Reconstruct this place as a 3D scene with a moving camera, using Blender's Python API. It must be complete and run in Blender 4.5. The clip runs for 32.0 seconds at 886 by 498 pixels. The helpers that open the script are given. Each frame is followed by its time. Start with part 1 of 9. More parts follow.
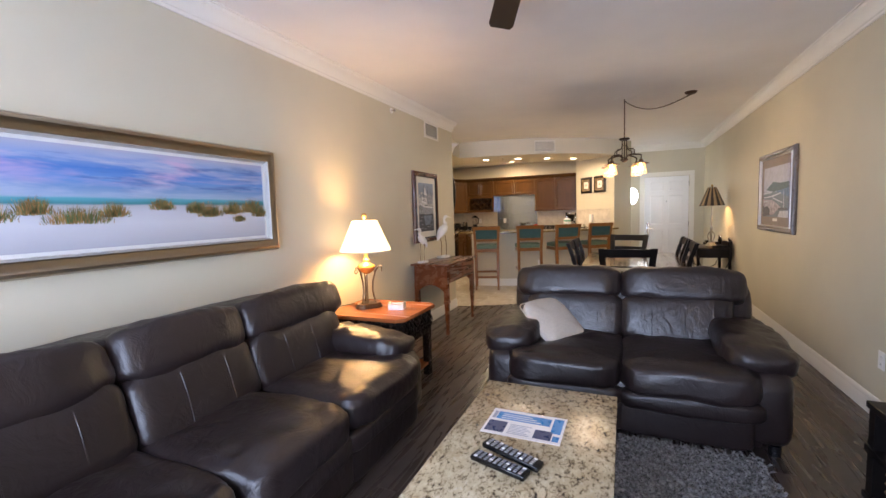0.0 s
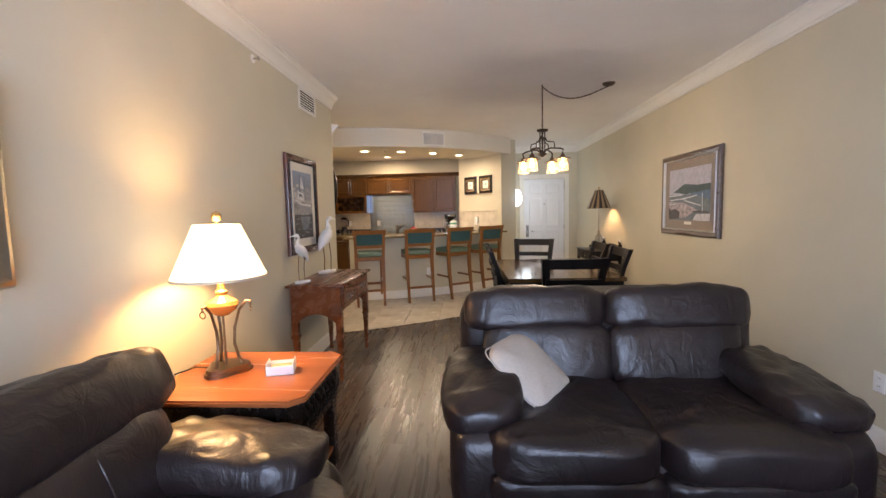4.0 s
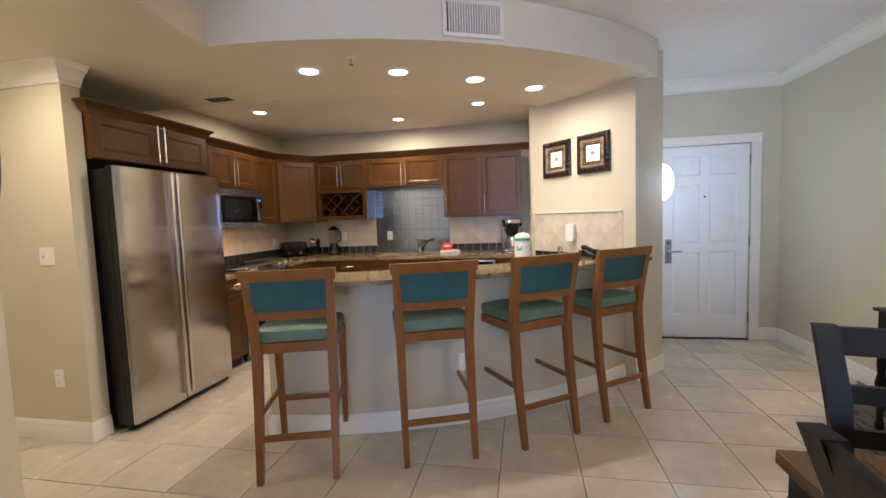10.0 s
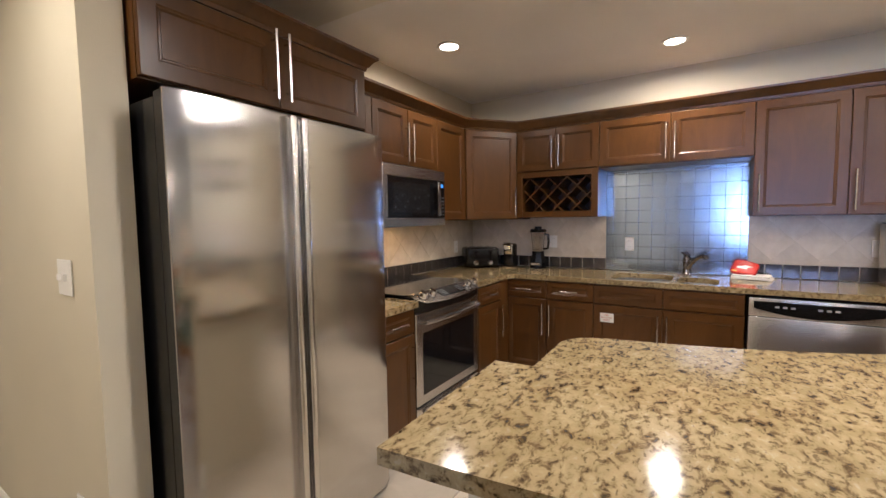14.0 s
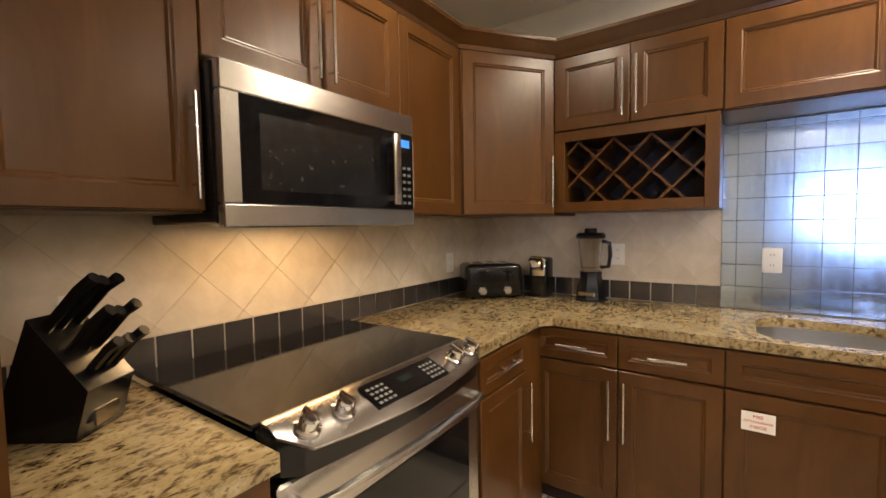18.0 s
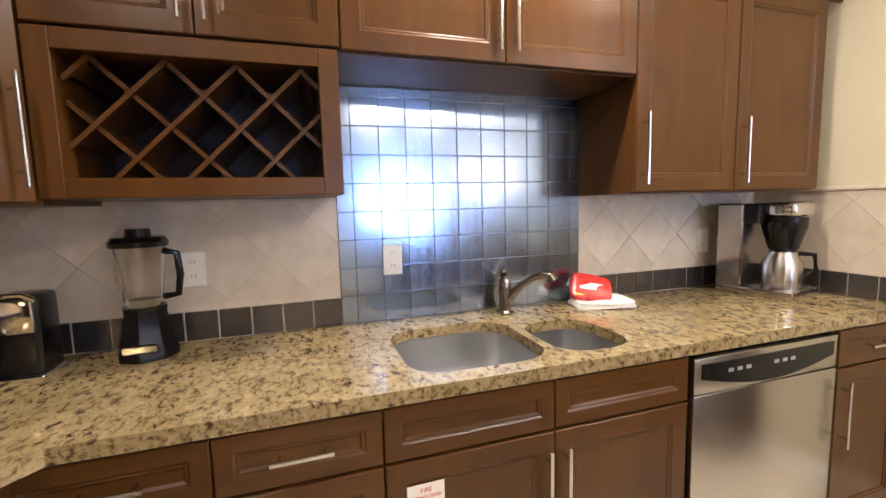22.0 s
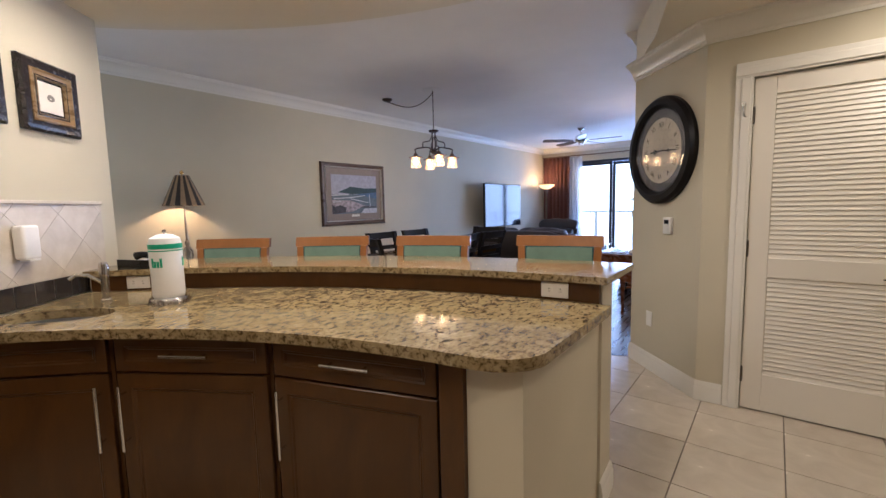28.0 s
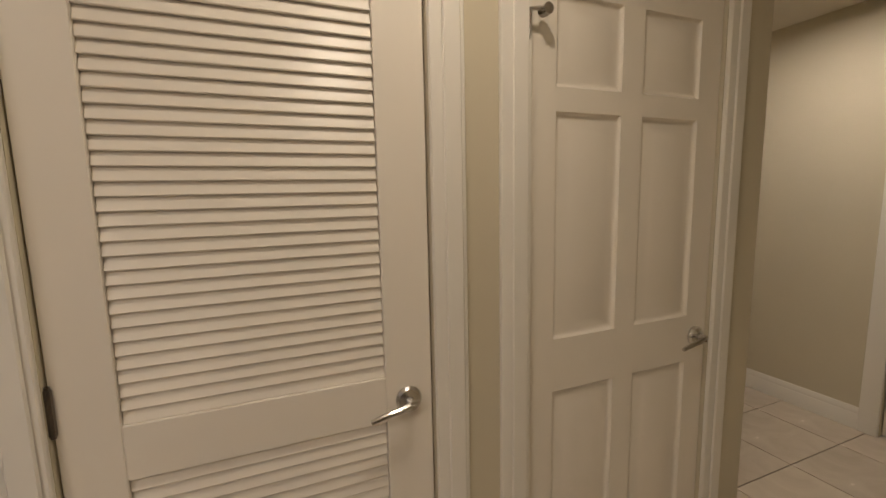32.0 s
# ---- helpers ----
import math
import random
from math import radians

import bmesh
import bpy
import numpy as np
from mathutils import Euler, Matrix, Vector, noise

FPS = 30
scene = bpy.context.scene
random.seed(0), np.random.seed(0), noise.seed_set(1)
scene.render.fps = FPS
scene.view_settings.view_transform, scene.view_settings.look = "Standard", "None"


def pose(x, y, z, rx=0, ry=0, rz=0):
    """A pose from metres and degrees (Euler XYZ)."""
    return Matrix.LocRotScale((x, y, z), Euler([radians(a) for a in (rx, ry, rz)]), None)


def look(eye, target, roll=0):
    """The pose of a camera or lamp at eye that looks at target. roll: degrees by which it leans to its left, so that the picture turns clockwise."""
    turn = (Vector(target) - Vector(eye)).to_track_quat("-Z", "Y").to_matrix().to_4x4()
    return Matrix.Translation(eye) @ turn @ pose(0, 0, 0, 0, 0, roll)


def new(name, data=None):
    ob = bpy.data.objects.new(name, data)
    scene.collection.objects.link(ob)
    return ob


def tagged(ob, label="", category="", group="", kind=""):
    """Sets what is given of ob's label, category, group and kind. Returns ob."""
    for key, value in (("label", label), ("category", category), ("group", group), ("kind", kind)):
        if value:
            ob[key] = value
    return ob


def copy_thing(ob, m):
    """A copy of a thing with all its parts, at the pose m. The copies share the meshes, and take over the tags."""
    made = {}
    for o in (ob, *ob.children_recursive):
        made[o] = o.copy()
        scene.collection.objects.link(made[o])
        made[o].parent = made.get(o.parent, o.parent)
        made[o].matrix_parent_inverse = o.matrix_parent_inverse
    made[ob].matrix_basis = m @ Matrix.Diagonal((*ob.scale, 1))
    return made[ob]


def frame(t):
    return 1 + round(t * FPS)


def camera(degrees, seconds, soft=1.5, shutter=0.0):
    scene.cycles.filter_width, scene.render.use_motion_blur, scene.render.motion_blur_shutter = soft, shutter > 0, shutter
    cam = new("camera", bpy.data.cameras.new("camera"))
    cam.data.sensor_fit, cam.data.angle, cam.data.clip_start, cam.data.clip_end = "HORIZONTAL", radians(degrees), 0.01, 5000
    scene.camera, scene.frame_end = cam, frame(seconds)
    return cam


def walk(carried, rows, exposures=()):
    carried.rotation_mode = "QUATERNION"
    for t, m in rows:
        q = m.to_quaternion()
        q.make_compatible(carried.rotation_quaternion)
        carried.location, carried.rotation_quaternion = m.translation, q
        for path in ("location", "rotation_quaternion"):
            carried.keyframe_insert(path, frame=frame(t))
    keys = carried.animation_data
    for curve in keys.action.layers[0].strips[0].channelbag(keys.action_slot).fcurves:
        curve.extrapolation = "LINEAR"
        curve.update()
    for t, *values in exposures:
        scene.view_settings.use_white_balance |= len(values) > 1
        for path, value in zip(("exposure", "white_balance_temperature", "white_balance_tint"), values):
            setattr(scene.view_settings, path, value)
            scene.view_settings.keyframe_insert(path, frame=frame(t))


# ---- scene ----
cam = camera(92.6, 32.0, soft=1.5)
PATH = [
    (0, (2.46, 0.565, 1.408), (1.674, 2.397, 1.24), -1.8),
    (0.5, (2.554, 0.625, 1.402), (1.843, 2.487, 1.232), -1.7),
    (1, (2.609, 0.661, 1.381), (1.937, 2.537, 1.213), -1.8),
    (1.5, (2.589, 0.704, 1.367), (1.945, 2.59, 1.199), -1.7),
    (2, (2.514, 0.742, 1.37), (1.891, 2.635, 1.201), -1.6),
    (2.5, (2.305, 0.861, 1.373), (1.779, 2.784, 1.205), -1.4),
    (3, (2.066, 1.044, 1.388), (1.69, 3.001, 1.218), -1.3),
    (3.5, (1.871, 1.313, 1.404), (1.601, 3.287, 1.23), -1.3),
    (4, (1.664, 1.602, 1.408), (1.545, 3.591, 1.23), -1.3),
    (4.5, (1.492, 1.887, 1.412), (1.542, 3.878, 1.23), -1.4),
    (6.5, (1.425, 3.442, 1.385), (1.641, 5.422, 1.21), -1.5),
    (7, (1.381, 3.867, 1.408), (1.63, 5.843, 1.227), -1.5),
    (7.5, (1.33, 4.273, 1.426), (1.602, 6.246, 1.236), -1.5),
    (8, (1.32, 4.634, 1.437), (1.521, 6.615, 1.246), -1.7),
    (8.5, (1.307, 4.978, 1.441), (1.385, 6.968, 1.258), -1.8),
    (9, (1.375, 5.319, 1.43), (1.315, 7.31, 1.255), -2.0),
    (9.5, (1.416, 5.58, 1.382), (1.188, 7.561, 1.228), -2.1),
    (10, (1.414, 5.828, 1.385), (1.037, 7.787, 1.238), -2.0),
    (10.5, (1.431, 6.036, 1.392), (0.884, 7.955, 1.25), -1.9),
    (11, (1.433, 6.233, 1.396), (0.705, 8.09, 1.256), -1.7),
    (11.5, (1.336, 6.411, 1.366), (0.528, 8.235, 1.229), -1.4),
    (12, (1.11, 6.627, 1.389), (0.219, 8.412, 1.253), -1.1),
    (12.5, (0.871, 6.885, 1.377), (-0.089, 8.634, 1.246), -1.1),
    (13, (0.66, 7.128, 1.402), (-0.355, 8.846, 1.263), -0.7),
    (13.5, (0.406, 7.354, 1.402), (-0.647, 9.048, 1.262), -0.7),
    (14, (0.182, 7.525, 1.396), (-0.894, 9.205, 1.258), -0.8),
    (14.5, (-0.047, 7.676, 1.422), (-1.153, 9.337, 1.284), -0.7),
    (15.5, (-0.43, 8.04, 1.395), (-1.56, 9.685, 1.268), -0.9),
    (16.5, (-0.453, 8.534, 1.361), (-1.645, 10.137, 1.271), -1.1),
    (17, (-0.543, 8.722, 1.369), (-1.72, 10.336, 1.268), -0.8),
    (17.5, (-0.574, 8.908, 1.358), (-1.74, 10.529, 1.253), -0.8),
    (18, (-0.565, 9.07, 1.349), (-1.716, 10.702, 1.236), -0.9),
    (18.5, (-0.56, 9.154, 1.344), (-1.623, 10.844, 1.231), -1.1),
    (19, (-0.55, 9.21, 1.335), (-1.493, 10.97, 1.217), -1.1),
    (19.5, (-0.578, 9.273, 1.337), (-1.378, 11.102, 1.216), -1.3),
    (20, (-0.677, 9.375, 1.344), (-1.258, 11.284, 1.22), -1.4),
    (20.5, (-0.775, 9.479, 1.345), (-1.062, 11.454, 1.215), -1.6),
    (21, (-0.797, 9.614, 1.362), (-0.856, 11.607, 1.198), -1.8),
    (21.5, (-0.759, 9.8, 1.382), (-0.518, 11.775, 1.187), -2.0),
    (22, (-0.758, 9.947, 1.366), (-0.148, 11.841, 1.159), -1.5),
    (22.5, (-0.765, 10.089, 1.371), (0.258, 11.795, 1.154), -1.5),
    (23, (-0.717, 10.205, 1.363), (0.709, 11.59, 1.139), -1.6),
    (23.5, (-0.626, 10.35, 1.345), (1.098, 11.341, 1.126), -1.3),
    (24, (-0.553, 10.421, 1.352), (1.359, 10.97, 1.138), -1.2),
    (24.5, (-0.545, 10.518, 1.368), (1.441, 10.598, 1.145), -1.0),
    (25, (-0.565, 10.566, 1.347), (1.387, 10.18, 1.152), -1.3),
    (25.5, (-0.596, 10.523, 1.347), (1.245, 9.764, 1.154), -1.5),
    (26, (-0.616, 10.459, 1.349), (1.088, 9.432, 1.152), -1.5),
    (26.5, (-0.652, 10.412, 1.343), (0.941, 9.219, 1.15), -1.6),
    (28.5, (-0.812, 9.993, 1.333), (0.256, 8.315, 1.131), -1.3),
    (29, (-0.775, 9.699, 1.352), (0.102, 7.912, 1.153), -1.4),
    (29.5, (-0.702, 9.388, 1.322), (-0.085, 7.496, 1.125), -1.1),
    (30, (-0.651, 9.051, 1.316), (-0.449, 7.07, 1.122), -0.7),
    (30.5, (-0.749, 8.722, 1.409), (-0.864, 6.742, 1.149), -1.2),
    (31, (-0.806, 8.436, 1.408), (-1.218, 6.496, 1.151), -1.1),
    (31.5, (-0.889, 8.19, 1.415), (-1.533, 6.314, 1.158), -1.0),
    (32, (-1.071, 7.962, 1.422), (-1.822, 6.126, 1.161), -1.2),
]
EXPOSURES = [(0.0, 0.02, 7100, 14), (4.0, 0.03, 6900, 13), (7.0, 0.02, 6600, 12), (9.0, 0.07, 5900, 11), (10.0, 0.05, 5600, 12), (11.0, 0.03, 5650, 11), (12.0, 0.22, 5450, 12), (14.0, 0.14, 5200, 14),
             (16.5, 0.22, 5750, 11), (17.5, 0.42, 5850, 10), (18.5, 0.55, 5850, 10), (20.0, 0.60, 5650, 11), (22.0, 0.75, 5350, 12), (23.0, -0.12, 5300, 12), (24.0, -0.25, 6200, 13), (25.0, -0.10, 5250, 15),
             (26.0, -0.50, 5150, 14), (29.0, -0.38, 5450, 14), (30.0, -0.43, 5400, 14), (31.0, -0.26, 6400, 13), (32.0, -0.85, 5800, 14)]
walk(cam, [(t, look(eye, target, roll)) for t, eye, target, roll in PATH], EXPOSURES)

# ---- light ----
world = bpy.data.worlds.new("world")
scene.world = world
world.use_nodes = True
_n = world.node_tree.nodes
sky = _n.new("ShaderNodeTexSky")
sky.sky_type, sky.sun_disc = "NISHITA", False
sky.sun_elevation, sky.sun_rotation = radians(38), radians(150)
world.node_tree.links.new(sky.outputs[0], _n["Background"].inputs[0])
_n["Background"].inputs[1].default_value = 0.14


def lamp(name, kind, m, power, color, size=0.1, size_y=None, spread=None):
    data = bpy.data.lights.new(name, kind)
    data.energy, data.color = power, color
    if kind == "AREA":
        data.shape = "DISK" if size_y is None else "RECTANGLE"
        data.size = size
        if size_y:
            data.size_y = size_y
        if spread:
            data.spread = radians(spread)
    elif kind == "SUN":
        data.angle = size
    else:
        data.shadow_soft_size = size
    ob = new(name, data)
    ob.matrix_world = m
    return ob


WARM, SOFT_WHITE, DAY = (1.0, 0.64, 0.32), (1.0, 0.81, 0.60), (0.46, 0.61, 1.0)
lamp("sun", "SUN", look((3, -10, 9), (2, 0, 1)), 2.2, (1.0, 0.94, 0.85), radians(0.6))
# the sky's light in the opening of the balcony door
lamp("sky_light", "AREA", look((1.8, -0.25, 1.3), (1.8, 4, 1.1)), 205, DAY, 2.6, 2.2)


# ---- shapes ----
def box(bm, lo, hi, bev=0.0, seg=1):
    g = bmesh.ops.create_cube(bm, size=1.0)["verts"]
    c = [(a + b) / 2 for a, b in zip(lo, hi)]
    s = [abs(b - a) for a, b in zip(lo, hi)]
    for v in g:
        v.co = Vector((c[0] + v.co.x * s[0], c[1] + v.co.y * s[1], c[2] + v.co.z * s[2]))
    if bev:
        es = list({e for v in g for e in v.link_edges})
        bmesh.ops.bevel(bm, geom=es, offset=bev, segments=seg, affect="EDGES", profile=0.5)
    return bm


def rod(bm, a, b, r0, r1=None, seg=12):
    a, b = Vector(a), Vector(b)
    d = b - a
    m = Matrix.Translation((a + b) / 2) @ d.to_track_quat("Z", "Y").to_matrix().to_4x4()
    bmesh.ops.create_cone(bm, cap_ends=True, segments=seg, radius1=r0, radius2=r0 if r1 is None else r1, depth=d.length, matrix=m)
    return bm


def tube(bm, pts, r, seg=8):
    pts = [Vector(p) for p in pts]
    rings = []
    up = Vector((0.13, 0.31, 0.94)).normalized()
    for i, p in enumerate(pts):
        d = (pts[min(i + 1, len(pts) - 1)] - pts[max(i - 1, 0)]).normalized()
        u = d.cross(up)
        u = u.normalized() if u.length > 1e-3 else Vector((1, 0, 0))
        w = d.cross(u)
        rr = r[i] if isinstance(r, (list, tuple)) else r
        rings.append([bm.verts.new(p + rr * (math.cos(2 * math.pi * k / seg) * u + math.sin(2 * math.pi * k / seg) * w)) for k in range(seg)])
    for a, b in zip(rings, rings[1:]):
        for k in range(seg):
            bm.faces.new((a[k], a[(k + 1) % seg], b[(k + 1) % seg], b[k]))
    bm.faces.new(rings[0])
    bm.faces.new(rings[-1])
    return bm


def lathe(bm, prof, seg=24, at=(0, 0, 0), squash=(1, 1)):
    rings = []
    for r, z in prof:
        rings.append([bm.verts.new((at[0] + squash[0] * max(r, 1e-4) * math.cos(2 * math.pi * k / seg), at[1] + squash[1] * max(r, 1e-4) * math.sin(2 * math.pi * k / seg), at[2] + z)) for k in range(seg)])
    for a, b in zip(rings, rings[1:]):
        for k in range(seg):
            bm.faces.new((a[k], a[(k + 1) % seg], b[(k + 1) % seg], b[k]))
    if prof[0][0] > 0.03 and abs(prof[0][0] - prof[-1][0]) < 0.02 and abs(prof[0][1] - prof[-1][1]) < 0.03:
        rings.append(rings[0])  # a ring: close the section on itself
        for k in range(seg):
            bm.faces.new((rings[-2][k], rings[-2][(k + 1) % seg], rings[0][(k + 1) % seg], rings[0][k]))
        return bm
    bm.faces.new(rings[0])
    bm.faces.new(rings[-1])
    return bm


def prism(bm, poly, z0, z1):
    lo = [bm.verts.new((x, y, z0)) for x, y in poly]
    hi = [bm.verts.new((x, y, z1)) for x, y in poly]
    n = len(poly)
    bm.faces.new(lo[::-1])
    bm.faces.new(hi)
    for k in range(n):
        bm.faces.new((lo[k], lo[(k + 1) % n], hi[(k + 1) % n], hi[k]))
    return bm


def puff(bm, lo, hi, e=0.4, nu=20, nv=12, wrinkle=0.0, seed=0.0, m=None, crease=0.0):
    """A soft cushion: a rounded block between lo and hi, with dents and fine creases."""
    c = [(a + b) / 2 for a, b in zip(lo, hi)]
    s = [abs(b - a) / 2 for a, b in zip(lo, hi)]
    f = lambda v, p: math.copysign(abs(v) ** p, v)  # noqa: E731
    rings = []
    for j in range(nv + 1):
        ph = -math.pi / 2 + math.pi * j / nv
        ring = []
        for i in range(nu):
            th = 2 * math.pi * i / nu
            p = Vector((s[0] * f(math.cos(ph), e) * f(math.cos(th), e), s[1] * f(math.cos(ph), e) * f(math.sin(th), e), s[2] * f(math.sin(ph), e)))
            if wrinkle:
                q = Vector((p.x * 4 + seed, p.y * 6, p.z * 6))
                p *= 1 + wrinkle * noise.noise(q)
                p += Vector((0, 0, wrinkle * 0.35 * noise.noise(q * 2.3)))
            if crease:
                # folds that run away from the seams
                w = noise.noise(Vector((p.x * 16 + seed, p.y * 5, p.z * 5 + 2 * noise.noise(p * 4))))
                p *= 1 - crease * (1 - min(1, abs(w) * 4)) ** 2
            p = p + Vector(c)
            ring.append(bm.verts.new(m @ p if m else p))
        rings.append(ring)
    for a, b in zip(rings, rings[1:]):
        for i in range(nu):
            bm.faces.new((a[i], a[(i + 1) % nu], b[(i + 1) % nu], b[i]))
    bmesh.ops.remove_doubles(bm, verts=rings[0] + rings[-1], dist=1e-4)
    return bm


def fresh():
    return bmesh.new()


def mesh_of(name, bm, material, angle=35, keep_normals=False):
    if not keep_normals:
        bmesh.ops.recalc_face_normals(bm, faces=bm.faces)
    me = bpy.data.meshes.new(name)
    bm.to_mesh(me)
    bm.free()
    for mm in material if isinstance(material, (list, tuple)) else [material]:
        me.materials.append(mm)
    me.shade_smooth()
    me.set_sharp_from_angle(angle=radians(angle))
    return me


def part(name, bm, material, parent, label="", at=None, angle=35):
    ob = new(name, mesh_of(name, bm, material, angle))
    ob.parent = parent
    if at is not None:
        ob.matrix_basis = at
    if label:
        ob["label"] = label
    return ob


def thing(name, label, category, m=None, group=""):
    ob = new(name)
    ob.empty_display_size = 0.1
    if m is not None:
        ob.matrix_basis = m
    return tagged(ob, label, category, group)


def solid(name, bm, material, label, category, m=None, group="", kind="", angle=35):
    ob = new(name, mesh_of(name, bm, material, angle))
    if m is not None:
        ob.matrix_basis = m
    return tagged(ob, label, category, group, kind)


def structure(name, bm, material, label="", category="", angle=35):
    return solid(name, bm, material, label or name.replace("_", " "), category or "wall", kind="structure", angle=angle)


# ---- materials ----
class Mat:
    """A principled material with a few helper nodes."""

    def __init__(self, name, rough=0.5, metal=0.0, spec=0.5):
        self.mat = bpy.data.materials.new(name)
        self.mat.use_nodes = True
        self.t = self.mat.node_tree
        self.b = self.t.nodes["Principled BSDF"]
        self.b.inputs["Roughness"].default_value = rough
        self.b.inputs["Metallic"].default_value = metal
        self.b.inputs["Specular IOR Level"].default_value = spec
        self.tc = self.t.nodes.new("ShaderNodeTexCoord")

    def coords(self, scale=(1, 1, 1), rot=(0, 0, 0), out="Object"):
        mp = self.t.nodes.new("ShaderNodeMapping")
        mp.inputs["Scale"].default_value = scale
        mp.inputs["Rotation"].default_value = rot
        self.t.links.new(self.tc.outputs[out], mp.inputs[0])
        return mp.outputs[0]

    def noise(self, scale, detail=4, rough=0.55, co=None, dist=0.0):
        n = self.t.nodes.new("ShaderNodeTexNoise")
        n.inputs["Scale"].default_value, n.inputs["Detail"].default_value = scale, detail
        n.inputs["Roughness"].default_value, n.inputs["Distortion"].default_value = rough, dist
        self.t.links.new(co if co is not None else self.tc.outputs["Object"], n.inputs["Vector"])
        return n.outputs["Fac"]

    def ramp(self, fac, stops, mode="LINEAR"):
        r = self.t.nodes.new("ShaderNodeValToRGB")
        r.color_ramp.interpolation = mode
        while len(r.color_ramp.elements) < len(stops):
            r.color_ramp.elements.new(0.5)
        for e, (p, c) in zip(r.color_ramp.elements, stops):
            e.position = p
            e.color = (*c, 1) if len(c) == 3 else c
        self.t.links.new(fac, r.inputs[0])
        return r.outputs[0]

    def mix(self, a, b, fac, mode="MIX"):
        m = self.t.nodes.new("ShaderNodeMix")
        m.data_type, m.blend_type = "RGBA", mode
        for sock, v in ((m.inputs[0], fac), (m.inputs[6], a), (m.inputs[7], b)):
            if hasattr(v, "links"):
                self.t.links.new(v, sock)
            elif isinstance(v, (int, float)):
                sock.default_value = v
            else:
                sock.default_value = (*v, 1)
        return m.outputs[2]

    def color(self, c):
        if hasattr(c, "links"):
            self.t.links.new(c, self.b.inputs["Base Color"])
        else:
            self.b.inputs["Base Color"].default_value = (*c, 1)
        return self

    def rough(self, fac, lo, hi):
        self.t.links.new(self.ramp(fac, [(0.3, (lo,) * 3), (0.7, (hi,) * 3)]), self.b.inputs["Roughness"])
        return self

    def bump(self, fac, strength=0.2, dist=0.01):
        b = self.t.nodes.new("ShaderNodeBump")
        b.inputs["Strength"].default_value, b.inputs["Distance"].default_value = strength, dist
        self.t.links.new(fac, b.inputs["Height"])
        self.t.links.new(b.outputs[0], self.b.inputs["Normal"])
        return self

    def random(self):
        n = self.t.nodes.new("ShaderNodeObjectInfo")
        return n.outputs["Random"]


def paint(name, c, rough=0.6, var=0.04, bump=0.08):
    m = Mat(name, rough, spec=0.35)
    n = m.noise(1.3, 3)
    m.color(m.ramp(n, [(0.3, tuple(v * (1 - var) for v in c)), (0.7, tuple(min(1, v * (1 + var)) for v in c))]))
    m.bump(m.noise(160, 3), bump, 0.004)
    return m.mat


def plain(name, c, rough=0.4, metal=0.0, var=0.06, scale=18, bump=0.03, spec=0.5):
    m = Mat(name, rough, metal, spec)
    n = m.noise(scale, 4)
    m.color(m.ramp(n, [(0.3, tuple(v * (1 - var) for v in c)), (0.7, tuple(min(1, v * (1 + var)) for v in c))]))
    m.rough(m.noise(scale * 2.3, 3), max(0.02, rough - 0.06), min(1, rough + 0.06))
    if bump:
        m.bump(m.noise(scale * 6, 3), bump, 0.003)
    return m.mat


def wood(name, dark, light, axis="z", rough=0.35, grain=1.0, spec=0.5, vary=0.0, streak=0.26):
    m = Mat(name, rough, spec=spec)
    s = {"x": (1.2, 14, 14), "y": (14, 1.2, 14), "z": (14, 14, 1.2)}[axis]
    co = m.coords(tuple(v * grain for v in s))
    a = m.noise(1.6, 6, 0.6, co, 0.6)
    c = m.ramp(a, [(0.25, dark), (0.75, light)])
    co2 = m.coords(tuple(v * grain * 7 for v in s))
    b = m.noise(1.5, 4, 0.6, co2)
    c = m.mix(c, m.ramp(b, [(0.3, (0.62, 0.62, 0.62)), (0.65, (1.1, 1.1, 1.1))]), streak, "MULTIPLY")
    if vary:
        r = m.ramp(m.random(), [(0.0, (1 - vary,) * 3), (1.0, (1 + vary,) * 3)])
        c = m.mix(c, r, 1.0, "MULTIPLY")
    m.color(c).rough(a, rough - 0.06, rough + 0.08).bump(b, 0.06, 0.002)
    return m.mat


def granite(name, base, spots, rough=0.12):
    """Speckled stone: pale grounds, brown clouds, dark flecks; spots: dark, brown, pale."""
    m = Mat(name, rough, spec=0.5)
    co = m.coords((1.0, 0.6, 1.0), (0, 0, 0.6))
    v = m.noise(54, 5, 0.62, co, 0.5)
    w = m.noise(95, 3, 0.6, co, 0.3)
    big = m.noise(7, 4, 0.6, None, 1.2)
    c = m.ramp(v, [(0.34, spots[0]), (0.41, spots[1]), (0.49, base), (0.60, tuple(x * 1.12 for x in base)), (0.70, spots[2])])
    c = m.mix(c, m.ramp(w, [(0.34, (0.20, 0.16, 0.12)), (0.42, (1, 1, 1))]), 0.65, "MULTIPLY")
    c = m.mix(c, m.ramp(big, [(0.35, (0.70, 0.64, 0.54)), (0.62, (1.05, 1.03, 1.0))]), 0.7, "MULTIPLY")
    m.color(c).rough(v, rough, rough + 0.06)
    return m.mat


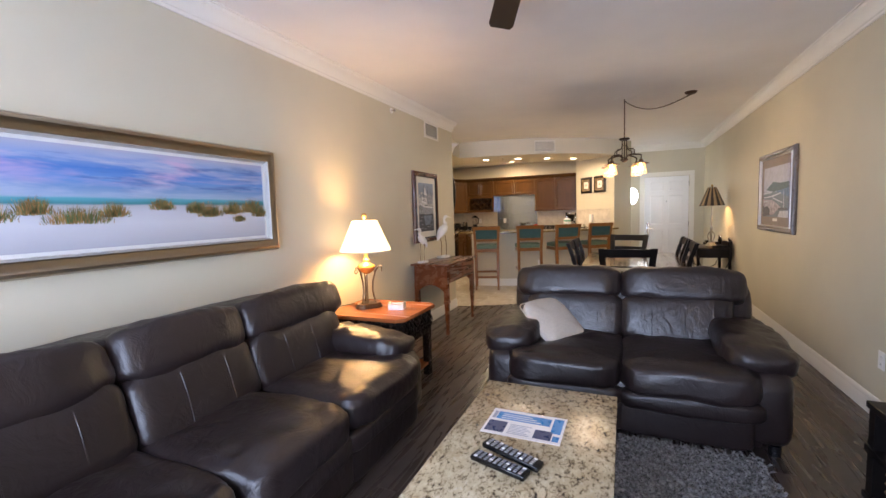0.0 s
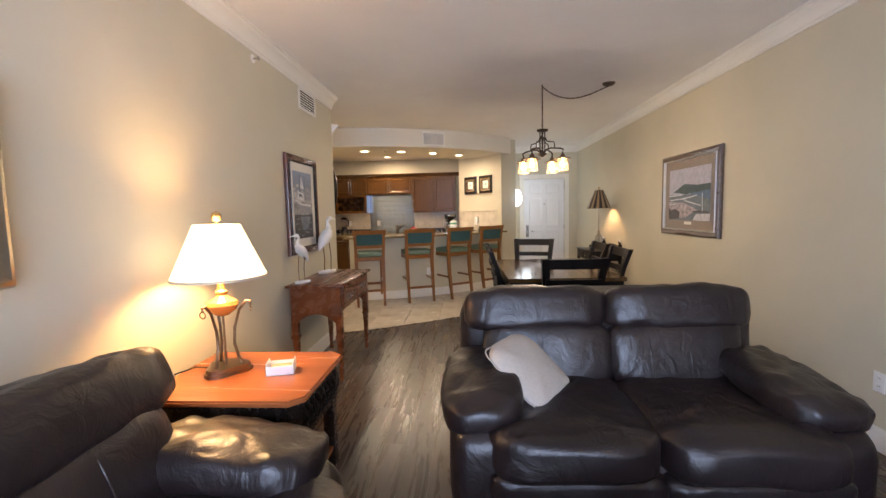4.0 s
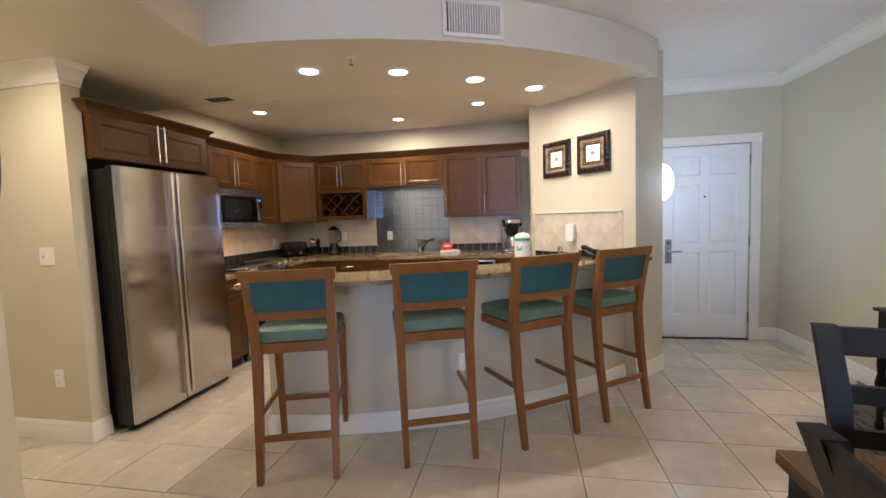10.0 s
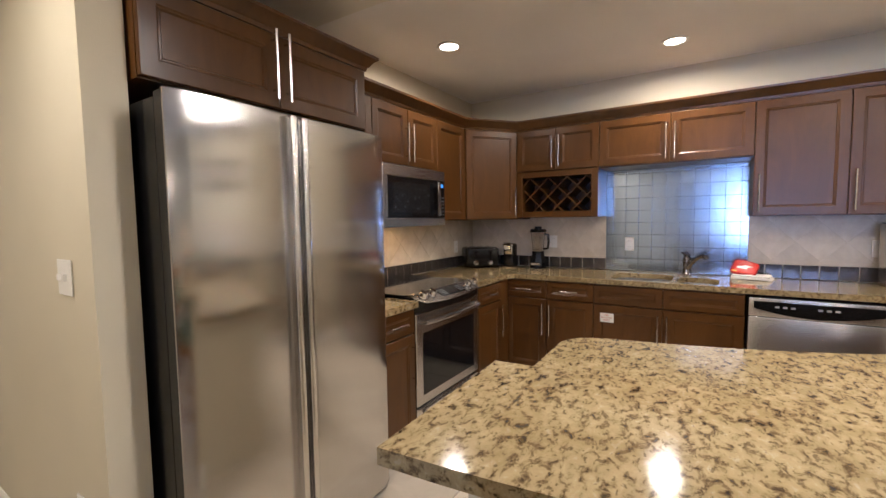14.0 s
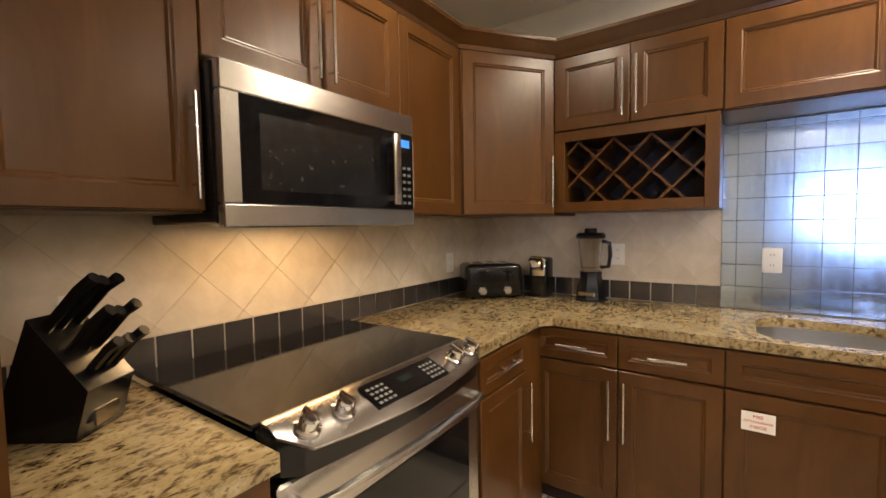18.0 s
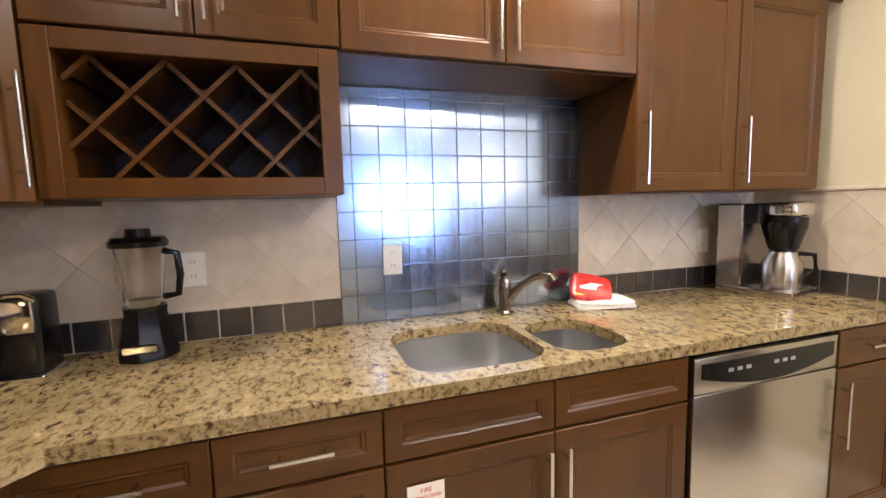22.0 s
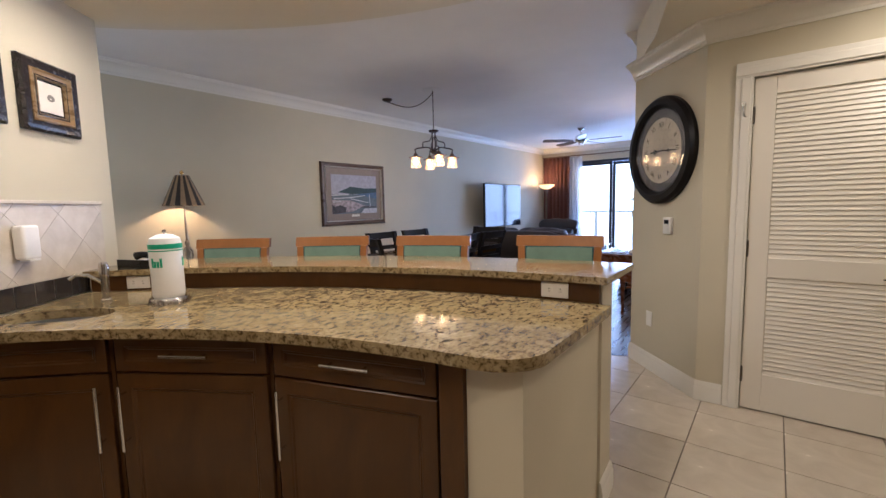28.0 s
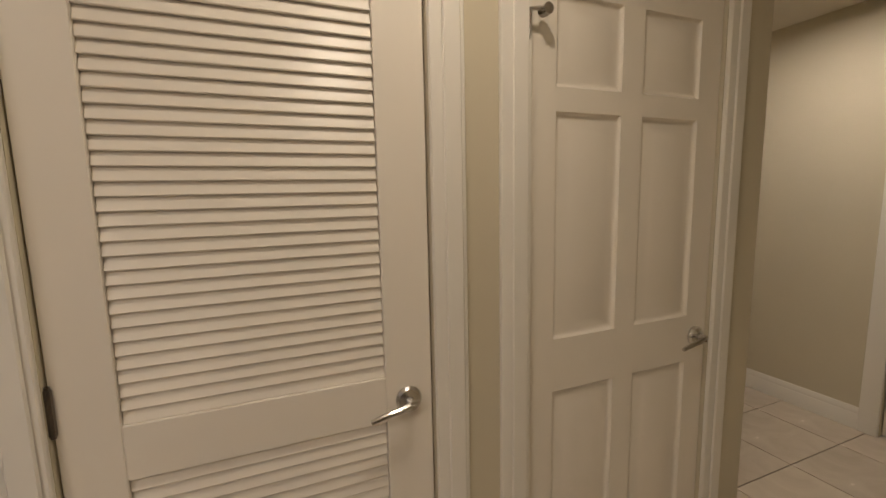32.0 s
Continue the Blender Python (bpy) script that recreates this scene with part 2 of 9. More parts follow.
def metal(name, c, rough=0.25, brushed=None, aniso=0.0, turn=0.0):
    """Metal; aniso smears its highlights level, or upright with turn 0.25."""
    m = Mat(name, rough, 1.0)
    co = m.coords((3, 3, 3) if aniso else brushed or (20, 20, 20))
    n = m.noise(1.0, 4, 0.6, co)
    k = 0.006 if aniso else 0.035
    m.color(m.ramp(n, [(0.3, tuple(v * (1 - k) for v in c)), (0.7, tuple(min(1, v * (1 + k)) for v in c))]))
    if not aniso:
        m.rough(n, max(0.03, rough - 0.03), rough + 0.03)
    if aniso:
        m.b.inputs["Anisotropic"].default_value = aniso
        m.b.inputs["Anisotropic Rotation"].default_value = turn
        tan = m.t.nodes.new("ShaderNodeTangent")
        tan.direction_type, tan.axis = "RADIAL", "Z"
        m.t.links.new(tan.outputs[0], m.b.inputs["Tangent"])
    return m.mat


def leather(name, c):
    """Soft hide: broad rumples, long thin creases, pebbled grain."""
    m = Mat(name, 0.32, spec=0.6)
    big = m.noise(3.0, 4, 0.6, None, 0.8)
    fine = m.noise(170, 2)
    rumple = m.noise(7, 3, 0.55, m.coords((1, 1, 0.8)), 1.4)
    fold = m.noise(5.2, 3, 0.5, m.coords((1, 1, 1), (0.4, 0.2, 0.7)), 1.1)
    m.color(m.ramp(big, [(0.3, tuple(v * 0.8 for v in c)), (0.7, tuple(v * 1.25 for v in c))]))
    m.rough(big, 0.23, 0.34)

    def calc(op, a, b, c=None):
        n = m.t.nodes.new("ShaderNodeMath")
        n.operation = op
        for sock, v in zip(n.inputs, (a, b, c)):
            if v is None:
                continue
            if hasattr(v, "links"):
                m.t.links.new(v, sock)
            else:
                sock.default_value = v
        return n.outputs[0]

    line = calc("MINIMUM", calc("MULTIPLY", calc("ABSOLUTE", calc("SUBTRACT", fold, 0.5), 0.0), 14.0), 1.0)
    height = calc("MULTIPLY_ADD", fine, 0.05, calc("MULTIPLY_ADD", line, 0.55, calc("MULTIPLY", rumple, 1.3)))
    m.bump(height, 1.0, 0.045)
    return m.mat


def leather(name, c):
    m = Mat(name, 0.32, spec=0.6)
    big = m.noise(3.0, 4, 0.6, None, 0.8)
    fine = m.noise(170, 2)
    crease = m.noise(9, 4, 0.6, m.coords((1, 1, 0.8)), 1.6)
    m.color(m.ramp(big, [(0.3, tuple(v * 0.8 for v in c)), (0.7, tuple(v * 1.25 for v in c))]))
    m.rough(big, 0.29, 0.41)
    t = m.t
    mx = t.nodes.new("ShaderNodeMath")
    mx.operation = "MULTIPLY_ADD"
    t.links.new(fine, mx.inputs[0])
    mx.inputs[1].default_value = 0.05
    t.links.new(crease, mx.inputs[2])
    m.bump(mx.outputs[0], 0.35, 0.018)
    return m.mat


def glow(name, c, strength):
    m = Mat(name, 0.5)
    m.color(c)
    m.b.inputs["Emission Color"].default_value = (*c, 1)
    m.b.inputs["Emission Strength"].default_value = strength
    return m.mat


def glass(name, tint=(1, 1, 1), rough=0.02):
    m = Mat(name, rough)
    m.color(tint)
    m.b.inputs["Transmission Weight"].default_value = 1.0
    m.b.inputs["IOR"].default_value = 1.45
    return m.mat


def pane_glass(name):
    """Thin window glass: mostly clear, with a weak reflection."""
    mat = bpy.data.materials.new(name)
    mat.use_nodes = True
    t = mat.node_tree
    t.nodes.clear()
    o, mx = t.nodes.new("ShaderNodeOutputMaterial"), t.nodes.new("ShaderNodeMixShader")
    a, b = t.nodes.new("ShaderNodeBsdfTransparent"), t.nodes.new("ShaderNodeBsdfGlossy")
    b.inputs["Roughness"].default_value = 0.02
    mx.inputs[0].default_value = 0.07
    for i, s in ((1, a), (2, b)):
        t.links.new(s.outputs[0], mx.inputs[i])
    t.links.new(mx.outputs[0], o.inputs[0])
    return mat


WALL = paint("beige_wall_paint", (0.60, 0.547, 0.415))
CEIL = paint("ceiling_paint", (0.80, 0.77, 0.73), 0.75)
TRIM = paint("white_trim_paint", (0.80, 0.77, 0.70), 0.35, 0.02, 0.02)
DOORP = paint("cream_door_paint", (0.80, 0.75, 0.66), 0.35, 0.02, 0.02)
DOORW = paint("white_door_paint", (0.82, 0.82, 0.82), 0.35, 0.02, 0.02)
PLATE = plain("white_plastic", (0.82, 0.80, 0.76), 0.35, var=0.02)
PLANK = wood("dark_floor_plank", (0.042, 0.029, 0.023), (0.082, 0.058, 0.047), "y", 0.28, 0.7, vary=0.16, streak=0.25)
TILE = Mat("cream_floor_tile", 0.22)
_a = TILE.noise(3.5, 5, 0.6, None, 0.7)
_c = TILE.ramp(_a, [(0.3, (0.53, 0.465, 0.37)), (0.7, (0.67, 0.60, 0.495))])
_c = TILE.mix(_c, TILE.ramp(TILE.random(), [(0, (0.92, 0.92, 0.92)), (1, (1.06, 1.06, 1.06))]), 1.0, "MULTIPLY")
TILE.color(_c).rough(_a, 0.16, 0.30).bump(TILE.noise(30, 4), 0.04, 0.004)
TILE = TILE.mat
GROUT = plain("grey_grout", (0.20, 0.17, 0.14), 0.9, bump=0.2)


def satin(name, dark, light, axis):
    """Stained cherry under satin lacquer: mottled tone with a fine grain."""
    m = Mat(name, 0.29, spec=0.32)
    a = m.noise(3.0, 5, 0.6, m.coords((2.2, 2.2, 0.8) if axis == "z" else (0.8, 2.2, 2.2)), 0.9)
    g = m.noise(1.0, 4, 0.6, m.coords((90, 90, 4) if axis == "z" else (4, 90, 90)), 0.3)
    c = m.mix(m.ramp(a, [(0.28, dark), (0.72, light)]), m.ramp(g, [(0.3, (0.90,) * 3), (0.7, (1.03,) * 3)]), 0.6, "MULTIPLY")
    m.color(c)
    return m.mat


CAB = satin("cherry_cabinet_wood", (0.058, 0.0232, 0.0048), (0.092, 0.0385, 0.0078), "z")
CABX = satin("cherry_cabinet_wood_across", (0.058, 0.0232, 0.0048), (0.092, 0.0385, 0.0078), "x")
# darker brown than the fronts, for the recessed toe kicks and rack backboard
CABDARK = plain("dark_recess_brown", (0.030, 0.012, 0.010), 0.5)
GRANITE = granite("speckled_granite", (0.300, 0.236, 0.124), [(0.060, 0.042, 0.024), (0.165, 0.118, 0.056), (0.38, 0.325, 0.215)], 0.07)
STEEL = metal("brushed_steel", (0.55, 0.53, 0.51), 0.165, aniso=0.95)
STEELH = metal("brushed_steel_across", (0.52, 0.50, 0.48), 0.26, aniso=0.6, turn=0.25)
NICKEL = metal("satin_nickel", (0.62, 0.60, 0.57), 0.24)
CHROME = metal("chrome", (0.75, 0.75, 0.76), 0.08)
BLACKP = plain("black_plastic", (0.006, 0.006, 0.0065), 0.2, var=0.2, bump=0.01, spec=0.4)
BLACKGL = plain("black_glass", (0.006, 0.006, 0.007), 0.06, var=0.1, bump=0, spec=0.3)

# ---- the plan ----
CX, CY = -0.5, 11.87          # the centre round which bar and kitchen soffit bend
H_MAIN, H_BAND, H_KIT = 2.70, 2.42, 2.62
XR = 3.97                     # the long wall with the television
YW = -0.12                    # the window wall
XL = 0.14                     # the long wall behind the sofa
YC = 6.42                     # where that wall turns towards the hall
T0, T1 = 4.2, 48.4            # the bar's ends, degrees


def arc(r, a0, a1, n=24, c=(CX, CY)):
    """Points on a circle; angles from -y towards +x."""
    return [(c[0] + r * math.sin(radians(a0 + (a1 - a0) * k / n)), c[1] - r * math.cos(radians(a0 + (a1 - a0) * k / n))) for k in range(n + 1)]


def ring(bm, r0, r1, a0, a1, z0, z1, n=24):
    return prism(bm, arc(r1, a0, a1, n) + arc(r0, a1, a0, n), z0, z1)


# ---- floors ----
FX, FY, FR = -3.10, 14.17, 8.42


def on_tile(x, y):
    return math.hypot(x - FX, y - FY) < FR or x < -0.4


bm = fresh()
box(bm, (-0.3, -0.3, -0.12), (4.1, 9.9, -0.006))
structure("floor", bm, GROUT, "dark wood plank and cream tile floor", "floor")
bm = fresh()
box(bm, (-5.0, 4.9, -0.13), (4.09, 11.8, -0.008))
structure("floor_tiles_bed", bm, GROUT, "grey grout bed of the tiled floor", "floor")

# ---- walls ----


def walls():
    def w(name, polys, z1=2.8, m=WALL, label="beige painted wall"):
        bm = fresh()
        for p in polys:
            if len(p) == 2 and len(p[0]) == 3:
                box(bm, *p)
            else:
                prism(bm, p, 0, z1)
        return structure(name, bm, m, label)

    w("wall_west", [[(-0.01, YW - 0.2), (XL, YW - 0.2), (XL, YC), (-0.42, 7.0), (-0.55, 7.0), (-0.55, 6.86), (-0.01, 6.34)]])
    w("wall_east", [[(XR, YW - 0.2), (XR + 0.15, YW - 0.2), (XR + 0.15, 10.85), (XR, 10.85)]])
    # window wall with the balcony door's opening
    w("wall_south", [((-0.15, YW - 0.2, 0), (0.5, YW, 2.8)), ((3.15, YW - 0.2, 0), (XR, YW, 2.8)), ((0.5, YW - 0.2, 2.34), (3.15, YW, 2.8))])
    # wall of the two closed doors
    w("wall_closets", [((-0.664, 6.86, 0), (-0.55, 7.0, 2.8)), ((-1.712, 6.86, 0), (-1.434, 7.0, 2.8)), ((-2.67, 6.86, 0), (-2.448, 7.0, 2.8)),
                       ((-1.434, 6.86, 2.055), (-0.664, 7.0, 2.8)), ((-2.448, 6.86, 2.055), (-1.712, 7.0, 2.8)), ((-2.67, 4.9, 0), (-2.53, 6.86, 2.8))])
    w("wall_closet_back", [((-2.52, 6.1, 0), (-0.5, 6.2, 2.8)), ((-0.56, 6.2, 0), (-0.46, 6.85, 2.8)), ((-1.62, 6.2, 0), (-1.5, 6.85, 2.8))])
    w("wall_hall_end", [((-4.33, 4.9, 0), (-4.18, 6.82, 2.8)), ((-4.33, 7.63, 0), (-4.18, 9.2, 2.8)), ((-4.33, 6.82, 2.05), (-4.18, 7.63, 2.8)), ((-4.18, 4.76, 0), (-2.53, 4.9, 2.8)),
                        ((-4.18, 9.06, 0), (-3.3, 9.2, 2.8))])
    w("wall_fridge_side", [[(-3.3, 8.02), (-1.375, 8.02), (-1.375, 8.14), (-3.18, 8.14), (-3.18, 9.06), (-3.3, 9.06)]])
    w("wall_stove", [[(-2.15, 8.14), (-2.03, 8.14), (-2.03, 11.7), (-2.15, 11.7)]])
    w("wall_north", [[(-2.03, 11.58), (1.5, 11.58), (1.5, 11.7), (-2.03, 11.7)]])
    w("wall_nook", [[(1.5, 10.27), (2.285, 9.415), (2.58, 9.74), (2.6, 10.83), (2.6, 11.7), (1.5, 11.7)]])
    w("wall_entry", [((2.6, 10.7, 0), (2.86, 10.85, 2.8)), ((3.70, 10.7, 0), (XR, 10.85, 2.8)), ((2.86, 10.7, 2.04), (3.70, 10.85, 2.8))])


walls()

# ---- ceilings ----
bm = fresh()
box(bm, (-0.7, YW - 0.2, H_MAIN), (4.12, 10.85, H_MAIN + 0.1))
structure("ceiling", bm, CEIL, "white painted main ceiling", "ceiling")
bm = fresh()
box(bm, (-2.15, 8.95, H_KIT), (1.75, 11.7, H_KIT + 0.07))
structure("ceiling_kitchen", bm, CEIL, "raised kitchen ceiling", "ceiling")
# lowered band over the bar and the hall, with a bent front
bm = fresh()
outer = arc(3.81, 2.1, 51.0, 28)
front = [(XL, 6.42), (-0.12, 7.0), (-0.28, 7.5), (-0.35, 7.8)]
inner = arc(2.72, 49.5, -4.0, 26) + [(-1.2, 9.12), (-2.15, 9.12)]
prism(bm, front + outer + [(2.3, 9.5)] + inner + [(-2.15, 8.0), (-4.45, 8.0), (-4.45, 4.9), (-2.6, 4.9), (-2.6, 6.9), (-0.42, 6.9)], H_BAND, H_MAIN - 0.002)
structure("ceiling_band", bm, paint("cream_soffit_paint", (0.72, 0.67, 0.56)), "lowered curved soffit with recessed lights", "ceiling")
bm = fresh()
box(bm, (-4.45, 8.0, H_BAND), (-3.0, 9.2, H_MAIN))
structure("ceiling_passage", bm, CEIL, "lowered passage ceiling", "ceiling")


# ---- trim ----
def moulding(bm, path, prof, z, closed=False):
    """Sweep a profile [(out, up)] along a floor path; out is to the path's right."""
    n = len(path)
    rows = []
    for i in range(n):
        a, b, c = Vector(path[max(i - 1, 0)]), Vector(path[i]), Vector(path[min(i + 1, n - 1)])
        d0, d1 = (b - a), (c - b)
        if d0.length < 1e-6:
            d0 = d1
        if d1.length < 1e-6:
            d1 = d0
        n0, n1 = Vector((d0.y, -d0.x)).normalized(), Vector((d1.y, -d1.x)).normalized()
        k = (n0 + n1)
        k = k / max(0.3, k.dot(n0))
        rows.append([bm.verts.new((b.x + k.x * o, b.y + k.y * o, z + u)) for o, u in prof])
    m = len(prof)
    for r, s in zip(rows, rows[1:]):
        for j in range(m):
            bm.faces.new((r[j], r[(j + 1) % m], s[(j + 1) % m], s[j]))
    bm.faces.new(rows[0])
    bm.faces.new(rows[-1])


BASEP = [(0, 0.001), (0.016, 0.001), (0.016, 0.085), (0.012, 0.095), (0.013, 0.105), (0.008, 0.125), (0.004, 0.132), (0, 0.132)]
CROWNP = [(0, 0), (0.012, 0), (0.014, 0.018), (0.022, 0.024), (0.030, 0.05), (0.055, 0.082), (0.075, 0.095), (0.080, 0.112), (0.092, 0.114), (0.092, 0.124), (0, 0.124)]


def trim_run(name, path, prof, z, label, category):
    bm = fresh()
    moulding(bm, path, prof, z)
    structure(name, bm, TRIM, label, category, angle=25)


BB = ("white moulded baseboard", "baseboard")
trim_run("baseboard_west", [(XL, YW), (XL, YC), (-0.42, 7.0), (-0.57, 7.0)], BASEP, 0, *BB)
trim_run("baseboard_closets", [(-1.526, 7.0), (-1.62, 7.0)], BASEP, 0, *BB)
trim_run("baseboard_closet_end", [(-2.54, 7.0), (-2.67, 7.0), (-2.67, 4.9)], BASEP, 0, *BB)
trim_run("baseboard_hall", [(-4.18, 4.9), (-4.18, 6.73)], BASEP, 0, *BB)
trim_run("baseboard_fridge", [(-3.3, 9.06), (-3.3, 8.02), (-1.375, 8.02), (-1.375, 8.14)], BASEP, 0, *BB)
trim_run("baseboard_east", [(XR, 10.7), (XR, YW)], BASEP, 0, *BB)
trim_run("baseboard_entry", [(3.79, 10.7), (XR, 10.7)], BASEP, 0, *BB)
trim_run("baseboard_kitchen", [(1.555, 10.21), (1.5, 10.27), (1.5, 10.96)], [(-o, u) for o, u in BASEP], 0, *BB)
trim_run("baseboard_column", [(2.6, 10.7), (2.58, 9.74), (2.285, 9.415)], [(-o, u) for o, u in BASEP], 0, *BB)
CR = ("white moulded crown cornice", "crown moulding")
trim_run("crown_west", [(XL, YW), (XL, YC)], CROWNP, H_MAIN - 0.124, *CR)
trim_run("crown_east", [(XR, 10.7), (XR, YW)], CROWNP, H_MAIN - 0.124, *CR)
trim_run("crown_south", [(XR, YW), (XL, YW)], CROWNP, H_MAIN - 0.124, *CR)
trim_run("crown_entry", [(2.6, 10.7), (XR, 10.7)], CROWNP, H_MAIN - 0.124, *CR)
trim_run("crown_closets", [(XL, YC), (-0.42, 7.0), (-2.67, 7.0)], CROWNP, H_BAND - 0.124, *CR)
trim_run("crown_fridge", [(-3.3, 9.06), (-3.3, 8.02), (-1.375, 8.02), (-1.375, 8.14)], CROWNP, H_BAND - 0.124, *CR)


# ---- doors ----
def casing(bm, x0, x1, z1, y, w=0.09, side=1):
    """A moulded casing round an opening in the plane y, facing +y for side 1."""
    for lo, hi in (((x0 - w, 0), (x0, z1)), ((x1, 0), (x1 + w, z1)), ((x0 - w, z1), (x1 + w, z1 + w))):
        box(bm, (lo[0], y, lo[1]), (hi[0], y + side * 0.016, hi[1]), 0.003)
        a, b = lo[0], hi[0]
        box(bm, (a + 0.012 if b - a < 0.2 else a, y + side * 0.0162, lo[1] + (0.012 if b - a > 0.2 else 0)), (b - 0.03 if b - a < 0.2 else b, y + side * 0.024, hi[1] - 0.03 if b - a > 0.2 else hi[1]), 0.004)


def lever(parent, at, material=NICKEL, to=1):
    h = part("door_handle", lathe(fresh(), [(0.001, 0.0), (0.033, 0.0), (0.034, 0.006), (0.028, 0.014), (0.012, 0.018), (0.011, 0.045), (0.001, 0.047)], 24), material, parent, "satin nickel lever handle", at @ pose(0, 0, 0, -90, 0, 0))
    part("lever", tube(fresh(), [(0, 0, 0.038), (0.03 * to, 0.004, 0.044), (0.07 * to, 0.010, 0.046), (0.105 * to, 0.020, 0.044)], [0.010, 0.009, 0.008, 0.006], 8), material, h)
    return h


def inset_panel(bm, lo, hi, y, out=1):
    """A raised panel with a moulded groove round it, on a face that looks towards +y."""
    x0, z0 = lo
    x1, z1 = hi
    steps = [(0, 0), (0.004, -0.007), (0.010, -0.0105), (0.018, -0.0105), (0.048, -0.001)]
    rings = [[bm.verts.new((x, y + d * out, z)) for x, z in ((x0 + i, z0 + i), (x1 - i, z0 + i), (x1 - i, z1 - i), (x0 + i, z1 - i))] for i, d in steps]
    for a, b in zip(rings, rings[1:]):
        for k in range(4):
            bm.faces.new((a[k], a[(k + 1) % 4], b[(k + 1) % 4], b[k]))
    bm.faces.new(rings[-1])


def panel_leaf(bm, w, h, panels, th=0.04):
    """A door leaf from x 0 to w with sunk panels; the front looks towards +y at y 0."""
    xs = sorted({0, w, *[p[0] for p in panels], *[p[2] for p in panels]})
    zs = sorted({0, h, *[p[1] for p in panels], *[p[3] for p in panels]})
    for i in range(len(xs) - 1):
        for j in range(len(zs) - 1):
            cx, cz = (xs[i] + xs[i + 1]) / 2, (zs[j] + zs[j + 1]) / 2
            if any(p[0] < cx < p[2] and p[1] < cz < p[3] for p in panels):
                continue
            bm.faces.new([bm.verts.new(v) for v in ((xs[i], 0, zs[j]), (xs[i + 1], 0, zs[j]), (xs[i + 1], 0, zs[j + 1]), (xs[i], 0, zs[j + 1]))])
    for p in panels:
        inset_panel(bm, p[:2], p[2:], 0)
    bmesh.ops.remove_doubles(bm, verts=bm.verts, dist=1e-5)
    box(bm, (0, -th, 0), (w, -0.012, h))
    box(bm, (0, -0.012, 0), (0.004, -0.0005, h))
    box(bm, (w - 0.004, -0.012, 0), (w, -0.0005, h))


HINGEM = plain("dark_hinge_steel", (0.16, 0.14, 0.12), 0.35, 0.85)


def hinge(parent, x, z, y=0.004):
    bm = fresh()
    rod(bm, (x, y, z - 0.045), (x, y, z + 0.045), 0.007, seg=8)
    for e in (-0.048, 0.048):
        rod(bm, (x, y, z + e - 0.003), (x, y, z + e + 0.003), 0.005, seg=8)
    part("hinge", bm, HINGEM, parent, "dark steel hinge")


SIX = lambda w: [(a, lo, b, hi) for lo, hi in ((0.24, 0.92), (1.02, 1.62), (1.72, 1.92)) for a, b in ((0.11, w / 2 - 0.045), (w / 2 + 0.045, w - 0.11))]  # noqa: E731


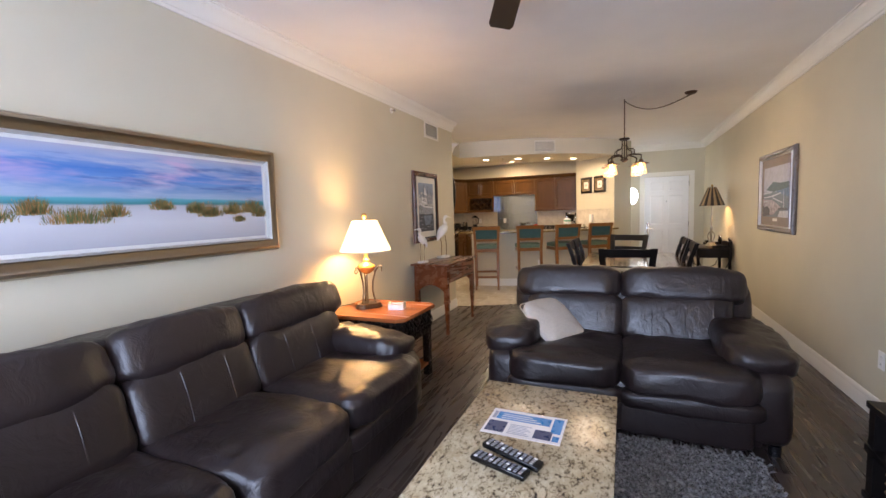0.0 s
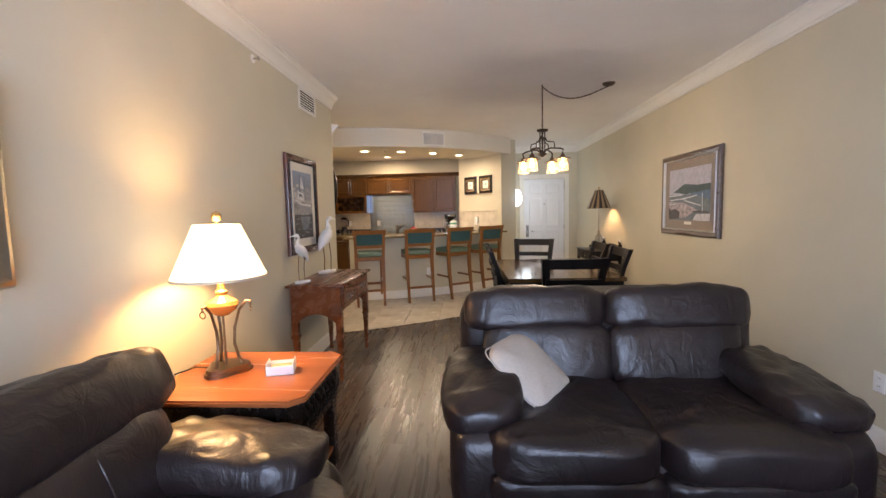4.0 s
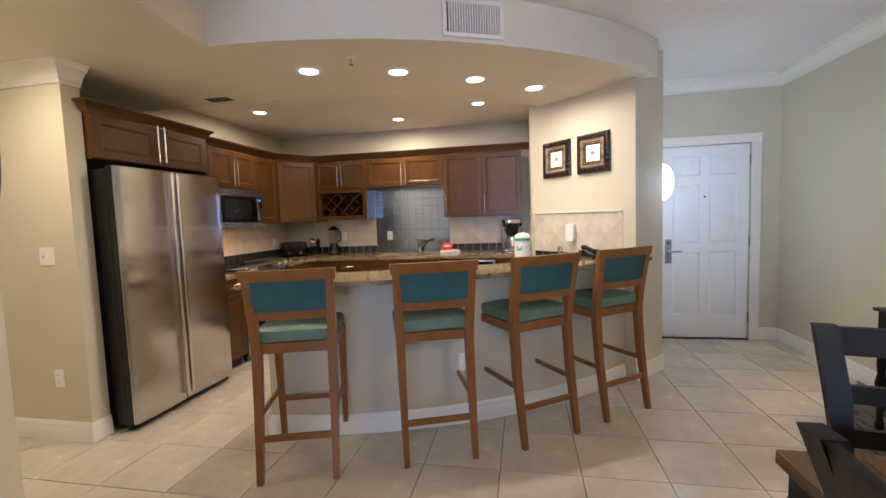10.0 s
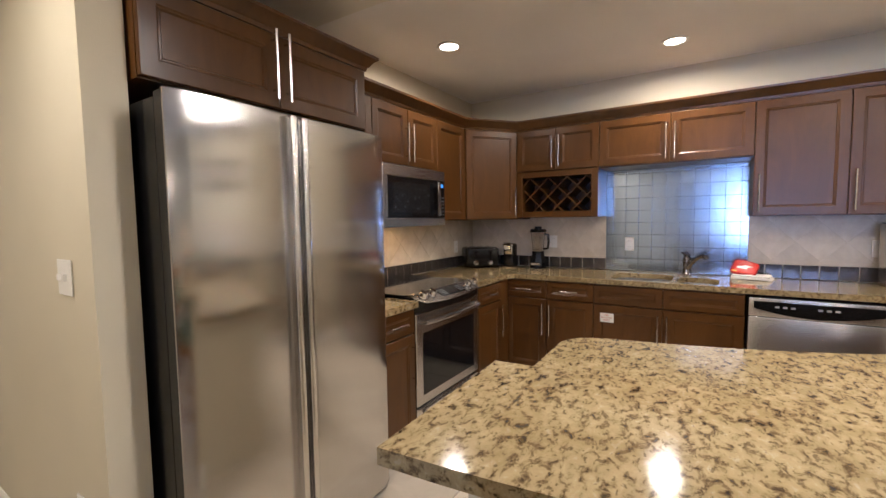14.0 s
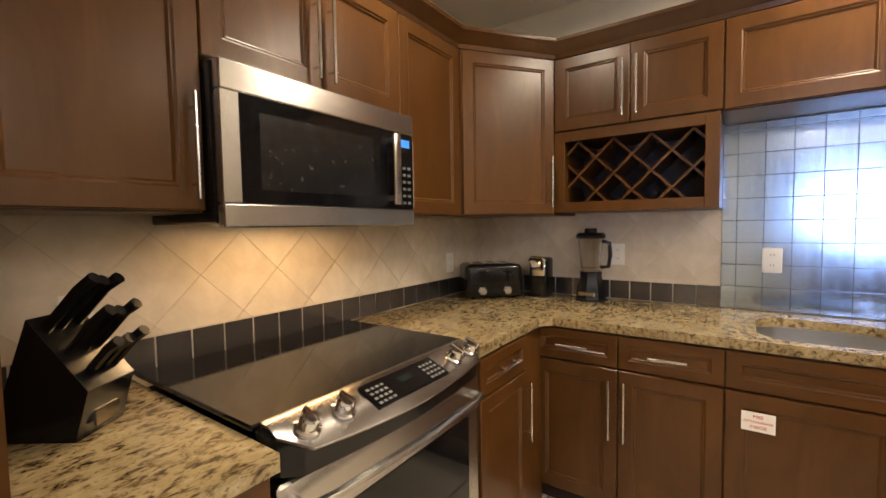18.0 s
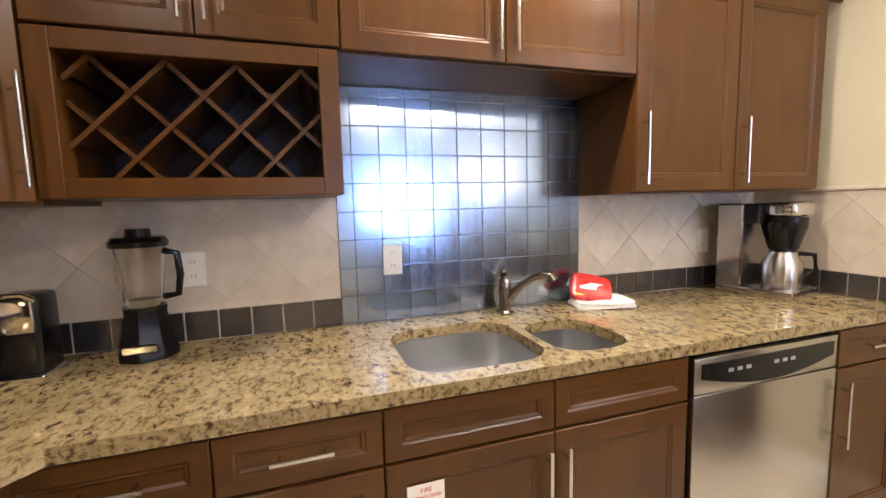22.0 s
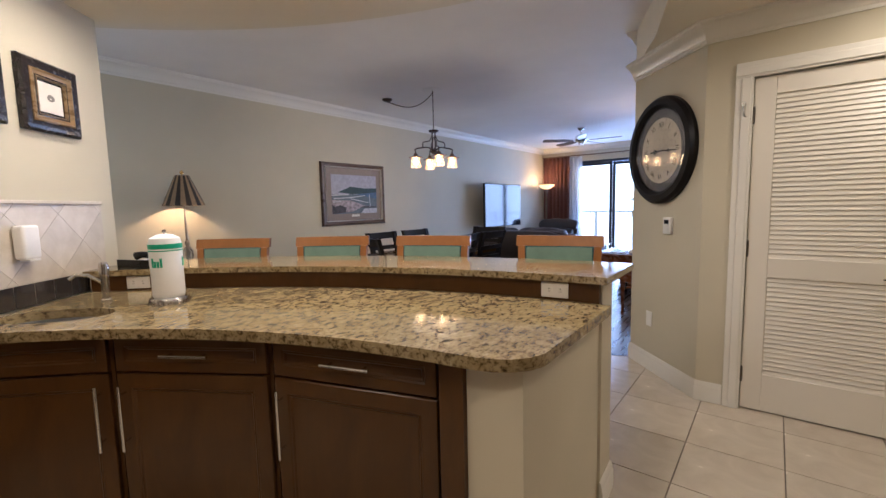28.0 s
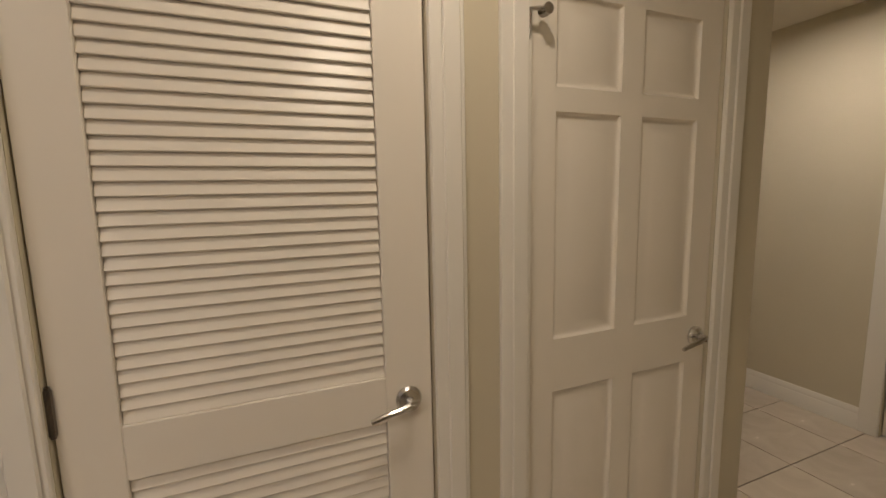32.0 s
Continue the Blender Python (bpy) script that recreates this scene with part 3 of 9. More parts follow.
def doors():
    # louvred closet door
    d = tagged(new("door_1"), "closed cream louvred closet door", "door", kind="structure")
    d.matrix_basis = pose(-0.668, 6.988, 0.010, 0, 0, 0)
    w, h = 0.762, 2.035
    bm = fresh()
    for lo, hi in (((-w, 0), (-w + 0.12, h)), ((-0.104, 0), (0, h)), ((-w + 0.12, 0), (-0.104, 0.235)), ((-w + 0.12, 0.847), (-0.104, 0.965)), ((-w + 0.12, 1.93), (-0.104, h))):
        box(bm, (lo[0], -0.036, lo[1]), (hi[0], 0, hi[1]), 0.002)
    part("frame", bm, DOORP, d)
    bm = fresh()
    box(bm, (-w + 0.12, -0.030, 0.235), (-0.104, -0.026, 1.93))
    part("backing", bm, DOORP, d)
    me = None
    for z0, z1 in ((0.235, 0.847), (0.965, 1.93)):
        n = round((z1 - z0) / 0.0285)
        for k in range(n):
            if me is None:
                bm = fresh()
                box(bm, (-0.2685, -0.0158, -0.003), (0.2685, 0.0158, 0.003), 0.0015)
                me = mesh_of("louvre", bm, DOORP)
            s = new("slat", me)
            s.parent = d
            s.matrix_basis = pose(-0.373, -0.014, z0 + (k + 0.5) * (z1 - z0) / n, -71, 0, 0)
    lever(d, pose(-0.698, 0, 0.90), to=1)
    for z in (0.22, 1.02, 1.82):
        hinge(d, -0.001, z)
    bm = fresh()
    tube(bm, [(0.003, 0.012, 1.78), (0.018, 0.024, 1.80), (0.045, 0.034, 1.82), (0.048, 0.036, 1.885)], 0.007, 8)
    rod(bm, (0.048, 0.026, 1.885), (0.048, 0.048, 1.885), 0.012)
    part("hinge_stop", bm, NICKEL, d)
    bm = fresh()
    casing(bm, -1.434, -0.664, 2.05, 7.0)
    structure("trim_door_1", bm, TRIM, "white door casing", "casing")
    # six-panel closet door
    d = tagged(new("door_2"), "closed cream six-panel door", "door", kind="structure")
    d.matrix_basis = pose(-2.445, 6.988, 0.010)
    bm = fresh()
    panel_leaf(bm, 0.73, 2.035, [(a, lo, b, hi) for lo, hi in ((0.21, 0.825), (0.985, 1.625), (1.69, 1.925)) for a, b in ((0.092, 0.327), (0.408, 0.638))])
    part("leaf", bm, DOORP, d)
    lever(d, pose(0.05, 0, 0.91), to=1)
    for z in (0.22, 1.02, 1.82):
        hinge(d, 0.731, z)
    bm = fresh()
    tube(bm, [(0.735, 0.012, 1.77), (0.742, 0.022, 1.79), (0.742, 0.03, 1.86), (0.695, 0.036, 1.865)], 0.007, 8)
    rod(bm, (0.70, 0.022, 1.86), (0.70, 0.05, 1.86), 0.014)
    part("hinge_stop", bm, NICKEL, d)
    bm = fresh()
    casing(bm, -2.448, -1.712, 2.05, 7.0)
    structure("trim_door_2", bm, TRIM, "white door casing", "casing")
    # entry door
    d = tagged(new("door_3"), "closed white panelled entry door", "door", kind="structure")
    d.matrix_basis = pose(3.695, 10.72, 0.012, 0, 0, 180)
    bm = fresh()
    panel_leaf(bm, 0.83, 2.022, SIX(0.83))
    part("leaf", bm, DOORW, d)
    for z in (0.22, 1.02, 1.86):
        hinge(d, -0.002, z, 0.012)
    bm = fresh()
    box(bm, (0.735, 0.001, 0.80), (0.80, 0.014, 1.06), 0.004)
    lk = part("lock_plate", bm, NICKEL, d, "steel card lock plate")
    part("lever", tube(fresh(), [(0.765, 0.012, 0.93), (0.765, 0.05, 0.93), (0.72, 0.055, 0.93), (0.65, 0.055, 0.93)], 0.010, 8), NICKEL, lk)
    bm = fresh()
    rod(bm, (0.765, 0.013, 1.02), (0.765, 0.02, 1.02), 0.014)
    part("key_slot", bm, BLACKP, lk)
    bm = fresh()
    rod(bm, (0.415, 0, 1.50), (0.415, 0.006, 1.50), 0.009)
    part("peephole", bm, BLACKP, d)
    bm = fresh()
    for s in ((2.86 - 0.09, 0), (3.70, 0)):
        box(bm, (s[0], 10.682, 0), (s[0] + 0.09, 10.699, 2.04), 0.003)
    box(bm, (2.77, 10.680, 2.04), (3.79, 10.699, 2.13), 0.003)
    structure("trim_door_3", bm, TRIM, "white entry door casing", "casing")
    bm = fresh()
    box(bm, (2.86, 10.69, 0.0), (3.70, 10.80, 0.011))
    structure("threshold", bm, BLACKP, "dark metal door threshold", "threshold")
    # bedroom door at the end of the hall
    d = tagged(new("door_4"), "closed cream six-panel bedroom door", "door", kind="structure")
    d.matrix_basis = pose(-4.20, 7.625, 0.012, 0, 0, -90)
    bm = fresh()
    panel_leaf(bm, 0.80, 2.02, SIX(0.80))
    part("leaf", bm, DOORP, d)
    bm = fresh()
    for a, b in ((6.73, 6.82), (7.63, 7.72)):
        box(bm, (-4.179, a, 0), (-4.16, b, 2.05), 0.003)
    box(bm, (-4.179, 6.73, 2.05), (-4.16, 7.72, 2.14), 0.003)
    structure("trim_door_4", bm, TRIM, "white door casing", "casing")


doors()


# ---- balcony door, balcony ----
ALU = plain("dark_bronze_aluminium", (0.05, 0.055, 0.07), 0.35, 0.6)
PANE = pane_glass("window_glass")


def balcony():
    d = tagged(new("window_1"), "dark framed sliding glass balcony door", "window", kind="structure")
    x0, x1, z1 = 0.5, 3.15, 2.34
    bm = fresh()
    box(bm, (x0, YW - 0.15, z1 - 0.06), (x1, YW - 0.02, z1))
    box(bm, (x0, YW - 0.15, 0), (x1, YW - 0.02, 0.03))
    for x in (x0, x1 - 0.05):
        box(bm, (x, YW - 0.15, 0.03), (x + 0.05, YW - 0.02, z1 - 0.06))
    part("frame", bm, ALU, d)
    w = (x1 - x0 - 0.1) / 3
    for k in range(3):
        y = YW - (0.11 if k % 2 else 0.06)
        a = x0 + 0.05 + k * w
        s = bm = fresh()
        for lo, hi in (((a, 0.03), (a + 0.06, z1 - 0.06)), ((a + w - 0.06, 0.03), (a + w, z1 - 0.06)), ((a + 0.06, 0.03), (a + w - 0.06, 0.12)), ((a + 0.06, z1 - 0.13), (a + w - 0.06, z1 - 0.06))):
            box(bm, (lo[0], y - 0.02, lo[1]), (hi[0], y + 0.02, hi[1]))
        sash = part("sash", s, ALU, d)
        bm = fresh()
        box(bm, (a + 0.06, y - 0.004, 0.12), (a + w - 0.06, y + 0.004, z1 - 0.13))
        p = part("pane", bm, PANE, sash)
        p.visible_shadow = False
    bm = fresh()
    box(bm, (-0.6, -2.3, -0.15), (4.6, YW - 0.2, -0.02))
    structure("balcony_floor", bm, plain("balcony_concrete", (0.45, 0.42, 0.38), 0.8), "pale concrete balcony floor", "balcony")
    bm = fresh()
    box(bm, (-0.6, -2.3, 2.75), (4.6, YW - 0.2, 2.9))
    structure("balcony_ceiling", bm, CEIL, "white balcony soffit", "balcony")
    r = thing("balcony_railing", "white metal balcony railing with thin pickets", "railing")
    RAILM = plain("white_metal_paint", (0.75, 0.75, 0.75), 0.4)
    bm = fresh()
    box(bm, (-0.6, -2.26, 1.05), (4.6, -2.20, 1.09))
    part("top_rail", bm, RAILM, r)
    bm = fresh()
    box(bm, (-0.6, -2.25, 0.08), (4.6, -2.21, 0.11))
    part("bottom_rail", bm, RAILM, r)
    for k in range(5):
        bm = fresh()
        box(bm, (-0.55 + k * 1.27, -2.255, -0.02), (-0.50 + k * 1.27, -2.205, 1.05))
        part("post", bm, RAILM, r)
    bm = fresh()
    box(bm, (0, -0.007, 0.11), (0.014, 0.007, 1.05))
    me = mesh_of("picket", bm, RAILM)
    for k in range(44):
        p = new("picket", me)
        p.parent = r
        p.matrix_basis = pose(-0.50 + k * 0.116, -2.23, 0)
    bm = fresh()
    box(bm, (-900, -1500, -30.2), (900, -60, -30))
    structure("water", bm, plain("sea_water", (0.08, 0.20, 0.26), 0.15, scale=0.05), "flat pale blue sea far below", "sea")
    bm = fresh()
    box(bm, (-400, -60, -30.3), (400, -5, -29.8))
    structure("ground", bm, plain("beach_sand", (0.6, 0.54, 0.44), 0.9, scale=0.3), "pale beach sand far below", "beach")


balcony()

# the bright hazy sky and sea far beyond the balcony
bm = fresh()
box(bm, (-70, -62, -20), (75, -61, 40))
structure("backdrop", bm, glow("bright_hazy_sky", (0.72, 0.86, 1.0), 5.0), "pale bright sky beyond the balcony", "sky")


# ---- kitchen ----
DARKTILE = plain("dark_metallic_tile", (0.13, 0.12, 0.12), 0.16, 0.75, 0.15)
STEELTILE = metal("brushed_steel_tile", (0.40, 0.47, 0.58), 0.17, (60, 60, 4))
SPLASH = Mat("cream_stone_splash_tile", 0.35)
_a = SPLASH.noise(6, 5, 0.6, None, 0.6)
SPLASH.color(SPLASH.mix(SPLASH.ramp(_a, [(0.3, (0.52, 0.45, 0.35)), (0.7, (0.68, 0.61, 0.51))]), SPLASH.ramp(SPLASH.random(), [(0, (0.93,) * 3), (1, (1.05,) * 3)]), 1.0, "MULTIPLY")).bump(SPLASH.noise(40, 4), 0.06, 0.004)
SPLASH = SPLASH.mat
GROUTL = plain("pale_grout", (0.50, 0.44, 0.355), 0.9)


def handle(parent, x, y, z, length, upright=True):
    bm = fresh()
    h = length / 2
    d = Vector((0, 0, h)) if upright else Vector((h, 0, 0))
    c = Vector((x, y - 0.032, z))
    rod(bm, c - d, c + d, 0.0058, seg=10)
    for s in (-0.72, 0.72):
        p = c + d * s
        rod(bm, p, p + Vector((0, 0.032, 0)), 0.004, seg=8)
    part("handle", bm, NICKEL, parent, "brushed nickel bar handle")


def front(parent, name, x0, x1, z0, z1, y=0.0, frame=0.055, mat=None, handle_at=None):
    """A framed cabinet front that looks towards -y, 2 cm thick, with a sunk panel; handle_at: (x, z, length, upright)."""
    g = 0.002
    x0, x1, z0, z1 = x0 + g, x1 - g, z0 + g, z1 - g
    f = min(frame, (z1 - z0) * 0.28, (x1 - x0) * 0.28)
    bm = fresh()
    steps = [(0, 0), (0.0, -0.017), (0.003, -0.020), (f, -0.020), (f + 0.006, -0.016), (f + 0.010, -0.0165), (f + 0.016, -0.011)]
    rings = [[bm.verts.new((x, y + d, z)) for x, z in ((x0 + i, z0 + i), (x1 - i, z0 + i), (x1 - i, z1 - i), (x0 + i, z1 - i))] for i, d in steps]
    for a, b in zip(rings, rings[1:]):
        for k in range(4):
            bm.faces.new((a[k], a[(k + 1) % 4], b[(k + 1) % 4], b[k]))
    bm.faces.new(rings[-1])
    bm.faces.new(rings[0][::-1])
    ob = part(name, bm, mat or (CABX if name == "drawer" else CAB), parent, angle=30)
    if handle_at:
        handle(ob, handle_at[0], y - 0.020, handle_at[1], handle_at[2], handle_at[3])
    return ob


def base_unit(label, m, w, depth=0.58, cols=1, drawer=True, side="r", false_front=False, group="kitchen base cabinets"):
    """Local: x 0..w, front at y 0 looking towards -y, floor at z 0."""
    t = thing("base_cabinet", label, "cabinet", m, group)
    bm = fresh()
    box(bm, (0, 0.001, 0.10), (w, depth, 0.88))
    part("body", bm, CAB, t)
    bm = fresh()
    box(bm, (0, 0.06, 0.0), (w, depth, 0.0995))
    part("toe_kick", bm, CABDARK, t)
    cw = w / cols
    for k in range(cols):
        a, b = k * cw, (k + 1) * cw
        zt = 0.87
        if drawer:
            front(t, "drawer", a, b, 0.725, zt, handle_at=None if false_front else ((a + b) / 2, 0.80, min(0.14, cw * 0.45), False), frame=0.04)
            zt = 0.72
        s = ("r" if k == 0 else "l") if cols == 2 else side
        front(t, "door", a, b, 0.105, zt, handle_at=(b - 0.03 if s == "r" else a + 0.03, zt - 0.17, 0.26, True))
    return t


def upper_unit(label, m, w, z0, z1, depth=0.32, cols=2, side="r", hz=None, group="kitchen wall cabinets"):
    t = thing("wall_cabinet", label, "cabinet", m, group)
    bm = fresh()
    box(bm, (0, 0.001, z0), (w, depth, z1))
    part("body", bm, CAB, t)
    cw = w / cols
    for k in range(cols):
        a, b = k * cw, (k + 1) * cw
        s = side if cols == 1 or side == "l" else ("r" if k == 0 else "l")
        L = 0.26 if z1 - z0 > 0.5 else 0.27
        front(t, "door", a, b, z0 + 0.004, z1 - 0.004, handle_at=(b - 0.03 if s == "r" else a + 0.03, z0 + 0.032 + L / 2, L, True))
    return t


Y0 = 10.96      # front of the base units under the sink wall
XS = -1.33     # front of the units on the stove wall
UY, UX = 11.25, -1.70
base_unit("cherry base cabinet with two drawers and two doors", pose(-1.365, Y0, 0), 0.76, cols=2)
sinkbase = base_unit("cherry sink base cabinet with false drawer fronts", pose(-0.605, Y0, 0), 0.975, cols=2, false_front=True)
base_unit("narrow cherry base cabinet beside the dishwasher", pose(1.085, Y0, 0), 0.41, cols=1, side="l")
base_unit("narrow cherry corner base cabinet beside the range", pose(XS, 10.345, 0, 0, 0, 90), 0.40, cols=1, depth=0.6, side="r")
base_unit("cherry base cabinet between refrigerator and range", pose(XS, 9.18, 0, 0, 0, 90), 0.35, cols=1, depth=0.6, side="r")
bm = fresh()
prism(bm, [(XS - 0.62, 10.746), (XS, 10.746), (XS, 10.955), (-1.366, 10.955), (-1.366, 11.57), (XS - 0.62, 11.57)], 0.0, 0.88)
solid("corner_filler", bm, CAB, "plain cherry corner filler between base cabinets", "cabinet")

# notice on the sink cabinet
LABELW = plain("white_paper", (0.80, 0.78, 0.75), 0.6, var=0.02)
REDINK = plain("red_ink", (0.45, 0.05, 0.04), 0.6)


def words(parent, text, size, m, material, name="lettering"):
    cu = bpy.data.curves.new(name, "FONT")
    cu.body, cu.size, cu.align_x, cu.align_y, cu.extrude = text, size, "CENTER", "CENTER", 0.0004
    ob = new(name, cu)
    cu.materials.append(material)
    ob.parent = parent
    ob.matrix_basis = m
    me = bpy.data.meshes.new_from_object(ob)
    bpy.data.objects.remove(ob)
    ob = new(name, me)
    ob.parent = parent
    ob.matrix_basis = m
    return ob


nt = thing("notice", "small white adhesive notice with red fire extinguisher text", "sign", pose(-0.502, 10.939, 0.619))
bm = fresh()
box(bm, (-0.05, -0.0022, -0.035), (0.05, 0, 0.035))
part("sheet", bm, LABELW, nt)
for k, s in enumerate(("FIRE", "EXTINGUISHER", "INSIDE")):
    words(nt, s, 0.017 if k != 1 else 0.0125, pose(0, -0.003, 0.019 - 0.019 * k, 90, 0, 0), REDINK)

# wall cabinets over the sink wall
upper_unit("cherry wall cabinet above the wine rack", pose(-1.37, UY, 0), 0.733, 1.815, 2.19)
upper_unit("short cherry wall cabinet above the sink", pose(-0.636, UY, 0), 1.043, 1.81, 2.19)
upper_unit("tall cherry wall cabinet beside the sink recess", pose(0.408, UY, 0), 0.99, 1.39, 2.19, side="l")
upper_unit("cherry wall cabinet above the microwave", pose(UX, 9.61, 0, 0, 0, 90), 0.76, 1.78, 2.19)
upper_unit("single cherry wall cabinet beside the microwave", pose(UX, 10.37, 0, 0, 0, 90), 0.44, 1.39, 2.19, cols=1, side="l")
upper_unit("single cherry wall cabinet between refrigerator and microwave", pose(UX, 9.18, 0, 0, 0, 90), 0.43, 1.39, 2.19, cols=1, side="r")
# diagonal corner cabinet
t = thing("corner_cabinet", "diagonal cherry corner wall cabinet", "cabinet", group="kitchen wall cabinets")
bm = fresh()
prism(bm, [(UX, 10.812), (-1.372, UY), (-1.372, 11.575), (-2.025, 11.575), (-2.025, 10.812)], 1.39, 2.19)
part("body", bm, CAB, t)
dv = Vector((-1.372 - UX, UY - 10.812, 0))
dd = part("door_holder", box(fresh(), (0, 0.0, 1.395), (dv.length, 0.004, 2.185)), CAB, t, at=pose(UX + 0.003, 10.809, 0, 0, 0, math.degrees(math.atan2(dv.y, dv.x))))
dd.name = "face_frame"
front(dd, "door", 0.02, dv.length - 0.02, 1.395, 2.185, handle_at=(dv.length - 0.05, 1.56, 0.26, True))

# wine rack
t = thing("wine_rack", "cherry wine rack cubby with diagonal lattice", "wine rack", pose(-1.37, UY, 1.405))
w, h = 0.725, 0.408
bm = fresh()
for lo, hi in (((0, 0), (0.055, h)), ((w - 0.055, 0), (w, h)), ((0.055, 0), (w - 0.055, 0.05)), ((0.055, h - 0.05), (w - 0.055, h))):
    box(bm, (lo[0], -0.018, lo[1]), (hi[0], 0.32, hi[1]), 0.002)
part("frame", bm, CAB, t)
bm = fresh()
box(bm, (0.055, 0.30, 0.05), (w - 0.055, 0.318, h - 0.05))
part("backboard", bm, CABDARK, t)
lw, lh = w - 0.11, h - 0.10


def clip_line(c, s):
    """The part of z = s * x + c inside the rack's opening."""
    pts = []
    for x in (0, lw):
        if 0 <= s * x + c <= lh:
            pts.append((x, s * x + c))
    for z in (0, lh):
        x = (z - c) / s
        if 0 < x < lw:
            pts.append((x, z))
    return sorted(pts)[:1] + sorted(pts)[-1:] if len(pts) > 1 else None


for s in (1, -1):
    for k in range(-4, 9):
        c = (k - 0.55) * 0.17 if s == 1 else (k + 0.15) * 0.17
        c = c - 0.17 * 2 if s == 1 else c
        p = clip_line(c, s)
        if not p or math.hypot(p[1][0] - p[0][0], p[1][1] - p[0][1]) < 0.04:
            continue
        (xa, za), (xb, zb) = p
        ln, an = math.hypot(xb - xa, zb - za), math.degrees(math.atan2(zb - za, xb - xa))
        bm = fresh()
        yy = 0.02 if s == 1 else 0.032
        box(bm, (0, yy, -0.006), (ln, yy + 0.010, 0.006))
        box(bm, (0.02, yy + 0.01, -0.004), (ln - 0.02, 0.28, 0.004))
        part("lattice_slat", bm, CABX, t, at=pose(0.055 + xa, 0, 0.05 + za, 0, -an, 0))

# crown along the wall cabinets
CABCROWN = [(0, 0), (0.012, 0), (0.016, 0.02), (0.024, 0.026), (0.040, 0.055), (0.058, 0.07), (0.060, 0.085), (0, 0.085)]
bm = fresh()
moulding(bm, [(UX, 9.18), (UX, 10.812), (-1.372, UY), (1.498, UY)], CABCROWN, 2.1905)
structure("trim_wall_cabinets", bm, CAB, "dark cherry crown moulding over the wall cabinets", "crown moulding")

# refrigerator with its cabinet
t = upper_unit("wide cherry cabinet above the refrigerator", pose(-1.335, 8.15, 0, 0, 0, 90), 1.007, 1.85, 2.15, depth=0.685)
bm = fresh()
moulding(bm, [(-2.02, 8.142), (-1.335, 8.142), (-1.335, 9.165), (-1.62, 9.165)], [(o, u * 0.8) for o, u in CABCROWN], 2.151)
part("crown", bm, CAB, t, at=t.matrix_basis.inverted())
bm = fresh()
box(bm, (-1.98, 9.158, 0.0), (-1.335, 9.178, 1.849))
solid("fridge_end_panel", bm, CAB, "cherry end panel beside the refrigerator", "cabinet panel")


def fridge():
    t = thing("refrigerator", "side-by-side stainless steel refrigerator with black case", "refrigerator", pose(-1.186, 8.155, 0, 0, 0, 90))
    W, D, Hh = 0.985, 0.72, 1.80
    bm = fresh()
    box(bm, (0.005, 0.075, 0.05), (W - 0.005, D, Hh - 0.015), 0.004)
    part("case", bm, BLACKP, t)
    bm = fresh()
    box(bm, (0.02, 0.05, 0.012), (W - 0.02, 0.10, 0.05))
    part("grille", bm, BLACKP, t)
    x = 0.0
    for k, w in enumerate((0.46, 0.525)):
        bm = fresh()
        n = 14
        a, b = x + 0.003, x + w - 0.003
        prof = []
        for i in range(n + 1):
            u = i / n
            xx = a + (b - a) * u
            bow = 0.012 * math.sin(math.pi * u) + 0.0
            rr = min(1, min(u, 1 - u) / 0.04)
            prof.append((xx, 0.014 - bow - 0.010 * math.sqrt(max(0, 1 - (1 - rr) ** 2))))
        prism(bm, prof + [(b, 0.022), (a, 0.022)], 0.055, Hh)
        d = part("door", bm, STEEL, t, angle=50)
        bm = fresh()
        box(bm, (a, 0.0222, 0.056), (b, 0.072, Hh - 0.002), 0.003)
        part("door_liner", bm, BLACKP, d, "black door edge")
        hx = a + (b - a) - 0.022 if k == 0 else a + 0.022
        bm = fresh()
        box(bm, (hx - 0.014, -0.034, 0.10), (hx + 0.014, 0.008, Hh - 0.004), 0.008, 3)
        part("handle", bm, NICKEL, d, "full-height satin metal handle")
        if k:
            bm = fresh()
            box(bm, (b - 0.085, -0.001, 1.70), (b - 0.065, 0.006, 1.745))
            part("badge", bm, NICKEL, d)
        x += w
    for xx in (0.06, W - 0.06):
        bm = fresh()
        rod(bm, (xx, 0.1, 0), (xx, 0.1, 0.05), 0.02)
        part("foot", bm, BLACKP, t)


fridge()


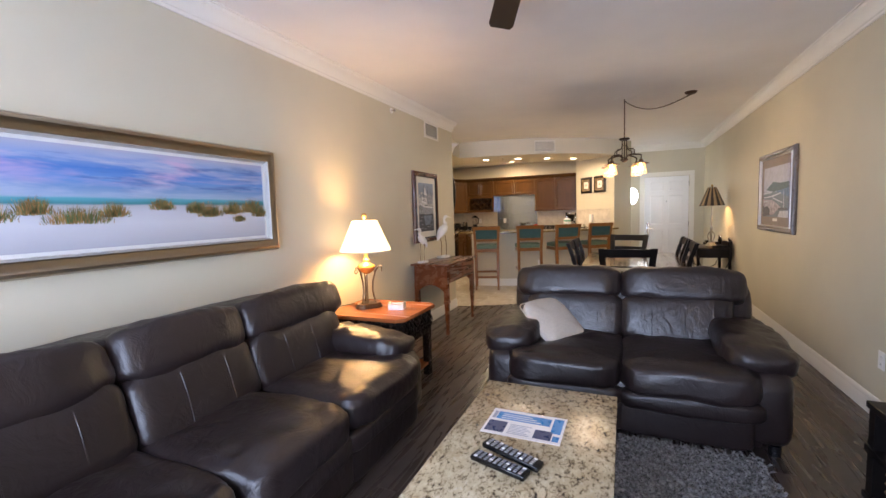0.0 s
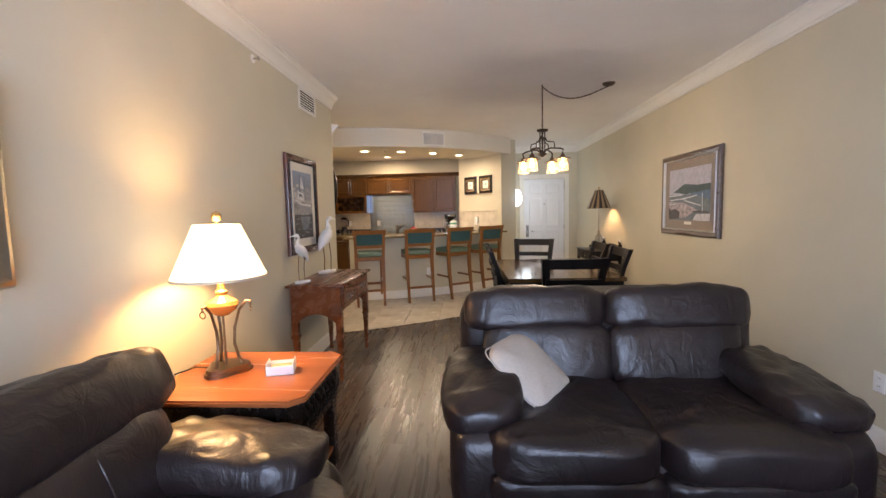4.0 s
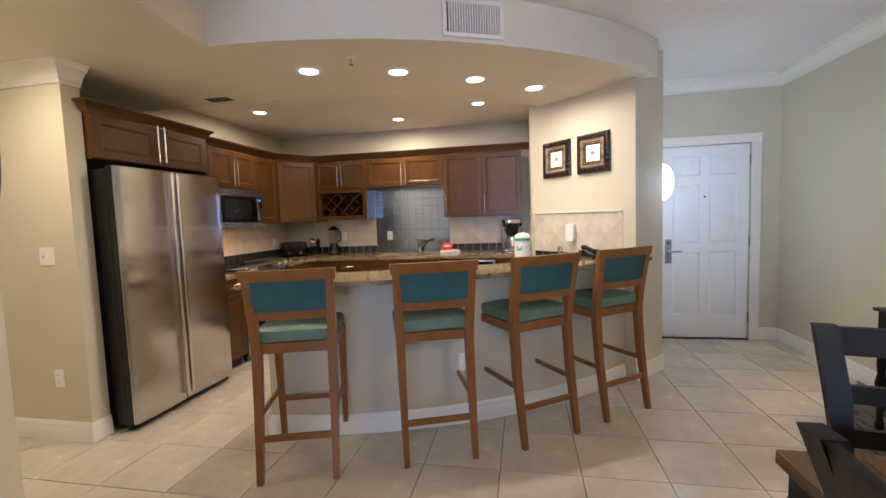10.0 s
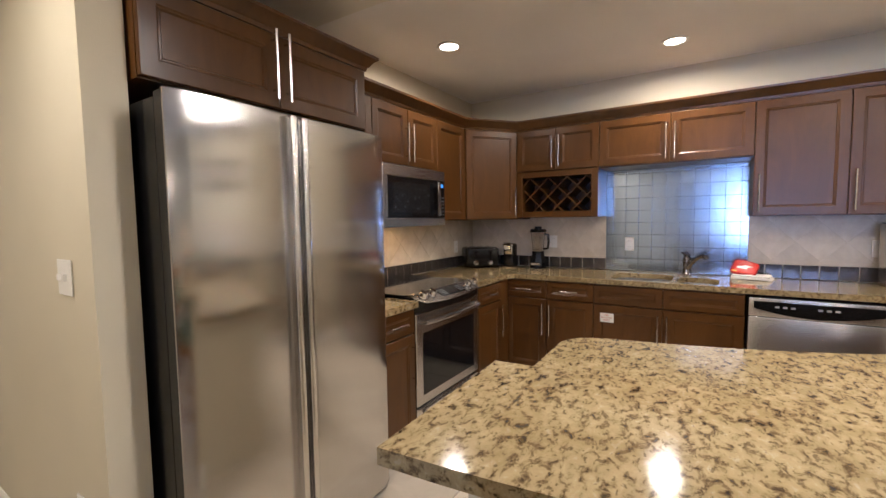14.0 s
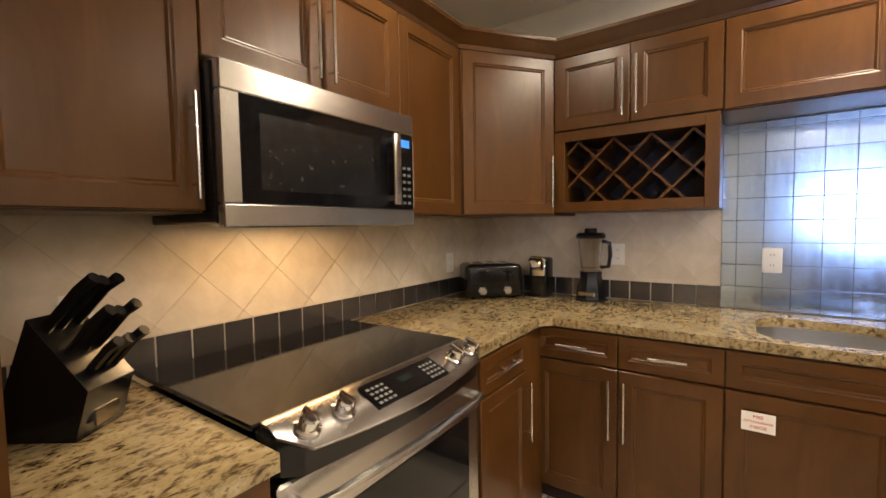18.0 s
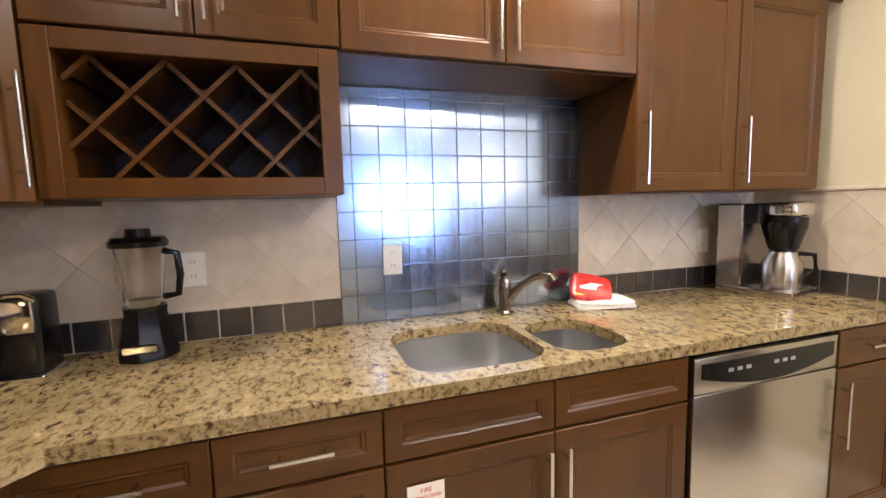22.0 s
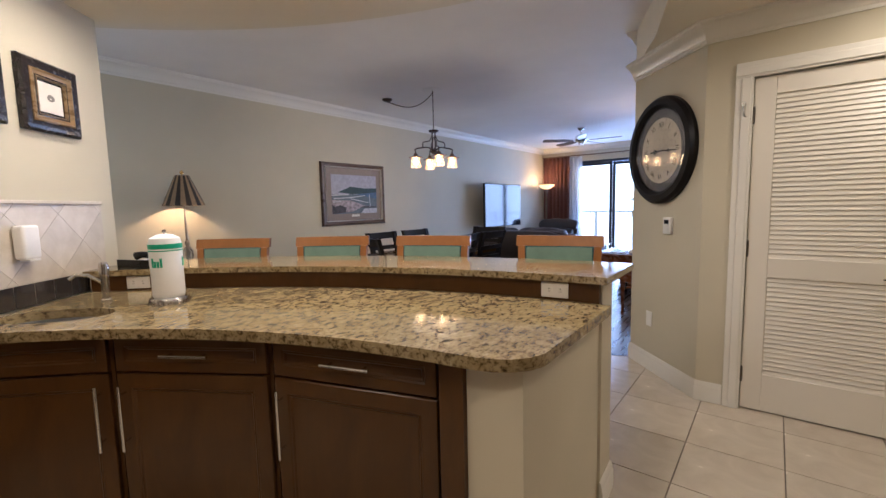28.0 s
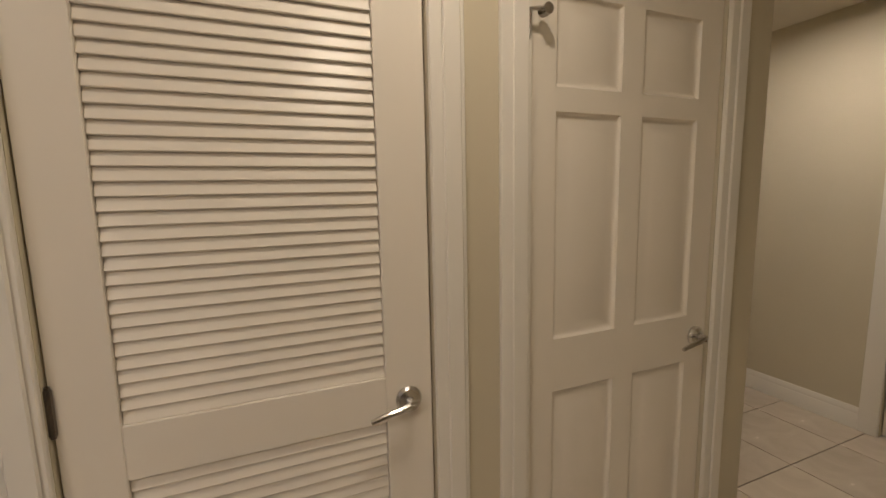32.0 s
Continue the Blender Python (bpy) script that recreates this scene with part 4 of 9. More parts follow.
def microwave():
    t = thing("microwave", "stainless over-the-range microwave with black glass door", "microwave", pose(-1.622, 9.612, 1.35, 0, 0, 90))
    W, Hh = 0.756, 0.418
    bm = fresh()
    box(bm, (0, 0.02, 0.012), (W, 0.40, Hh), 0.004)
    part("case", bm, BLACKP, t)
    bm = fresh()
    box(bm, (0.005, -0.012, 0.0), (W - 0.005, 0.02, 0.062), 0.004)
    part("bottom_strip", bm, STEELH, t)
    bm = fresh()
    box(bm, (0.005, -0.012, Hh - 0.075), (W - 0.005, 0.02, Hh), 0.004)
    part("top_strip", bm, STEELH, t)
    bm = fresh()
    box(bm, (0.005, -0.012, 0.0625), (0.055, 0.02, Hh - 0.0755), 0.002)
    part("side_strip", bm, STEELH, t)
    bm = fresh()
    box(bm, (0.0555, -0.010, 0.063), (W - 0.115, 0.02, Hh - 0.076), 0.003)
    d = part("door", bm, BLACKGL, t)
    bm = fresh()
    box(bm, (0.11, -0.0108, 0.10), (W - 0.22, -0.0095, Hh - 0.115))
    part("window", bm, plain("tinted_oven_glass", (0.010, 0.010, 0.011), 0.22, bump=0), d)
    bm = fresh()
    box(bm, (W - 0.155, -0.05, 0.075), (W - 0.118, -0.038, Hh - 0.09), 0.006, 2)
    for z in (0.10, Hh - 0.115):
        box(bm, (W - 0.15, -0.04, z - 0.01), (W - 0.123, -0.010, z + 0.01))
    part("handle", bm, NICKEL, d, "curved steel handle")
    bm = fresh()
    box(bm, (W - 0.113, -0.010, 0.063), (W - 0.006, 0.02, Hh - 0.076), 0.003)
    c = part("control_panel", bm, BLACKGL, t)
    bm = fresh()
    box(bm, (W - 0.095, -0.0115, Hh - 0.125), (W - 0.03, -0.0098, Hh - 0.098))
    part("display", bm, glow("blue_display", (0.05, 0.25, 0.9), 0.45), c)
    grey = plain("grey_key_print", (0.10, 0.10, 0.105), 0.5)
    for i in range(3):
        for j in range(6):
            bm = fresh()
            box(bm, (W - 0.098 + i * 0.028, -0.0112, 0.08 + j * 0.026), (W - 0.080 + i * 0.028, -0.0098, 0.09 + j * 0.026))
            part("key", bm, grey, c)
    bm = fresh()
    rod(bm, (W / 2, -0.013, Hh - 0.035), (W / 2, -0.010, Hh - 0.035), 0.012)
    part("badge", bm, NICKEL, t)
    bm = fresh()
    box(bm, (W / 2 - 0.06, 0.16, 0.006), (W / 2 + 0.06, 0.22, 0.0118))
    part("work_light", bm, glow("lit_work_light", (1.0, 0.75, 0.40), 8), t, "lit lamp lens over the cooktop")
    lamp("work_lamp", "AREA", pose(-1.81, 9.99, 1.353), 2.3, (1.0, 0.57, 0.22), 0.10, 0.50)


microwave()


def stove():
    t = thing("range", "stainless slide-in electric range with black glass cooktop", "range", pose(XS, 9.537, 0, 0, 0, 90))
    W = 0.796
    bm = fresh()
    box(bm, (0.004, 0.02, 0.06), (W - 0.004, 0.60, 0.905))
    part("body", bm, BLACKP, t)
    bm = fresh()
    box(bm, (-0.004, 0.055, 0.926), (W + 0.004, 0.655, 0.940), 0.004)
    part("cooktop", bm, BLACKGL, t, "black ceramic glass cooktop")
    bm = fresh()
    # sloped control panel with a bowed, rounded front edge over a black fascia
    n = 16

    def bow(u):
        return -0.052 - 0.036 * math.sin(math.pi * u) + 0.05 * max(0, 1 - min(u, 1 - u) / 0.02) ** 2

    def strip(rows):
        vs = [[bm.verts.new(p) for p in r] for r in rows]
        for a, b in zip(vs, vs[1:]):
            for k in range(len(a)):
                bm.faces.new((a[k], a[(k + 1) % len(a)], b[(k + 1) % len(a)], b[k]))
        bm.faces.new(vs[0])
        bm.faces.new(vs[-1])

    rows = []
    for i in range(n + 1):
        u = i / n
        x, y = 0.016 + (W - 0.032) * u, bow(u)
        z = 0.942 - (0.03 - y) * 0.4286
        rows.append([(x, y, z - 0.010), (x, y - 0.003, z - 0.004), (x, y + 0.003, z), (x, 0.03, 0.942), (x, 0.054, 0.942), (x, 0.054, 0.93)])
    strip(rows)
    cp = part("control_panel", bm, STEELH, t)
    bm = fresh()
    rows = []
    for i in range(n + 1):
        u = i / n
        x, y = 0.004 + (W - 0.008) * u, bow(u) + 0.012
        z = 0.930 - (0.03 - y) * 0.4286
        rows.append([(x, y + 0.006, 0.838), (x, y, z), (x, 0.05, 0.929), (x, 0.05, 0.838)])
    strip(rows)
    part("fascia", bm, BLACKP, cp, "black bowed strip under the controls")
    sl = pose(0, -0.019, 0.921, math.degrees(math.atan2(0.042, 0.098)))
    bm = fresh()
    box(bm, (0.26, -0.040, 0.0005), (0.56, 0.045, 0.004), 0.002)
    dp = part("touch_panel", bm, BLACKGL, cp, at=sl)
    grey = plain("pale_key_print", (0.13, 0.13, 0.13), 0.5)
    for i in range(4):
        for j in range(4):
            for ox in (0.272, 0.485):
                bm = fresh()
                box(bm, (ox + i * 0.017, -0.032 + j * 0.017, 0.004), (ox + 0.011 + i * 0.017, -0.024 + j * 0.017, 0.0048))
                part("key", bm, grey, dp)
    bm = fresh()
    box(bm, (0.385, 0.0, 0.004), (0.435, 0.022, 0.0048))
    part("clock_display", bm, plain("dark_clock_display", (0.012, 0.02, 0.018), 0.1, bump=0), dp)
    for x in (0.08, 0.18, 0.64, 0.73):
        bm = fresh()
        lathe(bm, [(0.001, 0.0), (0.030, 0.0), (0.030, 0.006), (0.024, 0.009), (0.022, 0.030), (0.018, 0.034), (0.001, 0.034)], 20)
        box(bm, (-0.006, -0.026, 0.026), (0.006, 0.026, 0.044), 0.003)
        part("knob", bm, CHROME, cp, "chrome burner knob", at=sl @ pose(x, 0.0, 0.001))
    bm = fresh()
    box(bm, (0.006, -0.02, 0.25), (W - 0.006, 0.02, 0.828), 0.006)
    d = part("oven_door", bm, STEELH, t)
    bm = fresh()
    box(bm, (0.075, -0.0225, 0.31), (W - 0.075, -0.0195, 0.70), 0.001)
    part("oven_window", bm, BLACKGL, d)
    bm = fresh()
    tube(bm, [(0.05, -0.02, 0.77), (0.06, -0.06, 0.775), (0.12, -0.072, 0.775), (W / 2, -0.08, 0.775), (W - 0.12, -0.072, 0.775), (W - 0.06, -0.06, 0.775), (W - 0.05, -0.02, 0.77)], 0.014, 10)
    part("handle", bm, STEELH, d, "bowed steel oven handle")
    bm = fresh()
    box(bm, (0.006, -0.02, 0.065), (W - 0.006, 0.02, 0.24), 0.006)
    d = part("warming_drawer", bm, STEELH, t)
    bm = fresh()
    tube(bm, [(0.08, -0.02, 0.20), (0.10, -0.05, 0.20), (W - 0.10, -0.05, 0.20), (W - 0.08, -0.02, 0.20)], 0.011, 10)
    part("handle", bm, STEELH, d)
    for x in (0.05, W - 0.05):
        bm = fresh()
        rod(bm, (x, 0.06, 0), (x, 0.06, 0.06), 0.018)
        part("foot", bm, BLACKP, t)


stove()


def dishwasher():
    t = thing("dishwasher", "stainless dishwasher with black bowed control strip", "dishwasher", pose(0.375, Y0, 0))
    W = 0.705
    bm = fresh()
    box(bm, (0.003, 0.004, 0.10), (W - 0.003, 0.57, 0.875))
    part("case", bm, BLACKP, t)
    bm = fresh()
    box(bm, (0.004, 0.05, 0.0), (W - 0.004, 0.5, 0.0995))
    part("toe_kick", bm, BLACKP, t)
    bm = fresh()
    box(bm, (0.012, -0.026, 0.115), (W - 0.012, 0.003, 0.735), 0.006, 2)
    part("door", bm, STEELH, t)
    bm = fresh()
    box(bm, (0.012, -0.026, 0.738), (W - 0.012, 0.003, 0.86), 0.006, 2)
    c = part("control_head", bm, STEELH, t)
    bm = fresh()
    n = 16
    up = [(0.04 + (W - 0.08) * i / n, 0.838) for i in range(n + 1)]
    lo = [(0.04 + (W - 0.08) * i / n, 0.79 - 0.045 * math.sin(math.pi * i / n)) for i in range(n, -1, -1)]
    f0 = [bm.verts.new((x, -0.030, z)) for x, z in up + lo]
    f1 = [bm.verts.new((x, -0.020, z)) for x, z in up + lo]
    bm.faces.new(f0)
    bm.faces.new(f1[::-1])
    for k in range(len(f0)):
        bm.faces.new((f0[k], f1[k], f1[(k + 1) % len(f0)], f0[(k + 1) % len(f0)]))
    part("control_strip", bm, BLACKP, c, "black bowed control strip")
    for x in (0.15, 0.19, 0.23, 0.36, 0.40, 0.44):
        bm = fresh()
        box(bm, (x, -0.0312, 0.80), (x + 0.022, -0.0298, 0.812))
        part("button", bm, plain("grey_button", (0.25, 0.25, 0.26), 0.4), c)


dishwasher()


# ---- worktops ----
def counter_edge(bm):
    es = [e for e in bm.edges if len(e.link_faces) == 2 and abs(e.verts[0].co.z - e.verts[1].co.z) < 1e-5 and e.calc_face_angle(0) > 1.2]
    bmesh.ops.bevel(bm, geom=es, offset=0.007, segments=2, affect="EDGES", profile=0.6)


def rounded(x0, y0, x1, y1, r, n=6):
    out = []
    for cx, cy, a in ((x1 - r, y1 - r, 0), (x0 + r, y1 - r, 90), (x0 + r, y0 + r, 180), (x1 - r, y0 + r, 270)):
        out += [(cx + r * math.cos(radians(a + 90 * k / n)), cy + r * math.sin(radians(a + 90 * k / n))) for k in range(n + 1)]
    return out


def holed(bm, outer, holes, z0, z1):
    """A slab with holes: top and bottom are filled between the loops."""
    for z, flip in ((z1, False), (z0, True)):
        edges = []
        for loop in [outer, *holes]:
            vs = [bm.verts.new((x, y, z)) for x, y in loop]
            edges += [bm.edges.new((vs[k], vs[(k + 1) % len(vs)])) for k in range(len(vs))]
        bmesh.ops.triangle_fill(bm, use_beauty=True, use_dissolve=True, edges=edges)
    for loop in [outer, *holes]:
        n = len(loop)
        for k in range(n):
            (xa, ya), (xb, yb) = loop[k], loop[(k + 1) % n]
            bm.faces.new([bm.verts.new(v) for v in ((xa, ya, z0), (xb, yb, z0), (xb, yb, z1), (xa, ya, z1))])
    bmesh.ops.remove_doubles(bm, verts=bm.verts, dist=1e-5)


SINKST = metal("satin_sink_steel", (0.53, 0.535, 0.55), 0.31, (260, 260, 260))
BOWL1, BOWL2 = rounded(-0.51, 10.99, -0.075, 11.415, 0.11), rounded(-0.045, 10.99, 0.225, 11.32, 0.10)
bm = fresh()
holed(bm, [(1.498, 11.575), (-2.025, 11.575), (-2.025, 10.34), (-1.31, 10.34), (-1.31, 10.87), (-1.265, 10.925), (1.498, 10.925)], [BOWL1, BOWL2], 0.8805, 0.918)
top = solid("worktop", bm, GRANITE, "speckled cream granite worktop with a double sink", "countertop")
bm = fresh()
prism(bm, [(-2.025, 9.182), (-1.28, 9.182), (-1.28, 9.53), (-2.025, 9.53)], 0.8805, 0.918)
counter_edge(bm)
solid("worktop", bm, GRANITE, "short speckled granite worktop beside the range", "countertop")


def bowl(parent_name, loop, depth, label):
    cx = sum(p[0] for p in loop) / len(loop)
    cy = sum(p[1] for p in loop) / len(loop)
    bm = fresh()
    rings = []
    for k, z in ((1.03, 0.879), (1.0, 0.879), (0.985, 0.80), (0.96, 0.72), (0.90, 0.879 - depth), (0.4, 0.874 - depth), (0.10, 0.872 - depth)):
        rings.append([bm.verts.new((cx + (x - cx) * k, cy + (y - cy) * k, z)) for x, y in loop])
    n = len(loop)
    for a, b in zip(rings, rings[1:]):
        for k in range(n):
            bm.faces.new((a[k], a[(k + 1) % n], b[(k + 1) % n], b[k]))
    bm.faces.new(rings[-1])
    return bm, (cx, cy, 0.873 - depth)


def sink(name, label, loops, depth):
    t = thing(name, label, "sink")
    for lp in loops:
        bm, c = bowl(name, lp, depth, label)
        b = part("basin", bm, SINKST, t, angle=60)
        part("drain", lathe(fresh(), [(0.001, 0.001), (0.04, 0.001), (0.04, 0.004), (0.03, 0.003), (0.001, 0.002)], 20, c), CHROME, b)


# the base unit gives way to the basins
sink("sink", "double-bowl undermount stainless steel sink", [BOWL1, BOWL2], 0.17)
bm = fresh()
for lo, hi in (((0.0, 0.001, 0.10), (0.975, 0.02, 0.88)), ((0.0, 0.56, 0.10), (0.975, 0.58, 0.88)), ((0, 0.02, 0.10), (0.018, 0.56, 0.88)), ((0.957, 0.02, 0.10), (0.975, 0.56, 0.88)), ((0.018, 0.02, 0.10), (0.957, 0.56, 0.12))):
    box(bm, lo, hi)
[c for c in sinkbase.children if c.name.startswith("body")][0].data = mesh_of("body", bm, CAB)


TAPMET = metal("dark_satin_nickel", (0.30, 0.27, 0.245), 0.22)


def faucet():
    t = thing("faucet", "brushed nickel single-lever kitchen faucet", "faucet", pose(0.0, 11.49, 0.918))
    part("body", lathe(fresh(), [(0.036, 0), (0.036, 0.006), (0.026, 0.016), (0.022, 0.06), (0.027, 0.09), (0.027, 0.13), (0.020, 0.145), (0.001, 0.147)], 20), TAPMET, t)
    part("spout", tube(fresh(), [(0.010, -0.008, 0.06), (0.045, -0.042, 0.115), (0.085, -0.080, 0.155), (0.115, -0.110, 0.170), (0.132, -0.127, 0.165), (0.138, -0.133, 0.145)], [0.018, 0.016, 0.015, 0.016, 0.018, 0.019], 12), TAPMET, t)
    part("lever", tube(fresh(), [(0, 0, 0.14), (-0.006, -0.004, 0.165), (-0.02, -0.03, 0.18), (-0.03, -0.055, 0.185)], [0.018, 0.014, 0.009, 0.007], 10), TAPMET, t)


faucet()


# ---- backsplash ----
def splash():
    def grid_tiles(holder, mat, x0, z0, nx, nz, s, m, g=0.0026, name="tile", th=0.006, gx=None):
        gx = gx or g
        bm = fresh()
        box(bm, (gx, -th, g), (s - gx, 0, s - g), 0.0012)
        me = mesh_of(name, bm, mat)
        for i in range(nx):
            for j in range(nz):
                o = new(name, me)
                o.parent = holder
                o.matrix_basis = m @ pose(x0 + i * s, 0, z0 + j * s)

    def panel(name, label, m, lo, hi, mat):
        t = thing(name, label, "backsplash", m)
        t["kind"] = "structure"
        bm = fresh()
        box(bm, (lo[0], -0.003, lo[1]), (hi[0], 0.0, hi[1]))
        part("bed", bm, mat, t)
        return t

    n = pose(0, 11.579, 0)
    # steel tiles in the recess over the sink
    t = panel("backsplash_steel", "square brushed steel wall tiles above the sink", n, (-0.645, 0.919), (0.41, 1.81), plain("grey_metal_joint", (0.32, 0.32, 0.33), 0.4, 0.7))
    xs = [-0.645] + [-0.584 + 0.1046 * k for k in range(10)] + [0.41]
    zs = [0.921] + [1.03 + 0.106 * k for k in range(8)] + [1.808]
    shapes = {}
    for xa, xb in zip(xs, xs[1:]):
        for za, zb in zip(zs, zs[1:]):
            key = (round(xb - xa, 4), round(zb - za, 4))
            if key not in shapes:
                bm = fresh()
                box(bm, (0.0008, -0.006, 0.0014), (key[0] - 0.0008, 0, key[1] - 0.0014), 0.0012)
                shapes[key] = mesh_of("tile", bm, STEELTILE)
            o = new("tile", shapes[key])
            o.parent = t
            o.matrix_basis = pose(xa, -0.003, za)

    def diamonds(t, lo, hi, s=0.20):
        """Square tiles set on their points, cut at the panel's edges."""
        h = s * 0.7071
        for i in range(-2, int((hi[0] - lo[0]) / h) + 3):
            for j in range(-2, int((hi[1] - lo[1]) / h) + 3):
                if (i + j) % 2:
                    continue
                cx, cz = lo[0] + i * h, lo[1] + 0.03 + j * h
                r = h - 0.0014
                poly = [(cx - r, cz), (cx, cz - r), (cx + r, cz), (cx, cz + r)]
                for ax, lim, sg in ((0, lo[0], 1), (0, hi[0], -1), (1, lo[1], 1), (1, hi[1], -1)):
                    new_poly = []
                    for k in range(len(poly)):
                        a, b = poly[k - 1], poly[k]
                        ia, ib = (a[ax] - lim) * sg >= 0, (b[ax] - lim) * sg >= 0
                        if ia != ib:
                            f = (lim - a[ax]) / (b[ax] - a[ax])
                            new_poly.append((a[0] + f * (b[0] - a[0]), a[1] + f * (b[1] - a[1])))
                        if ib:
                            new_poly.append(b)
                    poly = new_poly
                    if len(poly) < 3:
                        break
                if len(poly) < 3:
                    continue
                bm = fresh()
                f0 = [bm.verts.new((x - cx, -0.0055, z - cz)) for x, z in poly]
                f1 = [bm.verts.new((x - cx, -0.0025, z - cz)) for x, z in poly]
                bm.faces.new(f0)
                bm.faces.new(f1[::-1])
                for k in range(len(f0)):
                    bm.faces.new((f0[k], f1[k], f1[(k + 1) % len(f0)], f0[(k + 1) % len(f0)]))
                o = new("tile", mesh_of("tile", bm, SPLASH))
                o.parent = t
                o.matrix_basis = pose(cx, 0, cz)

    ds = 0.106
    runs = [("sink wall", n, -2.02, -0.647), ("sink wall", n, 0.412, 1.496), ("stove wall", pose(-2.029, 0, 0, 0, 0, 90), 9.18, 11.57),
            ("kitchen side wall", pose(1.499, 0, 0, 0, 0, -90), -11.57, -10.89), ("angled wall", pose(CX, CY, 0, 0, 0, T1 - 90), 2.62, 3.34)]
    for what, m, a, b in runs:
        if what == "angled wall":
            m = pose(1.5, 10.27, 0, 0, 0, -47.4) @ pose(0, -0.001, 0)
            a, b = 0.045, 1.05
        zt = 1.40 if what in ("sink wall", "stove wall") else 1.385
        t = panel("backsplash_stone", f"cream diagonal stone tiles with dark border on the {what}", m, (a, 0.919), (b, zt), GROUTL)
        k = int((b - a) / ds)
        grid_tiles(t, DARKTILE, a, 0.919, k, 1, ds, pose(0, -0.003, 0), 0.0032, "border_tile")
        if (b - a) - k * ds > 0.02:
            bm = fresh()
            box(bm, (a + k * ds + 0.002, -0.011, 0.921), (b, -0.003, 0.919 + ds - 0.002), 0.001)
            part("border_tile", bm, DARKTILE, t)
        diamonds(t, (a, 0.919 + ds), (b, zt))
        if what in ("kitchen side wall", "angled wall"):
            bm = fresh()
            e = b if what == "kitchen side wall" else a
            box(bm, (a, -0.016, zt), (b, 0.0, zt + 0.018), 0.004)
            box(bm, (e - (0.018 if e == a else 0), -0.016, 0.919), (e + (0.018 if e == b else 0), 0.0, zt + 0.018), 0.004)
            part("edge_bead", bm, SPLASH, t)


splash()


